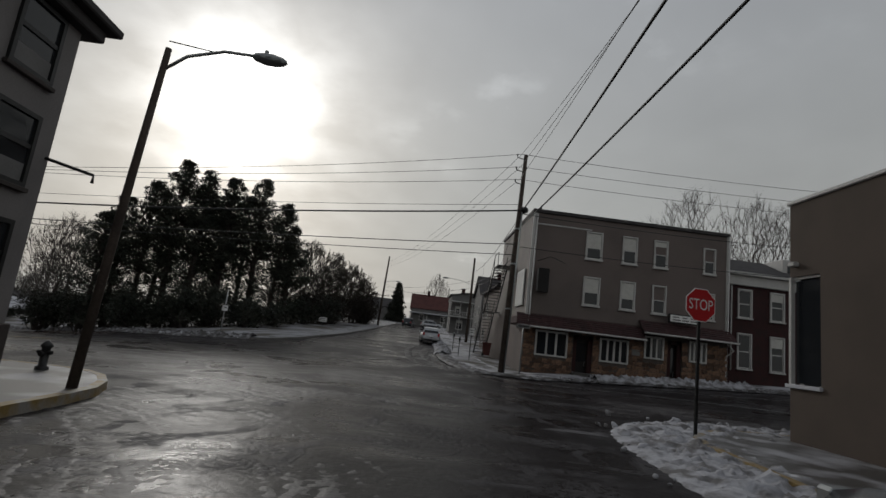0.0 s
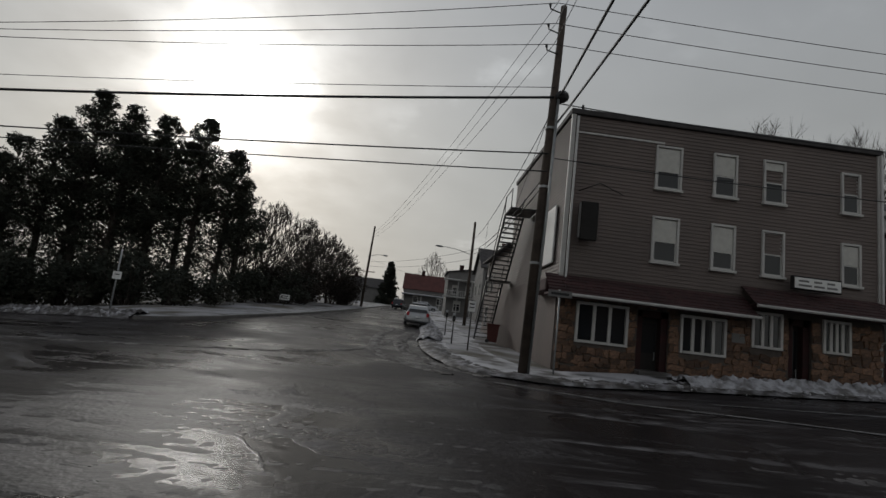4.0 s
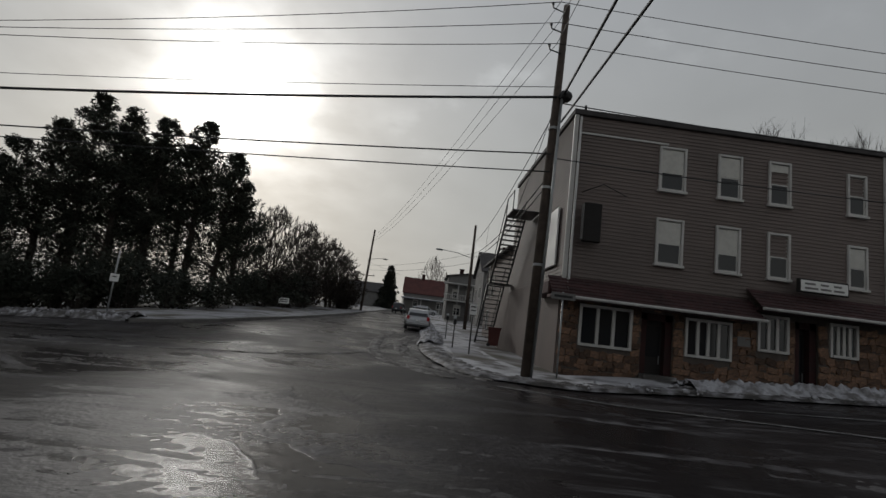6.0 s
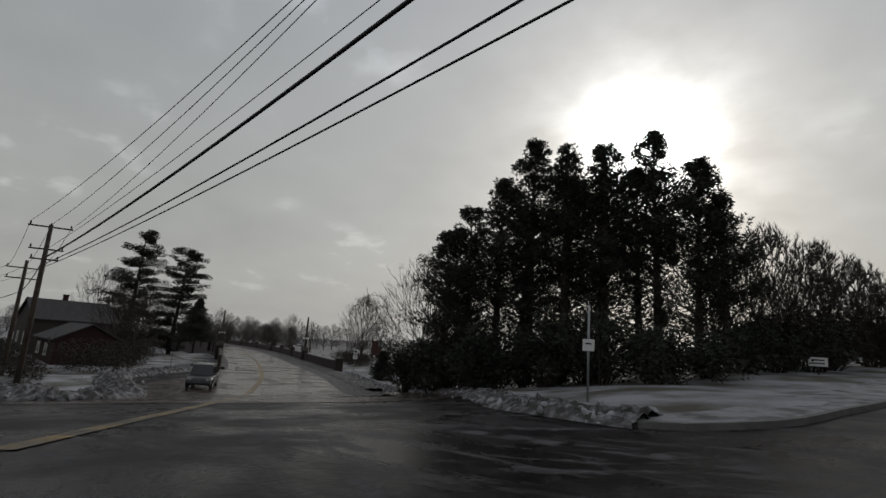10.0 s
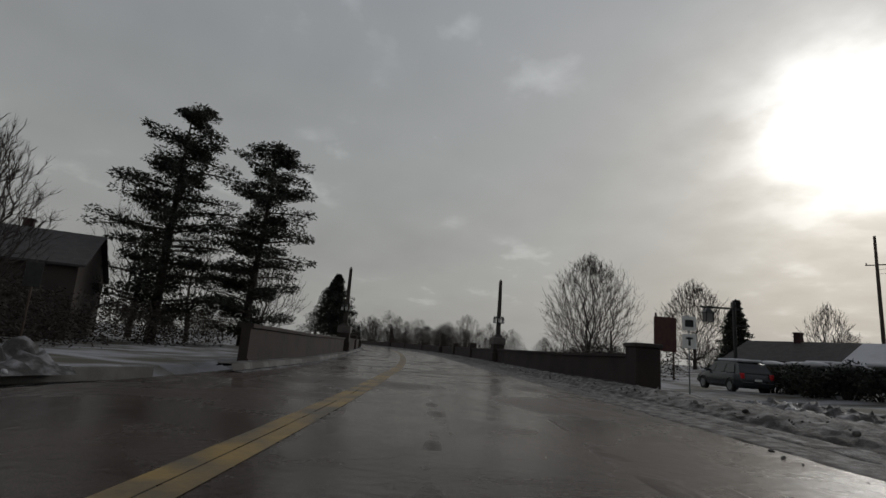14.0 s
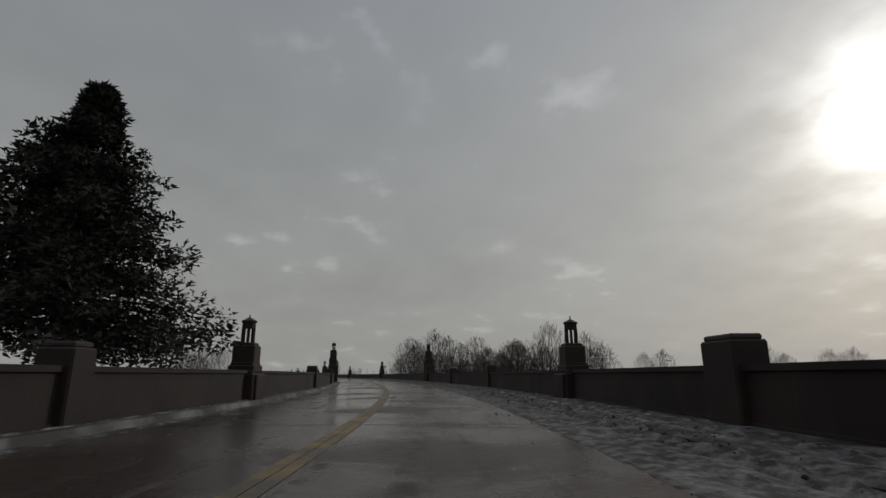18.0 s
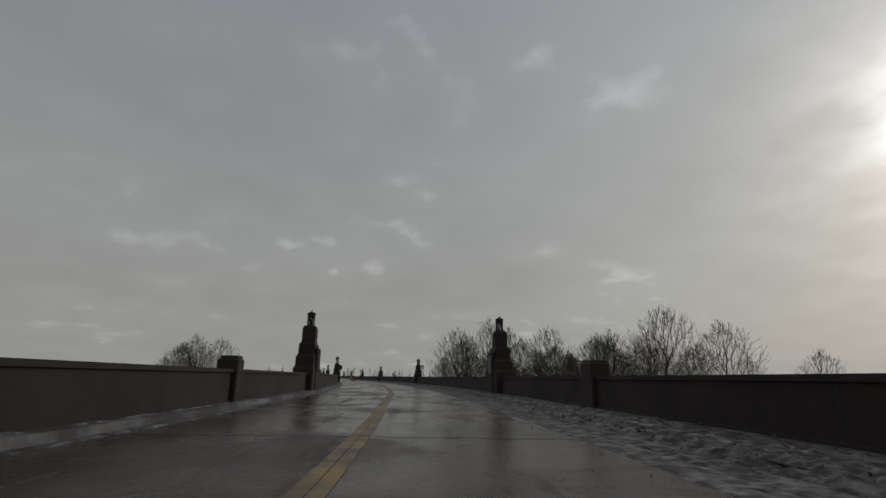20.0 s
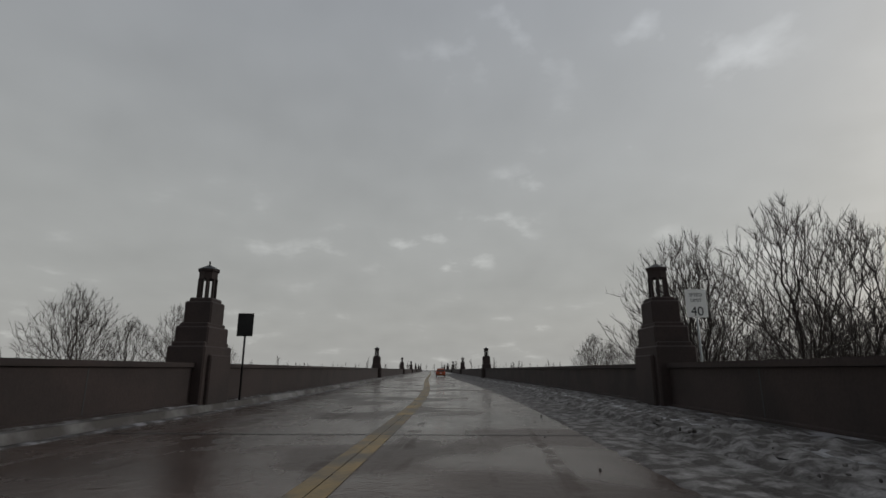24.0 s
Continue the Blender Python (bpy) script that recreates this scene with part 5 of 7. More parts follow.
def foliage(centres, sizes, per, leaf, seed, flat=0.55):
    """Many small pointed sprays round clump centres, as one list of triangles."""
    rg = np.random.default_rng(seed)
    c = np.repeat(np.asarray(centres), per, axis=0)
    z = np.repeat(np.asarray(sizes), per)[:, None]
    d = rg.normal(size=c.shape)
    d /= np.linalg.norm(d, axis=1)[:, None]
    r = rg.uniform(0.25, 1.0, (len(c), 1)) ** 0.6
    p = c + d * r * z * np.array([1, 1, flat])
    a = d + rg.normal(scale=0.6, size=c.shape)
    a[:, 2] *= 0.5
    a /= np.linalg.norm(a, axis=1)[:, None]
    b = np.cross(a, rg.normal(size=c.shape))
    b /= np.linalg.norm(b, axis=1)[:, None]
    L = leaf * rg.uniform(0.6, 1.4, (len(c), 1))
    v = np.stack([p - b * L * 0.26, p + b * L * 0.26, p + a * L], 1).reshape(-1, 3)
    return v


def tri_mesh(name, v, mat):
    me = bpy.data.meshes.new(name)
    n = len(v)
    me.vertices.add(n)
    me.vertices.foreach_set("co", np.asarray(v, dtype=np.float32).ravel())
    me.loops.add(n)
    me.loops.foreach_set("vertex_index", np.arange(n, dtype=np.int32))
    me.polygons.add(n // 3)
    me.polygons.foreach_set("loop_start", np.arange(0, n, 3, dtype=np.int32))
    me.update(calc_edges=True)
    me.validate()
    me.materials.append(mat)
    return me


def conifer(at, h, spread, seed, label, profile="column", bare=0.12, leaf=0.19, per=62, size=(0.32, 0.8), group="", lean=None):
    """Evergreen: tapered trunk, limbs out to each clump, crown of sprays with gaps."""
    rnd = random.Random(seed)
    t = thing("evergreen_tree", at, label, "tree", group)
    lean = lean or (rnd.uniform(-0.03, 0.03) * h, rnd.uniform(-0.03, 0.03) * h)
    axis = lambda f: Vector((lean[0] * f, lean[1] * f, h * f))
    part("trunk", tube("trunk", [axis(f) - Vector((0, 0, 0.3 if f == 0 else 0)) for f in (0, 0.3, 0.6, 0.97)], [h * 0.018 + 0.06, h * 0.014 + 0.04, h * 0.009 + 0.02, 0.02], M_BARK, 8), M_BARK, t)
    cs, sz, lv, lf = [], [], [], []

    def limb(a, c, r):
        v, fc = tube_data([a, a.lerp(c, 0.55) + Vector((0, 0, (c - a).length * 0.03)), c], [r, r * 0.7, 0.012], 3, False)
        o = len(lv)
        lv.extend(v)
        lf.extend(tuple(i + o for i in q) for q in fc)

    if profile == "cone":
        levels = int(h / 0.46)
        for k in range(levels):
            f = bare + (1 - bare) * (k + rnd.random() * 0.7) / levels
            for j in range(9 if f < 0.8 else 6):
                an = rnd.random() * 6.283
                R = (spread * (1 - f) ** 0.82 + 0.1) * rnd.uniform(0.5, 1.12)
                root = axis(f)
                tip = root + Vector((math.cos(an) * R, math.sin(an) * R, -0.20 * R + 0.02 * R * R))
                if R > 0.6:
                    limb(root, tip, 0.02 + 0.008 * R)
                for g in (0.42, 0.72, 1.0):
                    cs.append(root.lerp(tip, g) - Vector((0, 0, 0.10)))
                    sz.append((0.42 + 0.11 * R) * (1.25 - 0.55 * g))
        flat = 0.8
    elif profile == "plate":
        levels = 24
        for k in range(levels):
            f = bare + (1 - bare) * (k + rnd.random() * 0.9) / levels
            for j in range(5 if f < 0.85 else 3):
                an = rnd.random() * 6.283
                R = spread * (0.62 + 0.9 * f if f < 0.42 else 1.0 - ((f - 0.42) / 0.58) ** 1.8 * 0.62) * rnd.uniform(0.35, 1.14)
                root = axis(f - 0.03 + rnd.uniform(-0.02, 0.02))
                tip = root + Vector((math.cos(an) * R, math.sin(an) * R, rnd.uniform(-0.02, 0.22) * R))
                limb(root, tip, 0.05 + 0.012 * R)
                for g in (0.3, 0.5, 0.68, 0.84, 1.0):
                    side = Vector((-math.sin(an), math.cos(an), 0)) * rnd.uniform(-0.9, 0.9) * (1.2 - g)
                    cs.append(root.lerp(tip, g) + side + Vector((0, 0, 0.15)))
                    sz.append(rnd.uniform(*size) * (1.25 - 0.45 * g))
        flat = 0.62
    else:
        n = int(h * 16)
        while len(cs) < n:
            f = bare + (1 - bare) * rnd.random() ** 0.8
            an = rnd.random() * 6.283
            lump = 0.5 + 0.5 * math.sin(seed * 2.3 + f * 24 + 2.4 * math.sin(an + seed) + 1.5 * math.sin(an * 2 + f * 11))
            if rnd.random() > 0.16 + 0.9 * lump or (f < 0.4 and rnd.random() < 0.5):
                continue
            body = 0.62 + f * 0.69 if f < 0.55 else max(0.16, 1 - ((f - 0.55) / 0.45) ** 1.9 * 0.84)
            R = spread * 1.24 * body * (0.62 + 0.62 * lump) * rnd.random() ** 0.45
            tip = axis(f) + Vector((math.cos(an) * R, math.sin(an) * R, 0.12 * R))
            tip.z = min(tip.z, h)
            cs.append(tip)
            sz.append(rnd.uniform(*size) * (1.0 if f < 0.65 else 1.0 - 1.75 * (f - 0.65)))
            if R > 0.5:
                limb(axis(max(0.02, f - 0.05)), tip, 0.03 + 0.012 * R)
        flat = 0.8
    part("branch_work", mesh_of("branch_work", lv, lf, M_BARK), M_BARK, t)
    v = foliage([tuple(c) for c in cs], sz, per, leaf, seed, flat)
    part("crown", tri_mesh("crown", v, M_NEEDLE), M_NEEDLE, t)
    return t


def branch_nodes(g, h, base, half, count, up):
    """Joints of a bare crown: every outer point is reached from the best joint nearer the trunk, in a bent twig."""
    n0 = max(4, int((base + 0.3) / 0.7))
    top = base + (h - base) * 0.45 * up
    zs = np.concatenate([np.linspace(-0.3, base, n0), np.linspace(base, top, max(3, int((top - base) / 0.9)))[1:]])
    sway = np.cumsum(g.normal(scale=0.06, size=(len(zs), 2)), axis=0) * np.clip(zs / (base + 0.1), 0, 1)[:, None]
    cap = len(zs) + count * 9
    P, par, plen = np.zeros((cap, 3)), np.full(cap, -1), np.zeros(cap)
    m = len(zs)
    P[:m, :2], P[:m, 2] = sway, zs
    par[1:m] = np.arange(m - 1)
    plen[:m] = np.maximum(0, zs - base)
    pen = np.zeros(cap)
    pen[:m] = np.where(zs >= base * 0.92, 0.0, 50.0)
    f = g.random(count) ** 0.8
    prof = np.sin(math.pi * (0.14 + 0.86 * f)) ** 0.62
    an, rr = g.uniform(0, 2 * math.pi, count), half * prof * g.random(count) ** 0.5 * g.uniform(0.78, 1.1, count)
    A = np.stack([np.cos(an) * rr, np.sin(an) * rr, base * 1.05 + (h - base * 1.05) * f * g.uniform(0.84, 1.03, count)], 1)
    A = A[np.argsort(np.linalg.norm(A - np.array([0, 0, base]), axis=1))]
    for a in A:
        gap = a - P[:m]
        d = np.linalg.norm(gap, axis=1) + 1e-6
        out = a - np.array([0, 0, base * 0.7])
        out /= np.linalg.norm(out)
        j = int(np.argmin(d * (1 + 3.4 * (1 - gap @ out / d)) + 0.22 * plen[:m] + pen[:m]))
        if d[j] < 0.12:
            continue
        q = P[par[j]] if par[j] >= 0 else P[j] - np.array([0, 0, 1.0])
        way = P[j] - q
        way = way / (np.linalg.norm(way) + 1e-6)
        k = min(8, max(2, int(d[j] / 0.7)))
        ctrl = P[j] + way * d[j] * 0.12 + (a - P[j]) * 0.38
        start, last = P[j].copy(), j
        for i in range(1, k + 1):
            u = i / k
            P[m] = start * (1 - u) ** 2 + ctrl * 2 * u * (1 - u) + a * u * u + (g.normal(scale=0.045, size=3) if i < k else 0)
            par[m], plen[m] = last, plen[last] + d[j] / k
            last = m
            m += 1
    return P[:m], par[:m]


def prisms(a, b, ra, rb, sides):
    """Tapered prisms from points a to b as vertices and faces."""
    d = b - a
    d = d / (np.linalg.norm(d, axis=1)[:, None] + 1e-9)
    ref = np.where(np.abs(d[:, 2:3]) > 0.9, np.array([[1.0, 0, 0]]), np.array([[0, 0, 1.0]]))
    u = np.cross(d, ref)
    u /= np.linalg.norm(u, axis=1)[:, None]
    w = np.cross(d, u)
    ring = [(math.cos(2 * math.pi * k / sides), math.sin(2 * math.pi * k / sides)) for k in range(sides)]
    vs = np.stack([p + (u * c + w * e) * r[:, None] for p, r in ((a, ra), (b, rb)) for c, e in ring], 1)
    o = np.arange(len(a))[:, None] * 2 * sides
    fs = np.concatenate([o + np.array([[k, (k + 1) % sides, sides + (k + 1) % sides, sides + k]]) for k in range(sides)])
    return vs.reshape(-1, 3), fs


def soup(name, quads, tris, mat):
    """Mesh from arrays of vertices and quads, and loose triangles."""
    vq, fq = quads
    n, q, t = len(vq), len(fq), len(tris) // 3
    me = bpy.data.meshes.new(name)
    me.vertices.add(n + 3 * t)
    me.vertices.foreach_set("co", np.concatenate([vq, tris]).astype(np.float32).ravel() if t else vq.astype(np.float32).ravel())
    me.loops.add(4 * q + 3 * t)
    me.loops.foreach_set("vertex_index", np.concatenate([fq.ravel(), np.arange(n, n + 3 * t)]).astype(np.int32))
    me.polygons.add(q + t)
    me.polygons.foreach_set("loop_start", np.concatenate([np.arange(q) * 4, 4 * q + np.arange(t) * 3]).astype(np.int32))
    me.update(calc_edges=True)
    me.materials.append(mat)
    return me


def bare_tree(at, h, seed, label, trunk=0.24, group="", up=0.5, wide=0.75, mat=None, name="bare_tree", thin=0.014, fine=5, count=520):
    """Leafless tree: trunk, limbs, bent branches thinning by the number of tips they bear, fine end twigs."""
    g = np.random.default_rng(seed)
    t = thing(name, at, label, "tree", group)
    base = h * trunk
    P, par = branch_nodes(g, h, base, h * 0.46 * wide, count, up)
    m = len(P)
    tips = np.zeros(m)
    has = np.zeros(m, bool)
    has[par[1:]] = True
    tips[~has] = 1
    for i in range(m - 1, 0, -1):
        tips[par[i]] += tips[i]
    power = math.log(max(2.0, h * 0.021 / (thin * 0.5))) / math.log(tips[0] + 1)
    rad = thin * 0.5 * np.maximum(tips, 1) ** power
    idx = np.arange(1, m)
    pa = par[1:]
    ra = np.minimum(rad[pa], rad[idx] * 1.25)
    thick = rad[idx] > h * 0.0055
    part("trunk", soup("trunk", prisms(P[pa[thick]], P[idx[thick]], ra[thick], rad[idx][thick], 6), np.zeros((0, 3)), M_BARK), M_BARK, t)
    slim = ~thick
    ends = idx[tips[idx] <= 2]
    p = np.repeat(P[ends], fine, 0)
    way = P[ends] - P[par[ends]]
    way /= np.linalg.norm(way, axis=1)[:, None] + 1e-9
    d = np.repeat(way, fine, 0) + g.normal(scale=0.3, size=p.shape) + np.array([0, 0, 0.5])
    d /= np.linalg.norm(d, axis=1)[:, None]
    w = np.cross(d, g.normal(size=p.shape))
    w /= np.linalg.norm(w, axis=1)[:, None]
    ln = h * 0.05 * g.uniform(0.4, 1.5, (len(p), 1))
    sl = np.stack([p - w * thin * 0.4, p + w * thin * 0.4, p + d * ln], 1).reshape(-1, 3)
    tw = part("twig_mass", soup("twig_mass", prisms(P[pa[slim]], P[idx[slim]], ra[slim], rad[idx][slim], 3), sl, mat or M_TWIG), mat or M_TWIG, t)
    tagged(tw, kind="stuff")
    return t


G_PARK = "evergreens on the park corner"
for i, (x, y, top, sp) in enumerate(((-25.5, 53.5, 16.6, 2.0), (-23.3, 54.2, 16.0, 1.8), (-20.8, 55.1, 15.8, 2.1), (-17.8, 56.2, 16.4, 2.0), (-15.7, 56.7, 14.0, 1.7), (-14.3, 57.2, 11.6, 1.5), (-27.9, 52.9, 13.9, 2.2), (-29.4, 51.6, 11.6, 2.1), (-30.4, 50.2, 9.6, 2.0), (-24.7, 56.6, 14.6, 2.2), (-19.6, 57.6, 14.6, 2.2), (-22.2, 57.2, 14.2, 2.2), (-27.6, 55.4, 12.0, 2.2))):
    z = gz(x, y)
    conifer((x, y, z), top - z, sp, 11 + i, "tall dark ragged evergreen in a park clump", group=G_PARK, bare=0.13)


def shrub(at, w, h, seed, label, mat, per=40, leaf=0.25, n=26, cat="shrub", group=""):
    rnd = random.Random(seed)
    t = thing("shrub", at, label, cat, group)
    cs = [(rnd.gauss(0, w * 0.3), rnd.gauss(0, w * 0.3), h * (0.2 + 0.62 * rnd.random())) for _ in range(n)]
    lv, lf = [], []
    for c in cs:
        v, f = tube_data([(c[0] * 0.2, c[1] * 0.2, -0.2), c], [0.04, 0.015], 3, False)
        o = len(lv)
        lv += v
        lf += [tuple(i + o for i in q) for q in f]
    part("stem_work", mesh_of("stem_work", lv, lf, M_BARK), M_BARK, t)
    part("foliage_mass", tri_mesh("foliage_mass", foliage(cs, [w * 0.24] * n, per, leaf, seed, 0.8), mat), mat, t)


rs = random.Random(77)
for i in range(26):
    f = i / 25
    x, y = -35.5 + 24.5 * f + rs.uniform(-0.6, 0.6), 51.6 + rs.uniform(-1.4, 2.5) - 2.0 * math.sin(f * 3.14)
    if f > 0.85:
        y += (f - 0.85) * 60
    shrub((x, y, gz(x, y)), rs.uniform(2.4, 3.4), rs.uniform(2.6, 4.6), 200 + i, "dense dark evergreen shrub under the park trees", M_NEEDLE, per=60, group="dark shrubs under the park trees")
for i in range(14):
    x, y = -13.5 + rs.uniform(-2.5, 5.5), 63 + i * 1.7
    x += i * 0.12
    if x > -6.4:
        x = -7.0 + rs.uniform(-1, 0.2)
    shrub((x, y, gz(x, y)), rs.uniform(2.4, 3.2), rs.uniform(2.8, 5.0), 300 + i, "brown leafy winter hedge shrub", M_SHRUB, per=60, group="brown hedge shrubs along the north street")
for i, (x, y, top) in enumerate(((-14.0, 66.5, 11.8), (-11.5, 71.0, 11.2), (-9.4, 76.0, 10.4), (-16.5, 63.0, 10.5), (-12.5, 80.0, 10.5), (-8.6, 80.0, 9.0))):
    bare_tree((x, y, gz(x, y)), top - gz(x, y), 40 + i, "bare brown-twigged tree with a rounded crown", trunk=0.16, group="bare trees behind the park hedge", up=0.5, wide=1.05, mat=M_SHRUB, thin=0.032, fine=14, count=700)
bare_tree((-38.6, 57.6, gz(-38.6, 57.6)), 12.2, 61, "wide spreading bare tree at the edge of the park clump", trunk=0.13, up=0.3, wide=1.2, thin=0.024, fine=6, count=900)
bare_tree((-46.0, 66.0, gz(-46, 66)), 7.5, 62, "small bare tree beside the bridge approach")

# the large pine west of the junction, and its neighbours
conifer((-96.2, 49.0, -3.2), 20.1, 6.0, 5, "large old pine with tiered horizontal limbs", "plate", bare=0.08, leaf=0.22, per=70, size=(0.45, 0.95))
conifer((-96.6, 55.6, -3.2), 18.6, 4.9, 8, "leaning pine with tiered limbs beside the larger one", "plate", bare=0.08, leaf=0.22, per=70, size=(0.45, 0.9), lean=(0.1, 1.0))
conifer((-133.4, 73.8, -6.1), 14.9, 7.2, 21, "dense dark conical spruce behind the parapet", "cone", bare=0.36, leaf=0.2, per=70)
bare_tree((-133.5, 62.4, -6.4), 17.2, 71, "tall bare tree beyond the parapet with ragged crown", trunk=0.28, up=0.5, wide=0.86, thin=0.028, count=900)
bare_tree((-104.2, 101.3, -3.3), 15.5, 73, "round-crowned bare maple beyond the parapet", trunk=0.16, up=0.7, wide=0.92, thin=0.022, fine=7, count=1700)
bare_tree((-120.4, 146.0, -4.0), 19.2, 74, "round-crowned bare maple beyond the parapet", trunk=0.16, up=0.7, wide=0.9, thin=0.032, fine=8, count=1400)
bare_tree((-104.0, 97.0, -3.4), 7.5, 75, "low spreading bare tree beside the maple", trunk=0.16, up=0.1, wide=1.0)
bare_tree((-111.5, 113.0, -3.7), 17.5, 76, "tall bare tree close behind the parapet", trunk=0.18, up=0.35, wide=0.8)
bare_tree((-120.5, 118.0, -4.6), 11.0, 77, "bare tree close behind the parapet", up=0.3, wide=0.9)
conifer((-107.8, 139.5, -3.4), 13.8, 4.2, 23, "dark conical spruce behind the maples", "cone", bare=0.05, leaf=0.36, per=36)
conifer((-52.0, 63.5, -2.7), 3.5, 1.4, 24, "small dark evergreen beside the hedge", "cone", bare=0.02)

# a tall leafy-brown tree close to the approach, seen against the sun
brown = bare_tree((-50.0, 76.5, -2.8), 15.5, 81, "tall tree with clinging brown leaves near the approach", trunk=0.15, up=0.7, wide=0.8, mat=M_SHRUB, thin=0.022, count=900)
rg = random.Random(5)


def clinging():
    cs = [(rg.gauss(-1.2, 1.5), rg.gauss(-1.0, 1.5), rg.uniform(2.5, 11.5)) for _ in range(260)]
    return tri_mesh("dead_leaves", foliage(cs, [0.6] * 260, 26, 0.22, 9, 0.8), M_SHRUB)


part("dead_leaves", clinging(), M_SHRUB, brown, "clinging brown leaves")


# ---- woods along the river, each side of the bridge ----
protos = [bare_tree((0, 0, -200 - 40 * i), 16.0 + 1.0 * (i % 3), 500 + i, "tall bare riverside tree", trunk=0.13, up=0.7, wide=1.02, group="bare trees along the river", thin=0.032, fine=5, count=760) for i in range(5)]
wd = random.Random(99)
# places given as (x, y, size)
spots = [(-286.2, 138.7, 0.98), (-277.0, 141.5, 1.12), (-279.7, 133.5, 0.92), (-292.0, 139.0, 0.9), (-275.1, 146.0, 1.0), (-297.4, 70.4, 0.86), (-306.0, 66.0, 0.72), (-318.0, 74.0, 0.8), (-326.0, 62.0, 0.8), (-336.0, 66.0, 0.75), (-394.9, 44.4, 0.7), (-402.0, 52.0, 0.7), (-233.2, 158.6, 1.0), (-240.7, 152.1, 0.86), (-237.7, 158.8, 0.82), (-227.8, 166.4, 0.95), (-246.5, 153.0, 0.8), (-262.0, 150.0, 0.9)]
for i in range(20):
    p = on_bridge(258 + i * 8.0, wd.uniform(44, 84))
    spots.append((p.x + wd.uniform(-4, 4), p.y, wd.uniform(0.75, 1.0)))
for i in range(26):
    p = on_bridge(min(300 + i * 12, WS[-1] - 2), wd.uniform(80, 190))
    spots.append((p.x + wd.uniform(-6, 6), p.y, wd.uniform(0.8, 1.05)))
for i in range(12):
    p = on_bridge(150 + i * 9, wd.uniform(85, 130))
    spots.append((p.x, p.y, wd.uniform(0.6, 0.78)))
for k, (x, y, sc) in enumerate(spots):
    pr = protos[k % 5]
    pr.scale = (sc, sc, sc)
    copy_thing(pr, pose(x, y, land(x, y), 0, 0, wd.uniform(0, 360)))
for pr in protos:
    for o in (*pr.children_recursive, pr):
        bpy.data.objects.remove(o)


def far_woods():
    """Distant wooded shore: hundreds of thin bare crowns joined."""
    rgn = np.random.default_rng(4)
    vs, fs = [], []
    for k in range(560):
        a = radians(rgn.uniform(-35, 150))
        r = rgn.uniform(420, 900)
        x, y = -120 - math.sin(a) * r, 90 + math.cos(a) * r
        h = rgn.uniform(9, 15)
        for j in range(26):
            f = rgn.uniform(0.15, 1.0)
            an = rgn.uniform(0, 6.283)
            rr = h * 0.28 * math.sin(min(1, f) * 2.7) * rgn.uniform(0.3, 1.0)
            b = np.array([x + rgn.normal() * 0.3, y, -6 + h * f * 0.7])
            e = np.array([x + math.cos(an) * rr, y + math.sin(an) * rr, -6 + h * f])
            w = h * 0.012
            o = len(vs)
            vs += [b + [w, 0, 0], b - [w, 0, 0], e + [0, w * 0.4, 0], b + [0, w, 0]]
            fs += [(o, o + 1, o + 2), (o + 1, o + 3, o + 2), (o + 3, o, o + 2)]
        o = len(vs)
        vs += [np.array([x + h * 0.014, y, -7]), np.array([x - h * 0.014, y, -7]), np.array([x, y + 0.2, -6 + h * 0.85]), np.array([x, y + h * 0.02, -7])]
        fs += [(o, o + 1, o + 2), (o + 1, o + 3, o + 2), (o + 3, o, o + 2)]
    return mesh_of("far_woods", vs, fs, M_TWIG)


tagged(part("far_woods", far_woods(), M_TWIG), "distant line of bare winter woods", "woods", kind="stuff")


def low_scrub(name, pts, seed, h, label, n, spread=2.5, mat=None):
    line, right, s = smooth_line(pts, 1.0)
    rg = random.Random(seed)
    cs = []
    for k in range(n):
        i = rg.randrange(len(line))
        p = line[i] + right[i] * rg.uniform(-spread, spread)
        cs.append((p[0], p[1], gz(p[0], p[1]) + rg.uniform(0.1, h)))
    return tagged(part(name, tri_mesh(name, foliage(cs, [0.8] * n, 60, 0.17, seed, 0.9), mat or M_SHRUB), mat or M_SHRUB), label, "scrub", kind="stuff")


low_scrub("scrub_north", [(-78, 82), (-88, 87), (-100, 93)], 31, 2.0, "tangled brown scrub behind the approach", 260)
low_scrub("scrub_south", [(-58, 36), (-72, 42), (-84, 46), (-100, 54)], 32, 2.4, "dark scrub under the pines", 360)
low_scrub("scrub_west", [(-50, 30.5), (-60, 31), (-74, 33)], 33, 0.9, "dark low scrub beside the street", 90, 1.2)

# ---- utility poles and cables ----


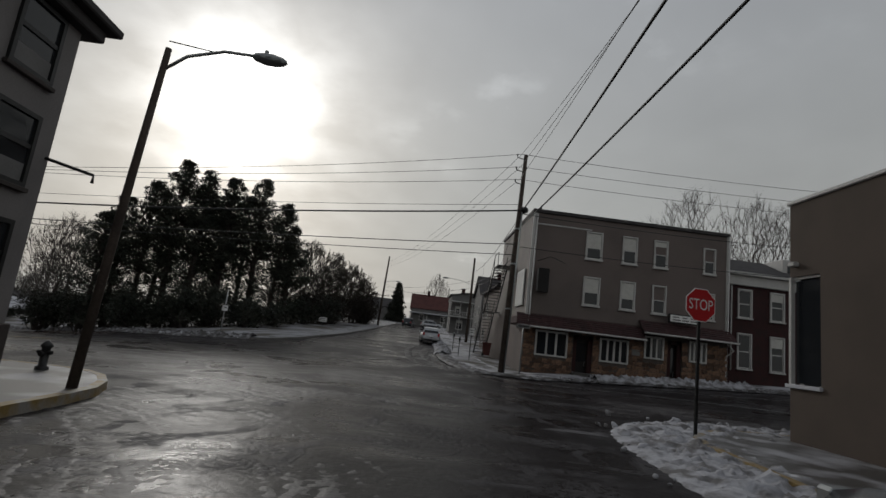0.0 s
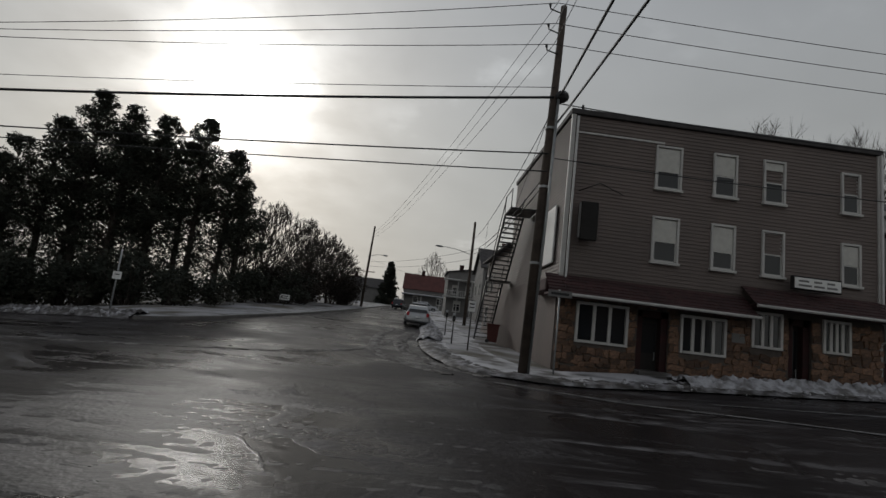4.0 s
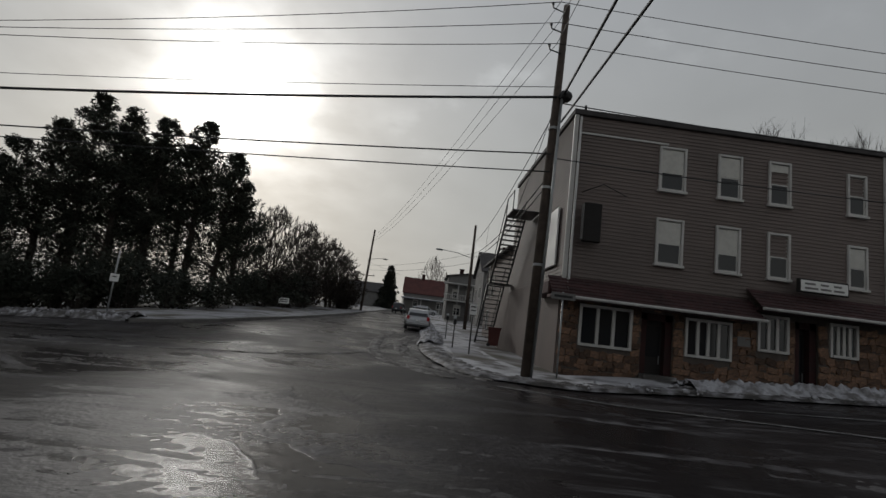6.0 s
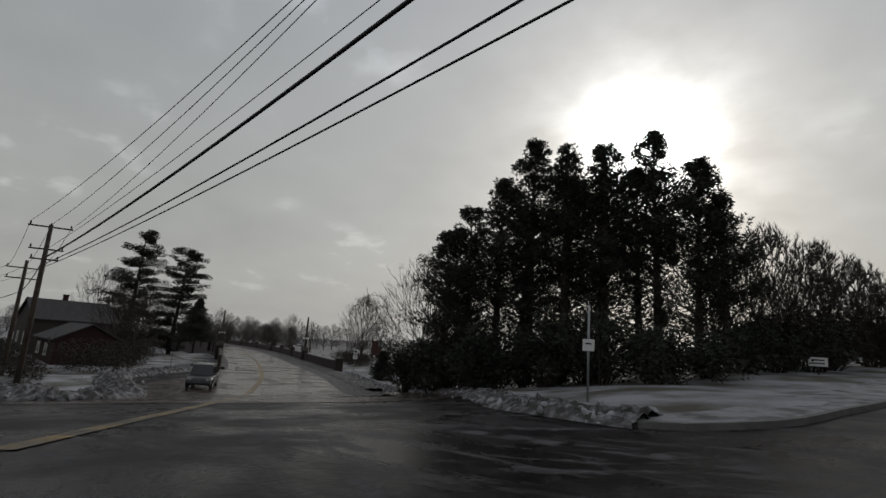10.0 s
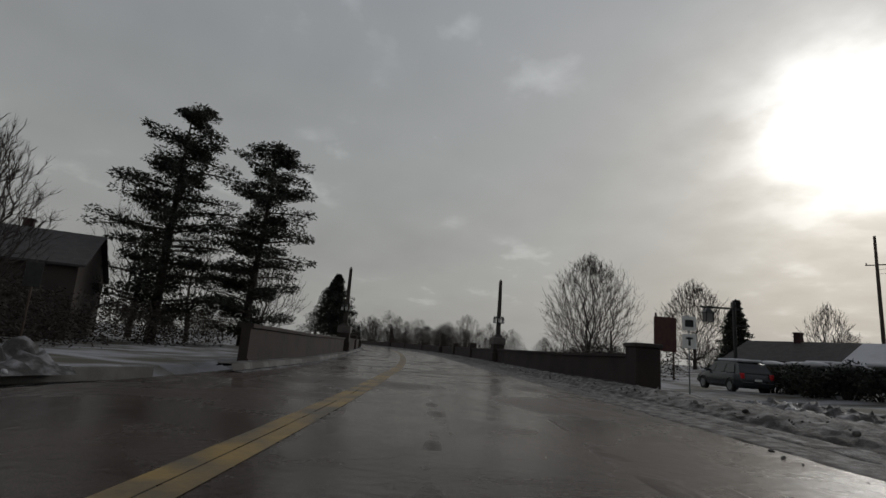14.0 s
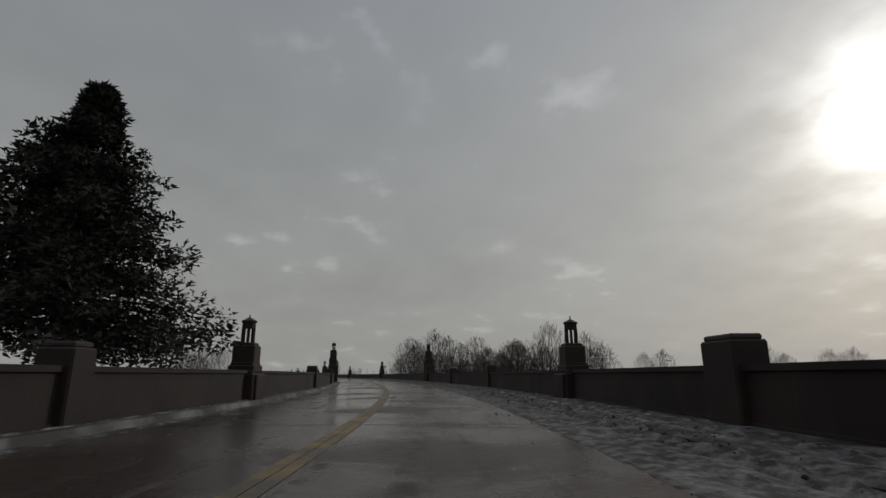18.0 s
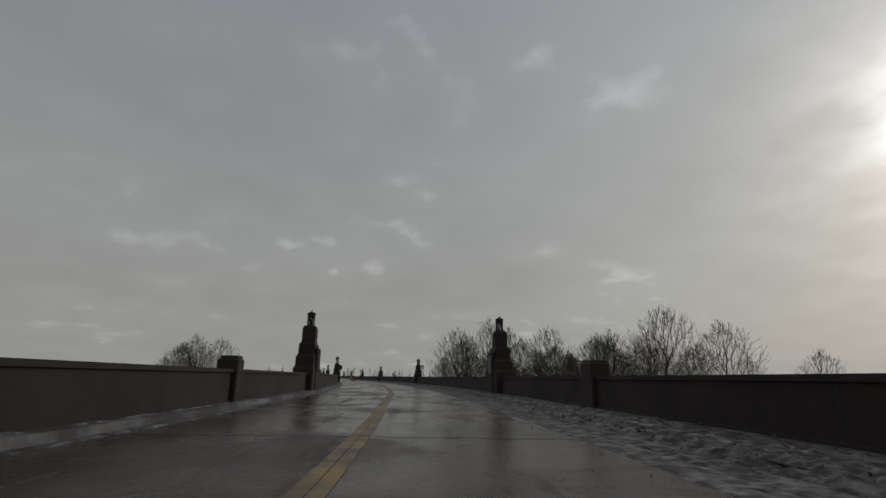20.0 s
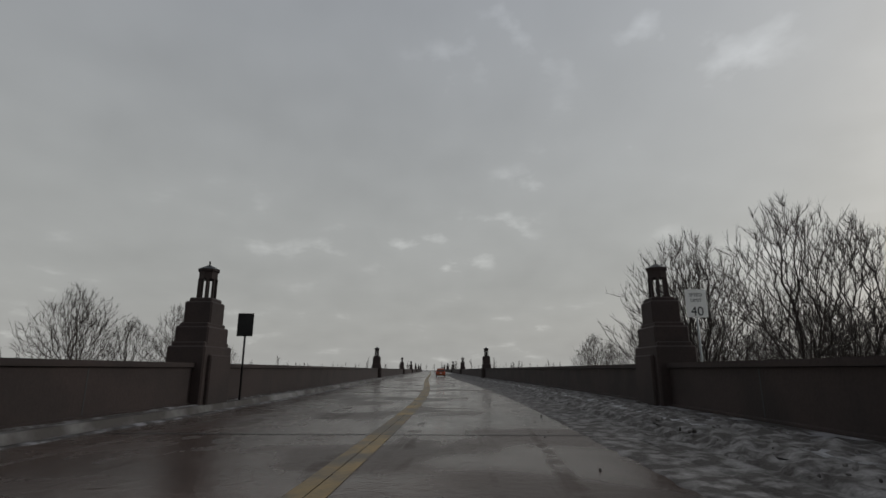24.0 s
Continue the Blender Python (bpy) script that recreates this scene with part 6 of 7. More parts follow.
def utility_pole(at, h, label, arms=(), lamp=None, lean=(0, 0), name="utility_pole"):
    t = thing(name, at, label, "utility pole", "utility poles along the streets")
    part("pole", tube("pole", [(0, 0, -0.4), (lean[0] * 0.5, lean[1] * 0.5, h * 0.5), (lean[0], lean[1], h)], [0.17, 0.15, 0.11], M_WOODP, 10), M_WOODP, t)
    for z, ang, ln in arms:
        a = radians(ang)
        dx, dy = math.cos(a) * ln / 2, math.sin(a) * ln / 2
        fx, fy = lean[0] * z / h, lean[1] * z / h
        ar = part("crossarm", tube("crossarm", [(fx - dx, fy - dy, z), (fx + dx, fy + dy, z)], 0.06, M_WOODP, 4), M_WOODP, t)
        for k in (-0.9, 0, 0.9):
            part("insulator", tube("insulator", [(fx + dx * k, fy + dy * k, z + 0.04), (fx + dx * k, fy + dy * k, z + 0.12), (fx + dx * k, fy + dy * k, z + 0.24)], [0.02, 0.055, 0.03], M_BRONZE, 8), M_BRONZE, ar)
    if lamp:
        z, ang, ln = lamp
        a = radians(ang)
        c, s = math.cos(a), math.sin(a)
        arm = part("lamp_arm", tube("lamp_arm", [(0, 0, z), (c * ln * 0.5, s * ln * 0.5, z + 0.35), (c * ln, s * ln, z + 0.45)], 0.03, M_STEEL, 6), M_STEEL, t)
        bm = bmesh.new()
        bmesh.ops.create_icosphere(bm, subdivisions=2, radius=1.0, matrix=Matrix.Translation((c * (ln + 0.3), s * (ln + 0.3), z + 0.42)) @ Matrix.Rotation(a, 4, "Z") @ Matrix.Diagonal((0.4, 0.16, 0.1, 1)))
        part("lamp_head", bm, M_STEEL, arm, "grey lamp head")
    return t


P1 = Vector((4.85, 28.75, 0.1))
pole1 = utility_pole(tuple(P1), 12.4, "tall weathered timber utility pole at the corner", lean=(0.25, -0.1))
for z in (12.1, 11.35, 10.6):
    part("pin_insulator", tube("pin_insulator", [(0.2, -0.15, z), (-0.25, -0.3, z + 0.02), (-0.28, -0.3, z + 0.2)], [0.025, 0.025, 0.06], M_BRONZE, 6), M_BRONZE, pole1)
bm = bmesh.new()
bmesh.ops.create_icosphere(bm, subdivisions=2, radius=0.24, matrix=Matrix.Translation((0.42, -0.2, 9.1)) @ Matrix.Diagonal((1, 1, 0.85, 1)))
part("cable_coil", bm, M_BLACK, pole1, "dark round splice case")
part("riser", tube("riser", [(0.14, -0.12, 0), (0.25, -0.22, 5), (0.3, -0.26, 9)], 0.045, M_STEEL, 6), M_STEEL, pole1)
for z in (3.5, 6.0, 8.0):
    part("band", disc(bmesh.new(), (0.02 * z, -0.008 * z, z), (0, 0, 1), 0.17, 0.08, 12), M_STEEL, pole1)
P2 = Vector((6.3, 62.0, gz(6.3, 62)))
utility_pole(tuple(P2), 11.7 - P2.z, "slim dark utility pole with a street lamp arm", lamp=(8.2 - P2.z + 0.2, 188, 3.0))
P3 = Vector((-5.6, 81.0, gz(-5.6, 81)))
utility_pole(tuple(P3), 13.4 - P3.z, "dark utility pole leaning beside the park", arms=((7.2 - P3.z, 10, 2.0),), lamp=(9.2 - P3.z, 5, 2.0), lean=(0.4, 0))
W1, W2, W3 = Vector((-43.5, 29.4, gz(-43.5, 29.4))), Vector((-56.0, 30.2, gz(-56, 30.2))), Vector((-76.0, 28.4, -3.0))
TZ = 7.0 - W1.z
utility_pole(tuple(W1), TZ, "timber pole with two crossarms on the traffic island", arms=((TZ - 0.15, 70, 2.2), (TZ - 1.5, 70, 1.7), (TZ - 2.1, 70, 1.4)))
utility_pole(tuple(W2), 8.6, "timber pole with crossarms further west", arms=((8.0, 80, 2.4), (7.2, 80, 2.2)))
utility_pole(tuple(W3), 7.6, "timber pole with crossarm far along the street", arms=((7.4, 80, 2.4),))
R1 = Vector((-72.0, 104.0, -3.0))
utility_pole(tuple(R1), 13.6, "timber pole behind the low house", arms=((11.0, 20, 1.6),))
utility_pole((42.0, 29.6, gz(42, 29.6)), 12.4, "timber utility pole further up the street")
S0 = Vector((5.6, -12.0, 0))
utility_pole(tuple(S0), 12.0, "timber utility pole with long crossarms down the side street", arms=((9.3, 0, 5.4), (11.6, 0, 4.0)))
N3 = Vector((9.0, 150.0, gz(9, 150)))
utility_pole(tuple(N3), 11.0, "far timber pole up the north street")


def cable(a, b, sag, r, label="black overhead cable between timber poles"):
    a, b = Vector(a), Vector(b)
    pts = [a.lerp(b, k / 20) - Vector((0, 0, sag * 4 * (k / 20) * (1 - k / 20))) for k in range(21)]
    ob = part("overhead_cable", tube("overhead_cable", pts, r, M_BLACK, 5), M_BLACK)
    return tagged(ob, label, "cable", "overhead cables at the junction")


top = P1 + Vector((0.25, -0.1, 0))
off = Vector((-0.3, -0.3, 0))
for z in (12.3, 11.55, 10.8):
    a = top + off + Vector((0, 0, z))
    cable(a, W1 + Vector((0.0, (z - 11.55) * 1.4, TZ)), 1.1, 0.013, "thin bare overhead wire across the junction")
    cable(a, (42, 29.4, z + gz(42, 29) - 0.1), 0.5, 0.013, "thin bare overhead wire along the street")
    cable(a, P3 + Vector((0.4, 0, 10.2 - (12.3 - z) * 0.5)), 0.9, 0.010, "thin bare overhead wire up the north street")
    cable(a, S0 + Vector(((z - 12.3) * 0.9, 0, 11.8)), 0.6, 0.012, "thin overhead wire down the side street")
for z, r, zz, sg in ((9.05, 0.045, TZ - 2.0, 0.7), (7.1, 0.024, TZ - 2.4, 0.5), (6.5, 0.020, TZ - 2.6, 0.4), (9.4, 0.012, TZ - 1.5, 0.6)):
    a = top + Vector((-0.1, -0.1, z))
    cable(a, W1 + Vector((0.1, 0, zz)), sg, r, "thick black telephone cable across the junction" if r > 0.03 else "black overhead cable across the junction")
for z, dx, r in ((9.1, -2.6, 0.04), (8.2, -0.8, 0.035)):
    cable(top + Vector((0.1, -0.1, z)), S0 + Vector((dx, 0, 9.2 if z > 9 else 8.3)), 0.3, r, "thick black cable down the side street")
cable(top + Vector((0.1, 0, 8.9)), (42, 29.5, 9.0 + gz(42, 29)), 0.7, 0.02)
cable(top + Vector((0.1, 0, 7.0)), (42, 29.5, 7.2 + gz(42, 29)), 0.6, 0.018)
for z0, z1, r in ((8.8, 8.4, 0.016), (6.6, 7.4, 0.022), (6.3, 7.0, 0.022)):
    cable(top + Vector((0, 0.1, z0)), P2 + Vector((0, 0, z1)), 0.6, r, "black cable up the north street")
cable(top + Vector((0, 0.1, 9.2)), (9.2, 72.5, gz(9, 74) + 6.2), 1.2, 0.012, "thin service wire to a house on the north street")
cable(P1.lerp(P2, 0.62) + Vector((0.2, 0, 8.3)), (8.9, 74.0, gz(9, 74) + 5.2), 0.2, 0.01, "thin service wire to a house on the north street")
cable(P2 + Vector((0, 0, 6.5)), P3 + Vector((0.3, 0, 5.6)), 0.4, 0.014)
cable(P2 + Vector((0, 0, 7.4)), P3 + Vector((0.3, 0, 6.2)), 0.4, 0.014)
cable(P3 + Vector((0.3, 0, 6.6)), N3 + Vector((0, 0, 8)), 0.8, 0.014)
for a, b, za, zb in ((W1, W2, TZ, 8.2), (W2, W3, 8.2, 7.6)):
    for z, dy in ((0, -1.0), (0, 0), (0, 1.0), (2.0, 0)):
        cable(a + Vector((0, dy, za - z)), b + Vector((0, dy, zb - z)), 0.35, 0.013 if z < 1 else 0.03, "overhead wire along the west street")
for z in (10.6, 10.2):
    cable(R1 + Vector((0, 0, z)), (-30, 112, 9.5), 0.6, 0.014)

# ---- north street: rear wing, houses ----


def gable_house(at, w, d, eave, ridge, label, wall_mat, roof_mat, along="x", windows=(), chimney=True):
    """House with a pitched roof; the ridge runs along x or y."""
    t = thing("house", at, label, "house")
    part("wall", bx((0, 0, -0.8), (w, d, eave), 0.02), wall_mat, t)
    bm = bmesh.new()
    o = 0.35
    if along == "x":
        a, b = [(-o, -o, eave - 0.15), (w + o, -o, eave - 0.15), (w + o, d / 2, ridge), (-o, d / 2, ridge)], [(-o, d + o, eave - 0.15), (w + o, d + o, eave - 0.15), (w + o, d / 2, ridge), (-o, d / 2, ridge)]
        g = [[(x, 0, eave), (x, d, eave), (x, d / 2, ridge - 0.1)] for x in (0, w)]
    else:
        a, b = [(-o, -o, eave - 0.15), (-o, d + o, eave - 0.15), (w / 2, d + o, ridge), (w / 2, -o, ridge)], [(w + o, -o, eave - 0.15), (w + o, d + o, eave - 0.15), (w / 2, d + o, ridge), (w / 2, -o, ridge)]
        g = [[(0, y, eave), (w, y, eave), (w / 2, y, ridge - 0.1)] for y in (0, d)]
    for q in (a, b):
        f = bm.faces.new([bm.verts.new(c) for c in q])
        r = bmesh.ops.extrude_face_region(bm, geom=[f])
        for v in r["geom"]:
            if isinstance(v, bmesh.types.BMVert):
                v.co.z += 0.14
    part("roof", bm, roof_mat, t)
    for q in g:
        bm2 = bmesh.new()
        bm2.faces.new([bm2.verts.new(c) for c in q])
        part("gable", bm2, wall_mat, t)
    if chimney:
        part("chimney", boxes(((w * 0.3, d * 0.45, eave), (w * 0.3 + 0.6, d * 0.45 + 0.6, ridge + 0.9)), ((w * 0.3 - 0.06, d * 0.45 - 0.06, ridge + 0.9), (w * 0.3 + 0.66, d * 0.45 + 0.66, ridge + 1.02))), M_BRICK, t)
    for side, u, z, ww, hh in windows:
        if side == "s":
            sash(t, u, z, ww, hh, -0.06, 0.3)
        else:
            wn = part("window", boxes(((-0.06, u, z), (0.02, u + 0.07, z + hh)), ((-0.06, u + ww - 0.07, z), (0.02, u + ww, z + hh)), ((-0.06, u + 0.07, z + hh - 0.07), (0.02, u + ww - 0.07, z + hh)), ((-0.08, u + 0.07, z), (0.02, u + ww - 0.07, z + 0.07)), ((-0.05, u + 0.07, z + hh / 2 - 0.03), (0.02, u + ww - 0.07, z + hh / 2 + 0.03))), M_TRIM, t)
            part("pane", bx((-0.03, u + 0.07, z + 0.07), (-0.015, u + ww - 0.07, z + hh - 0.07)), M_GLASS, wn)
    return t


gable_house((6.5, 41.85, gz(7, 44)), 9.0, 9.4, 5.7, 6.6, "two-storey beige rear wing along the north street", M_SIDING, M_ROOF, "y", [("w", 5.6, 3.2, 0.9, 1.4), ("w", 7.8, 3.2, 0.9, 1.4), ("w", 7.0, 0.9, 0.9, 1.4)], chimney=False)
gable_house((8.9, 72.0, gz(9, 74)), 8.5, 8.0, 6.4, 9.1, "grey sided house with a dark gabled roof", M_GREY, M_ROOF, "x", [("s", 1.2, 3.4, 0.8, 1.3), ("s", 4.4, 3.4, 0.8, 1.3), ("w", 1.4, 3.3, 0.8, 1.3), ("w", 5.4, 3.3, 0.8, 1.3), ("w", 3.4, 1.0, 0.8, 1.4)])
hb = gable_house((5.9, 88.0, gz(7, 90)), 6.0, 7.0, 6.5, 7.0, "pale small house with a front balcony", M_GREY, M_ROOF, "y", [("s", 0.8, 3.3, 0.7, 1.2), ("s", 2.8, 3.3, 0.7, 1.2), ("s", 4.6, 3.3, 0.7, 1.2), ("s", 1.2, 0.8, 0.9, 1.4)])
part("balcony", boxes(((-0.6, -1.6, 2.7), (5.5, 0, 2.85)), ((-0.6, -1.6, 5.2), (5.5, 0, 5.35)), bevel=0.02), M_TRIM, hb)
for x in (-0.5, 1.4, 3.4, 5.3):
    part("balcony_post", bx((x, -1.58, 0), (x + 0.12, -1.46, 5.2)), M_TRIM, hb)
part("balcony_rail", boxes(((-0.6, -1.56, 3.6), (5.5, -1.5, 3.68)), *[((-0.5 + 0.3 * k, -1.55, 2.85), (-0.45 + 0.3 * k, -1.51, 3.6)) for k in range(20)]), M_TRIM, hb)
hr = gable_house((-1.0, 116.0, gz(0, 116)), 11.0, 8.0, 3.9, 7.2, "pale house with a rust-red roof at the street end", M_GREY, M_REDROOF, "x", [("s", 6.8, 1.3, 0.9, 1.5), ("s", 8.4, 1.3, 0.9, 1.5), ("s", 2.0, 1.3, 0.9, 1.5)])
part("porch_roof", bx((-0.4, -2.2, 2.7), (11.2, 0.0, 2.9), 0.04), M_SNOW, hr, "snow-covered porch roof")
for x in (-0.2, 3.5, 7.2, 10.9):
    part("porch_post", bx((x, -2.1, -0.5), (x + 0.15, -1.95, 2.7)), M_TRIM, hr)
gable_house((-16.0, 128.0, gz(-10, 128)), 10.0, 8.0, 3.4, 5.6, "low dark house beyond the street end", M_GREY, M_ROOF, "x", [("s", 2.0, 1.2, 1.0, 1.3)])
conifer((-4.6, 128.0, gz(-4, 128)), 9.5, 2.6, 91, "hazy dark spruce beyond the street end", "cone", bare=0.05, leaf=0.4, per=30)
bare_tree((5.0, 132.0, gz(5, 132)), 13.0, 92, "bare tree behind the red-roofed house", thin=0.03)
bare_tree((-22.0, 118.0, gz(-20, 118)), 10.0, 93, "bare tree beyond the street end", thin=0.03)
# bare trees behind the brick houses
for i, (x, y, h) in enumerate(((24.5, 46.0, 17.0), (29.5, 44.5, 16.0), (34.0, 47.0, 16.0), (39.0, 45.0, 15.0))):
    bare_tree((x, y, gz(x, 30)), h, 95 + i, "dark bare tree behind the brick houses", up=0.55, group="bare trees behind the brick houses", thin=0.02)

# ---- cars ----


def car(at, turn, paint, label, tall=1.5, snow=False):
    """Five-door car: lofted body, glazed cabin, wheels with rims, lamps, mirrors."""
    t = thing("car", at, label, "car", turn=turn)
    L = 2.15
    bm = bmesh.new()
    st = [(-L, 0.42, 0.60, 0.80), (-L + 0.06, 0.30, 0.90, 0.86), (-1.5, 0.22, 0.96, 0.88), (0.0, 0.2, 0.95, 0.89), (1.0, 0.22, 0.93, 0.88), (1.6, 0.24, 0.84, 0.86), (2.0, 0.28, 0.72, 0.80), (L, 0.38, 0.60, 0.70)]
    rings = []
    for x, zb, zt, w in st:
        rings.append([bm.verts.new(c) for c in ((x, -w * 0.94, zb), (x, -w, zb + 0.15), (x, -w, zt - 0.12), (x, -w * 0.9, zt), (x, w * 0.9, zt), (x, w, zt - 0.12), (x, w, zb + 0.15), (x, w * 0.94, zb))])
    for a, b in zip(rings, rings[1:]):
        for k in range(8):
            bm.faces.new((a[k], a[(k + 1) % 8], b[(k + 1) % 8], b[k]))
    bm.faces.new(rings[0])
    bm.faces.new(rings[-1][::-1])
    bmesh.ops.recalc_face_normals(bm, faces=bm.faces)
    for f in bm.faces:
        f.smooth = True
    body = part("body", bm, paint, t)
    bm = bmesh.new()
    cb = [(-L + 0.12, 0.9, 0.80), (-1.72, tall - 0.1, 0.64), (-1.2, tall, 0.62), (0.1, tall, 0.62), (0.45, tall - 0.06, 0.62), (1.15, 0.9, 0.76)]
    rings = [[bm.verts.new(c) for c in ((x, -0.82, 0.88), (x, -w, z), (x, w, z), (x, 0.82, 0.88))] for x, z, w in cb]
    for a, b in zip(rings, rings[1:]):
        for k in range(3):
            bm.faces.new((a[k], a[k + 1], b[k + 1], b[k]))
    bmesh.ops.recalc_face_normals(bm, faces=bm.faces)
    cab = part("cabin", bm, paint, t)
    for sgn in (-1, 1):
        for x0, x1, x2, x3 in ((-1.62, -0.75, -0.8, -1.42), (-0.68, 0.2, 0.12, -0.72), (0.28, 0.85, 0.42, 0.2)):
            bmw = bmesh.new()
            vs = [bmw.verts.new(c) for c in ((x0, sgn * 0.815, 0.96), (x1, sgn * 0.815, 0.96), (x2, sgn * 0.66, tall - 0.12), (x3, sgn * 0.66, tall - 0.12))]
            bmw.faces.new(vs)
            for v in bmw.verts:
                v.co.y += sgn * 0.012
            part("side_window", bmw, M_GLASS, cab)
        part("mirror", bx((0.72, sgn * 0.86 - 0.06, 0.94), (0.9, sgn * 0.96 + 0.06, 1.08), 0.03), paint, t)
        for x in (-1.3, 1.3):
            wh = part("wheel", disc(bmesh.new(), (x, sgn * 0.79, 0.31), (0, 1, 0), 0.31, 0.2, 24), M_BLACK, t, "black tyre")
            part("rim", disc(bmesh.new(), (x, sgn * 0.885, 0.31), (0, 1, 0), 0.2, 0.03, 10), M_STEEL, wh)
            part("wheel_arch", tube("wheel_arch", [(x + 0.37 * math.cos(k * math.pi / 8), sgn * 0.875, 0.31 + 0.37 * math.sin(k * math.pi / 8)) for k in range(9)], 0.035, M_BLACK, 5), M_BLACK, t)
        part("headlamp", bx((L - 0.2, sgn * 0.62 - 0.13, 0.6), (L - 0.02, sgn * 0.62 + 0.13, 0.74), 0.03), M_STEEL, t)
        part("tail_lamp", bx((-L - 0.01, sgn * 0.7 - 0.08, 0.7), (-L + 0.12, sgn * 0.7 + 0.1, 0.95), 0.02), M_RED, t)
    for (xa, za), (xb, zb), nm in (((1.1, 0.95), (0.5, tall - 0.1), "windscreen"), ((-L + 0.15, 0.97), (-1.7, tall - 0.14), "rear_window")):
        bmw = bmesh.new()
        o = 0.02 if nm == "windscreen" else -0.02
        bmw.faces.new([bmw.verts.new(c) for c in ((xa + o, -0.7, za), (xa + o, 0.7, za), (xb + o, 0.55, zb), (xb + o, -0.55, zb))])
        part(nm, bmw, M_GLASS, cab)
    part("bumper", boxes(((L - 0.1, -0.78, 0.33), (L + 0.05, 0.78, 0.52)), bevel=0.04), paint, t)
    part("bumper", boxes(((-L - 0.06, -0.8, 0.35), (-L + 0.1, 0.8, 0.56)), bevel=0.04), paint, t)
    part("plate", bx((-L - 0.07, -0.16, 0.6), (-L - 0.0, 0.16, 0.7)), M_WHITE, t)
    if snow:
        part("roof_snow", bx((-1.6, -0.62, tall - 0.02), (0.3, 0.62, tall + 0.13), 0.06), M_SNOW, t, "layer of snow on the roof")
        part("bonnet_snow", bx((1.1, -0.72, 0.84), (1.9, 0.72, 1.0), 0.06), M_SNOW, t, "layer of snow on the bonnet")
    return t


def parked(x, y, turn, paint, label, **k):
    return car((x, y, gz(x, y) + 0.012), turn, paint, label, **k)


parked(1.6, 51.5, 92, M_SILVER, "silver hatchback parked along the north street")
parked(1.75, 58.5, 92, M_DKCAR, "dark car parked behind the silver one", snow=True)
parked(-1.0, 96.0, 80, M_DKCAR, "dark car standing far up the street", snow=True)
parked(3.5, 104.0, 0, M_SILVER, "pale car parked in front of the end house", snow=True)
car((4.0, 2.95, 0.012), 90, M_DKCAR, "black car parked at the side street kerb", tall=1.45)
parked(-45.6, 40.6, -30, M_DKCAR, "dark car waiting beside the traffic island", tall=1.7)
parked(-67.6, 76.2, 152, M_DKCAR, "dark parked car thickly covered with snow", snow=True)
parked(-64.6, 78.6, 148, M_DKCAR, "dark parked car thickly covered with snow", snow=True)
pc = on_bridge(PY[2] + 82, 1.6)
car((pc.x, pc.y, pc.z + 0.03), bridge_turn(PY[2] + 82), M_ORANGE, "orange hatchback ahead on the bridge", tall=1.55)

# ---- clutter on the pavement by the fire escape ----


def waste_bin(at, turn):
    t = thing("waste_bin", at, "dark red plastic wheeled waste bin beside the side wall", "waste bin", turn=turn)
    bm = bmesh.new()
    lo = [bm.verts.new(c) for c in ((-0.22, -0.25, 0.06), (0.22, -0.25, 0.06), (0.22, 0.25, 0.06), (-0.22, 0.25, 0.06))]
    hi = [bm.verts.new(c) for c in ((-0.28, -0.33, 0.95), (0.28, -0.33, 0.95), (0.28, 0.33, 0.95), (-0.28, 0.33, 0.95))]
    for k in range(4):
        bm.faces.new((lo[k], lo[(k + 1) % 4], hi[(k + 1) % 4], hi[k]))
    bm.faces.new(lo[::-1])
    bm.faces.new(hi)
    part("body", bm, M_REDROOF, t)
    part("lid", bx((-0.31, -0.38, 0.95), (0.31, 0.36, 1.03), 0.03), M_REDROOF, t)
    part("handle", tube("handle", [(-0.24, 0.4, 0.9), (0.24, 0.4, 0.9)], 0.02, M_BLACK, 8), M_BLACK, t)
    for x in (-0.24, 0.24):
        part("wheel", disc(bmesh.new(), (x, 0.26, 0.1), (1, 0, 0), 0.1, 0.05, 16), M_BLACK, t)


def parking_meter(at, turn):
    t = thing("parking_meter", at, "dark parking meter on a slim steel post by the kerb", "parking meter", "meters along the north street", turn=turn)
    part("post", tube("post", [(0, 0, -0.1), (0, 0, 1.05)], 0.03, M_BRONZE, 8), M_BRONZE, t)
    hd = part("head", bx((-0.1, -0.07, 1.05), (0.1, 0.07, 1.34), 0.04), M_BRONZE, t)
    part("dome", disc(bmesh.new(), (0, 0, 1.34), (0, 1, 0), 0.1, 0.12, 16), M_STEEL, hd)


waste_bin((5.7, 40.6, gz(5.7, 40.6) + 0.146), 80)
for x, y in ((3.2, 36.6), (3.25, 42.5)):
    parking_meter((x, y, gz(x, y) + 0.146), -90)

# ---- signs ----


def road_sign(at, turn, panels, label, h=2.6, post=M_STEEL, r=0.03):
    t = thing("road_sign", at, label, "road sign", turn=turn)
    part("post", tube("post", [(0, 0.03, -0.3), (0, 0.03, h)], r, post, 8), post, t)
    for x, z, w, hh, mat, bars in panels:
        p = part("panel", bx((x - w / 2, -0.02, z - hh / 2), (x + w / 2, 0.0, z + hh / 2), 0.006), mat, t)
        for bz, bw, bh in bars:
            part("lettering", bx((x - bw / 2, -0.026, z + bz - bh / 2), (x + bw / 2, -0.0205, z + bz + bh / 2)), M_BLACK, p)
    return t


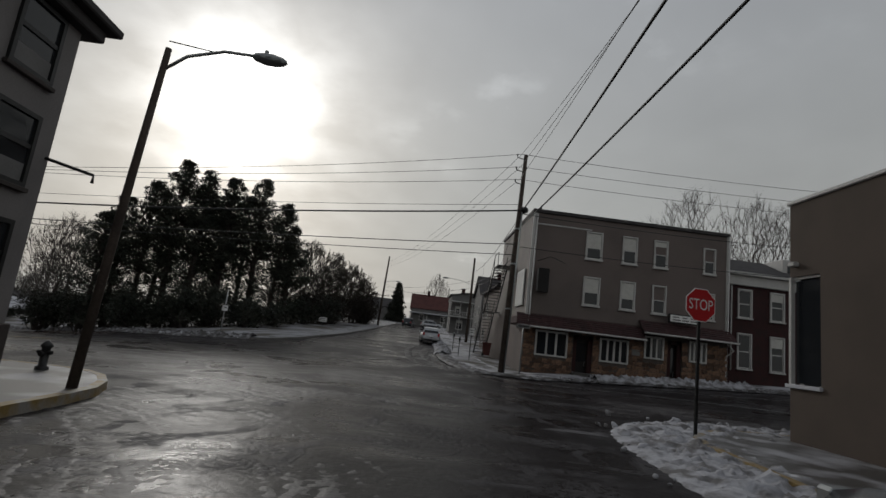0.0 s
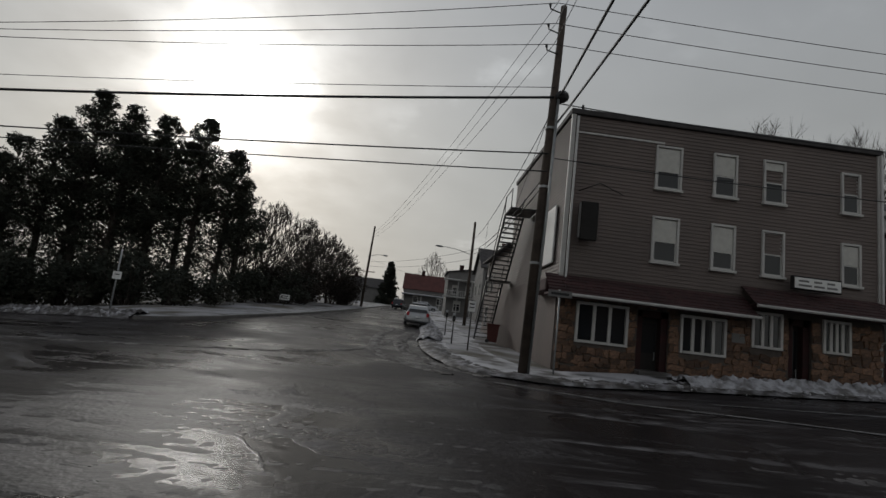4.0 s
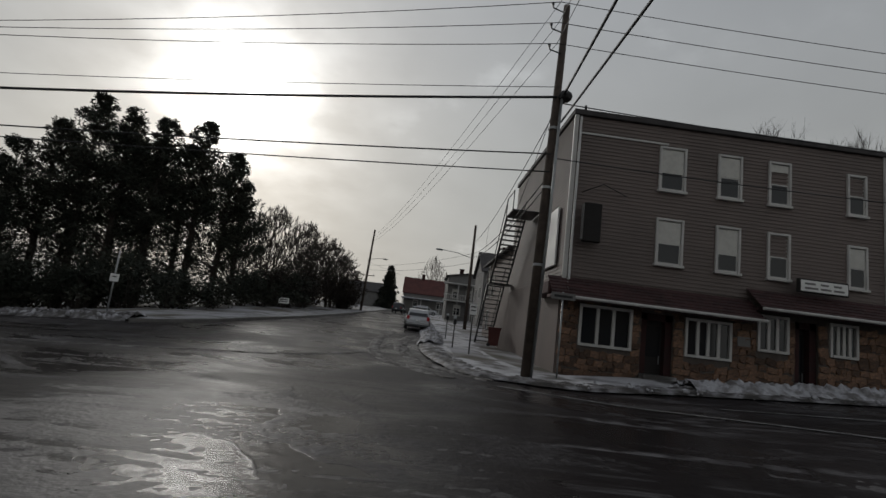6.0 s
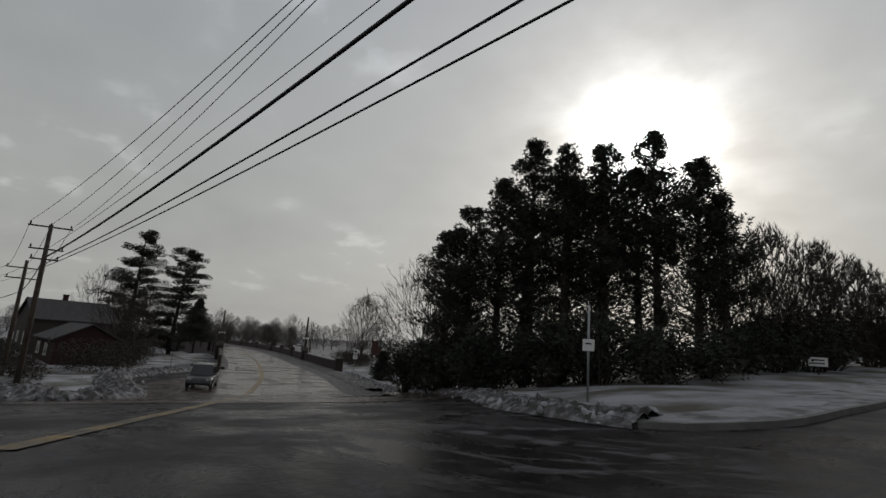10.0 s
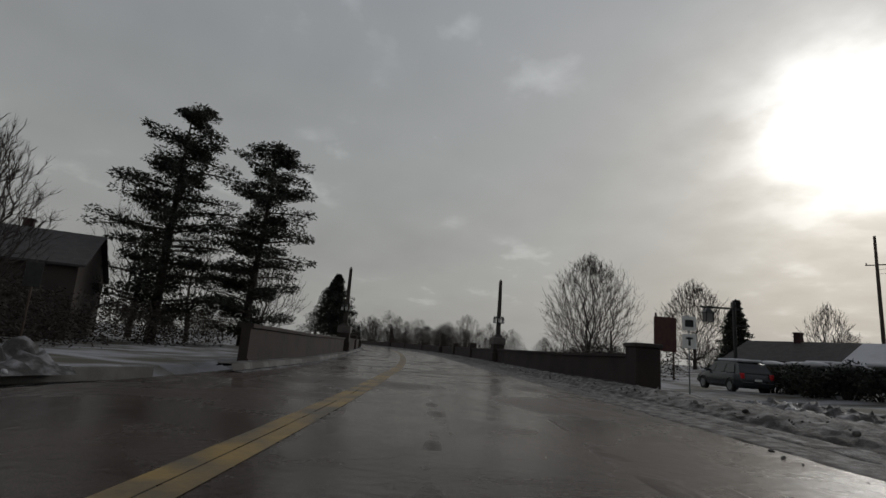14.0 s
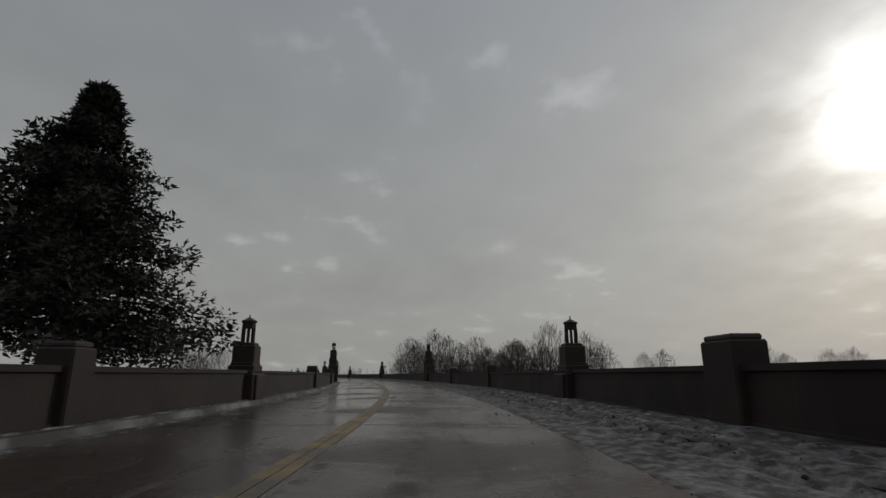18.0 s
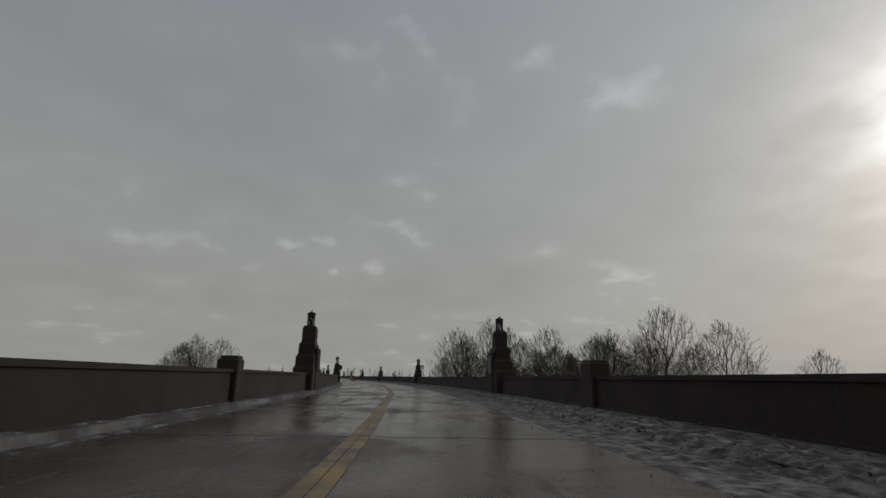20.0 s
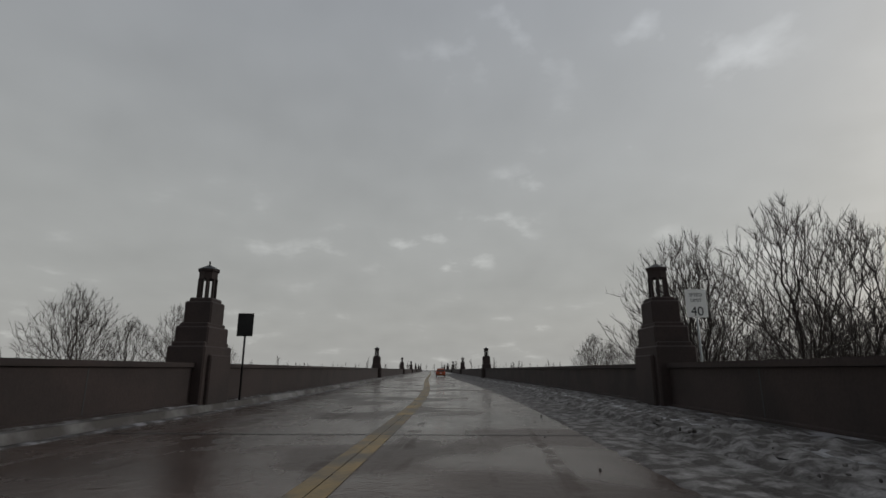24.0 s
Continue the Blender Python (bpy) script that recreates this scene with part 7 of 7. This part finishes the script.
road_sign((3.7, 34.2, gz(3.7, 34)), -5, [(0, 2.0, 0.3, 0.45, M_WHITE, [(0.1, 0.2, 0.05), (-0.05, 0.2, 0.05)])], "small parking sign on a thin dark post", 2.2, M_BRONZE)
road_sign((6.0, 29.4, gz(6, 29.4)), 0, [(0, 2.75, 0.8, 0.22, M_GREY, [(0, 0.6, 0.08)])], "street name sign on a thin post", 2.9, M_STEEL)
road_sign((-14.4, 40.6, gz(-14.4, 40.6)), 30, [(0, 1.9, 0.4, 0.4, M_WHITE, [(0.05, 0.2, 0.05)])], "thin steel post with a small white sign", 3.3, M_STEEL, 0.04)
road_sign((-10.4, 60.0, gz(-10.4, 60)), 10, [(0, 0.75, 0.9, 0.5, M_WHITE, [(0.1, 0.6, 0.07), (-0.08, 0.6, 0.07)])], "low white sign standing on the snowy lawn", 0.6, M_WOODP)
road_sign((-69.0, 46.5, -3.0), 65, [(0.0, 2.4, 0.5, 0.7, M_BRONZE, [])], "dark sign plate on a post beside the approach", 2.8, M_WOODP)
road_sign((-65.2, 69.6, -2.8), 62, [(0.0, 2.75, 0.6, 0.6, M_WHITE, [(0.0, 0.36, 0.3)]), (0.0, 2.0, 0.6, 0.6, M_WHITE, [(0.0, 0.1, 0.36), (0.12, 0.3, 0.08)])], "white route and arrow signs on a steel post", 3.1)
q = on_bridge(PY[2] - 1.5, 8.2)
sp = thing("speed_limit_sign", (q.x, q.y, q.z), "white speed limit sign on a post behind the parapet", "road sign", turn=bridge_turn(PY[2]) - 90)
part("post", tube("post", [(0, 0.03, -1.0), (0, 0.03, 3.7)], 0.035, M_STEEL, 8), M_STEEL, sp)
spp = part("panel", bx((-0.32, -0.02, 2.85), (0.32, 0.0, 3.7), 0.006), M_WHITE, sp)
for txt, z, sz in (("SPEED", 3.53, 0.15), ("LIMIT", 3.36, 0.15), ("40", 3.02, 0.4)):
    cu = bpy.data.curves.new("word", "FONT")
    cu.body, cu.size, cu.align_x, cu.align_y, cu.extrude = txt, sz, "CENTER", "CENTER", 0.002
    cu.materials.append(M_BLACK)
    ob = new("word", cu)
    ob.parent = spp
    ob.matrix_basis = Matrix.Translation((0, -0.0225, z)) @ Matrix.Rotation(math.pi / 2, 4, "X")
q = on_bridge(PY[2] + 1.9, -7.0)
s2 = thing("sign_back", (q.x, q.y, q.z + 0.15), "dark back of a sign facing the other lane", "road sign", turn=bridge_turn(PY[2]) - 90)
part("post", tube("post", [(0, 0, -0.3), (0, 0, 3.2)], 0.04, M_BRONZE, 8), M_BRONZE, s2)
part("panel", bx((-0.3, -0.06, 2.35), (0.3, -0.042, 3.2), 0.006), M_BRONZE, s2)

# ---- park entrance north of the approach ----


def lantern_post(x, y, label):
    t = thing("lantern_post", (x, y, gz(x, y)), label, "lamp post", "lantern posts at the park entrance", turn=62)
    part("post", bx((-0.08, -0.08, -0.4), (0.08, 0.08, 5.0), 0.02), M_BRONZE, t)
    part("arm", boxes(((-2.0, -0.05, 4.55), (0.3, 0.05, 4.66)), ((0.08, -0.03, 3.6), (0.9, 0.03, 3.68))), M_BRONZE, t)
    la = part("lantern", bx((-1.75, -0.2, 3.75), (-1.35, 0.2, 4.3), 0.03), M_GREY, t, "glazed hanging lantern")
    bm = bmesh.new()
    bmesh.ops.create_cone(bm, cap_ends=True, segments=4, radius1=0.42, radius2=0.05, depth=0.3, matrix=Matrix.Translation((-1.55, 0, 4.43)) @ Matrix.Rotation(math.pi / 4, 4, "Z"))
    for dx in (-0.2, 0.2):
        for dy in (-0.2, 0.2):
            box(bm, (-1.55 + dx - 0.025, dy - 0.025, 3.7), (-1.55 + dx + 0.025, dy + 0.025, 4.32))
    part("lantern_frame", bm, M_BRONZE, la)


lantern_post(-69.5, 79.5, "black post with a hanging lantern arm")
lantern_post(-57.0, 74.5, "black post with a hanging lantern arm")
nb = thing("notice_board", (-77.6, 83.6, -3.1), "tall red-brown timber notice board behind the parapet", "notice board", turn=62)
part("board", bx((-0.85, -0.05, 2.2), (0.85, 0.05, 4.8), 0.02), material("red_brown_board", (0.06, 0.02, 0.018), 0.7, vary=0.2, scale=3), nb)
for x in (-0.66, 0.66):
    part("leg", bx((x - 0.06, 0.05, -0.4), (x + 0.06, 0.15, 5.1)), M_WOODP, nb)
for side, s0 in ((1, S_WALL + 3),):
    q = on_bridge(s0, side * 7.6)
    eb = thing("end_pier", (q.x, q.y, q.z), "square concrete pier ending the parapet", "bridge block", turn=bridge_turn(s0))
    part("block", bx((-0.55, -0.5, -0.8), (0.55, 0.5, 1.75), 0.05), M_CONC, eb)
    part("cap", bx((-0.62, -0.57, 1.75), (0.62, 0.57, 1.92), 0.03), M_CONC2, eb)
hs = random.Random(12)
for i in range(11):
    x, y = -66.0 + i * 1.35, 77.0 - i * 0.55 + hs.uniform(-0.6, 0.6)
    shrub((x, y, gz(x, y)), 1.7, hs.uniform(1.3, 1.8), 700 + i, "clipped dark shrub capped with snow", M_NEEDLE, per=70, leaf=0.16, n=22, group="snow-capped shrubs at the park entrance")
    bm = bmesh.new()
    bmesh.ops.create_icosphere(bm, subdivisions=2, radius=1.0, matrix=Matrix.Diagonal((0.62, 0.55, 0.16, 1)))
    for v in bm.verts:
        v.co *= 1 + 0.25 * noise.noise(v.co * 3 + Vector((i, 0, 0)))
    for f in bm.faces:
        f.smooth = True
    sc = part("snow_cap", bm, M_SNOW)
    sc.location = (x, y, gz(x, y) + 1.45)
    tagged(sc, "rounded cap of snow on a clipped shrub", "snow", "snow caps on the shrubs")
gable_house((-84.0, 101.0, -3.4), 15.0, 8.0, 2.6, 4.5, "long low house with a dark roof beyond the park entrance", M_TAN, M_ROOF, "x", [("s", 2.0, 0.9, 1.0, 1.1), ("s", 6.0, 0.9, 1.0, 1.1), ("s", 11.0, 0.9, 1.0, 1.1)])
gable_house((-66.0, 84.0, -3.2), 9.0, 6.0, 1.9, 3.3, "low shed with a snow-covered roof", M_DARKIN, M_SNOW, "x", [], chimney=False)
bare_tree((-60.0, 108.0, -3.0), 14.0, 111, "bare rounded tree beside the long low house", up=0.4, thin=0.02)
bare_tree((-80.0, 112.0, -3.0), 8.5, 112, "bare tree behind the long low house", thin=0.025)

# ---- west side of the junction ----
gable_house((-100.0, 36.0, -3.2), 13.0, 9.0, 4.6, 7.2, "dark brown house behind the pines", material("dark_brown_boards", (0.045, 0.034, 0.03), 0.8, vary=0.25, scale=1.5, fine=15), M_ROOF, "y", [("s", 3.0, 1.3, 1.0, 1.4), ("s", 8.0, 1.3, 1.0, 1.4)])
gable_house((-80.0, 35.5, -3.1), 10.0, 6.0, 2.6, 4.2, "low dark red-brown building behind the hedge", M_BRICK, M_ROOF, "x", [("s", 2.0, 0.9, 1.0, 1.1), ("s", 6.0, 0.9, 1.0, 1.1)], chimney=False)
gable_house((-88.0, 1.0, -3.0), 16.0, 10.0, 6.5, 9.5, "tall dark gabled house on the west street", material("dark_grey_boards", (0.05, 0.043, 0.042), 0.8, vary=0.25, scale=1.5, fine=15), M_ROOF, "x", [("s", 3.0, 1.3, 1.0, 1.4), ("s", 8.0, 1.3, 1.0, 1.4)])
gable_house((-124.0, 12.0, -3.2), 10.0, 14.0, 6.5, 9.6, "dark house closing the west street", M_ROOF, M_ROOF, "y", [])
gable_house((-60.0, 2.0, -2.6), 12.0, 9.0, 5.0, 8.0, "dark brick house on the west street", M_BRICK, M_ROOF, "x", [("s", 3.0, 1.3, 1.0, 1.4)])
for i, (x, y, h) in enumerate(((-70.0, 14.0, 13.0), (-92.0, 20.0, 14.0), (-78.0, 42.5, 9.0), (-106.0, 47.0, 14.0), (-112.0, 52.0, 12.0), (-72.0, 43.5, 8.0), (-108.0, 20.0, 13.5), (-113.0, 27.0, 14.5), (-116.0, 14.0, 14.0), (-104.0, 29.5, 11.0))):
    bare_tree((x, y, gz(x, y)), h, 121 + i, "dark bare tree west of the junction", up=0.4, group="bare trees west of the junction", thin=0.02)
for i in range(8):
    x, y = -97 + i * 3.6, 30.5 + hs.uniform(-1, 1)
    shrub((x, y, gz(x, y)), 3.0, hs.uniform(2.2, 3.6), 800 + i, "dark evergreen hedge shrub along the west street", M_NEEDLE, per=60, group="hedge along the west street")

# ---- stones of the shopfront ----
stone_meshes = []
for k in range(10):
    rr = random.Random(k)
    jit = [(rr.uniform(-0.13, 0.1), rr.uniform(-0.16, 0.14)) for _ in range(6)]
    bm = bmesh.new()
    vs = []
    for zf, sc in ((0.0, 1.0), (-0.045, 0.86)):
        for px, pz in ((-0.5, -0.5), (0.0, -0.52), (0.5, -0.5), (0.5, 0.5), (0.05, 0.53), (-0.5, 0.5)):
            vs.append(bm.verts.new(((px * (0.82 if abs(pz) > 0.505 else 1) + jit[len(vs) % 6][0]) * sc, zf + rr.uniform(-0.012, 0.012) * (zf < 0), (pz + jit[len(vs) % 6][1]) * sc)))
    for i in range(6):
        bm.faces.new((vs[i], vs[(i + 1) % 6], vs[6 + (i + 1) % 6], vs[6 + i]))
    bm.faces.new(vs[6:])
    bmesh.ops.recalc_face_normals(bm, faces=bm.faces)
    me = bpy.data.meshes.new("stone")
    bm.to_mesh(me)
    bm.free()
    me.materials.append(M_STONE)
    stone_meshes.append(me)


def lay_stones():
    rr, z, n = random.Random(3), 0.02, 0
    while z < 3.0:
        hgt = rr.uniform(0.17, 0.3)
        x = BX0 + 0.02
        while x < BX1 - 0.05:
            w = min(rr.uniform(0.16, 0.5), BX1 - 0.03 - x)
            hit = [o for o in HOLES if x < o[1] and x + w > o[0] and z < o[3] and z + hgt > o[2]]
            if hit:
                o = hit[0]
                if o[0] - x > 0.14:
                    w = o[0] - x - 0.02
                else:
                    x = o[1] + 0.01
                    continue
            if w > 0.1 and n < 420:
                ob = new("stone", stone_meshes[rr.randrange(10)])
                ob.parent = CB
                ob.matrix_basis = Matrix.Translation((x + w / 2, BY + 0.02, z + hgt / 2 + rr.uniform(-0.04, 0.04))) @ Matrix.Rotation(rr.uniform(-0.22, 0.22), 4, "Y") @ Matrix.Diagonal((w + 0.01, 1, hgt * rr.uniform(0.85, 1.12), 1))
                n += 1
            x += w
        z += hgt


lay_stones()
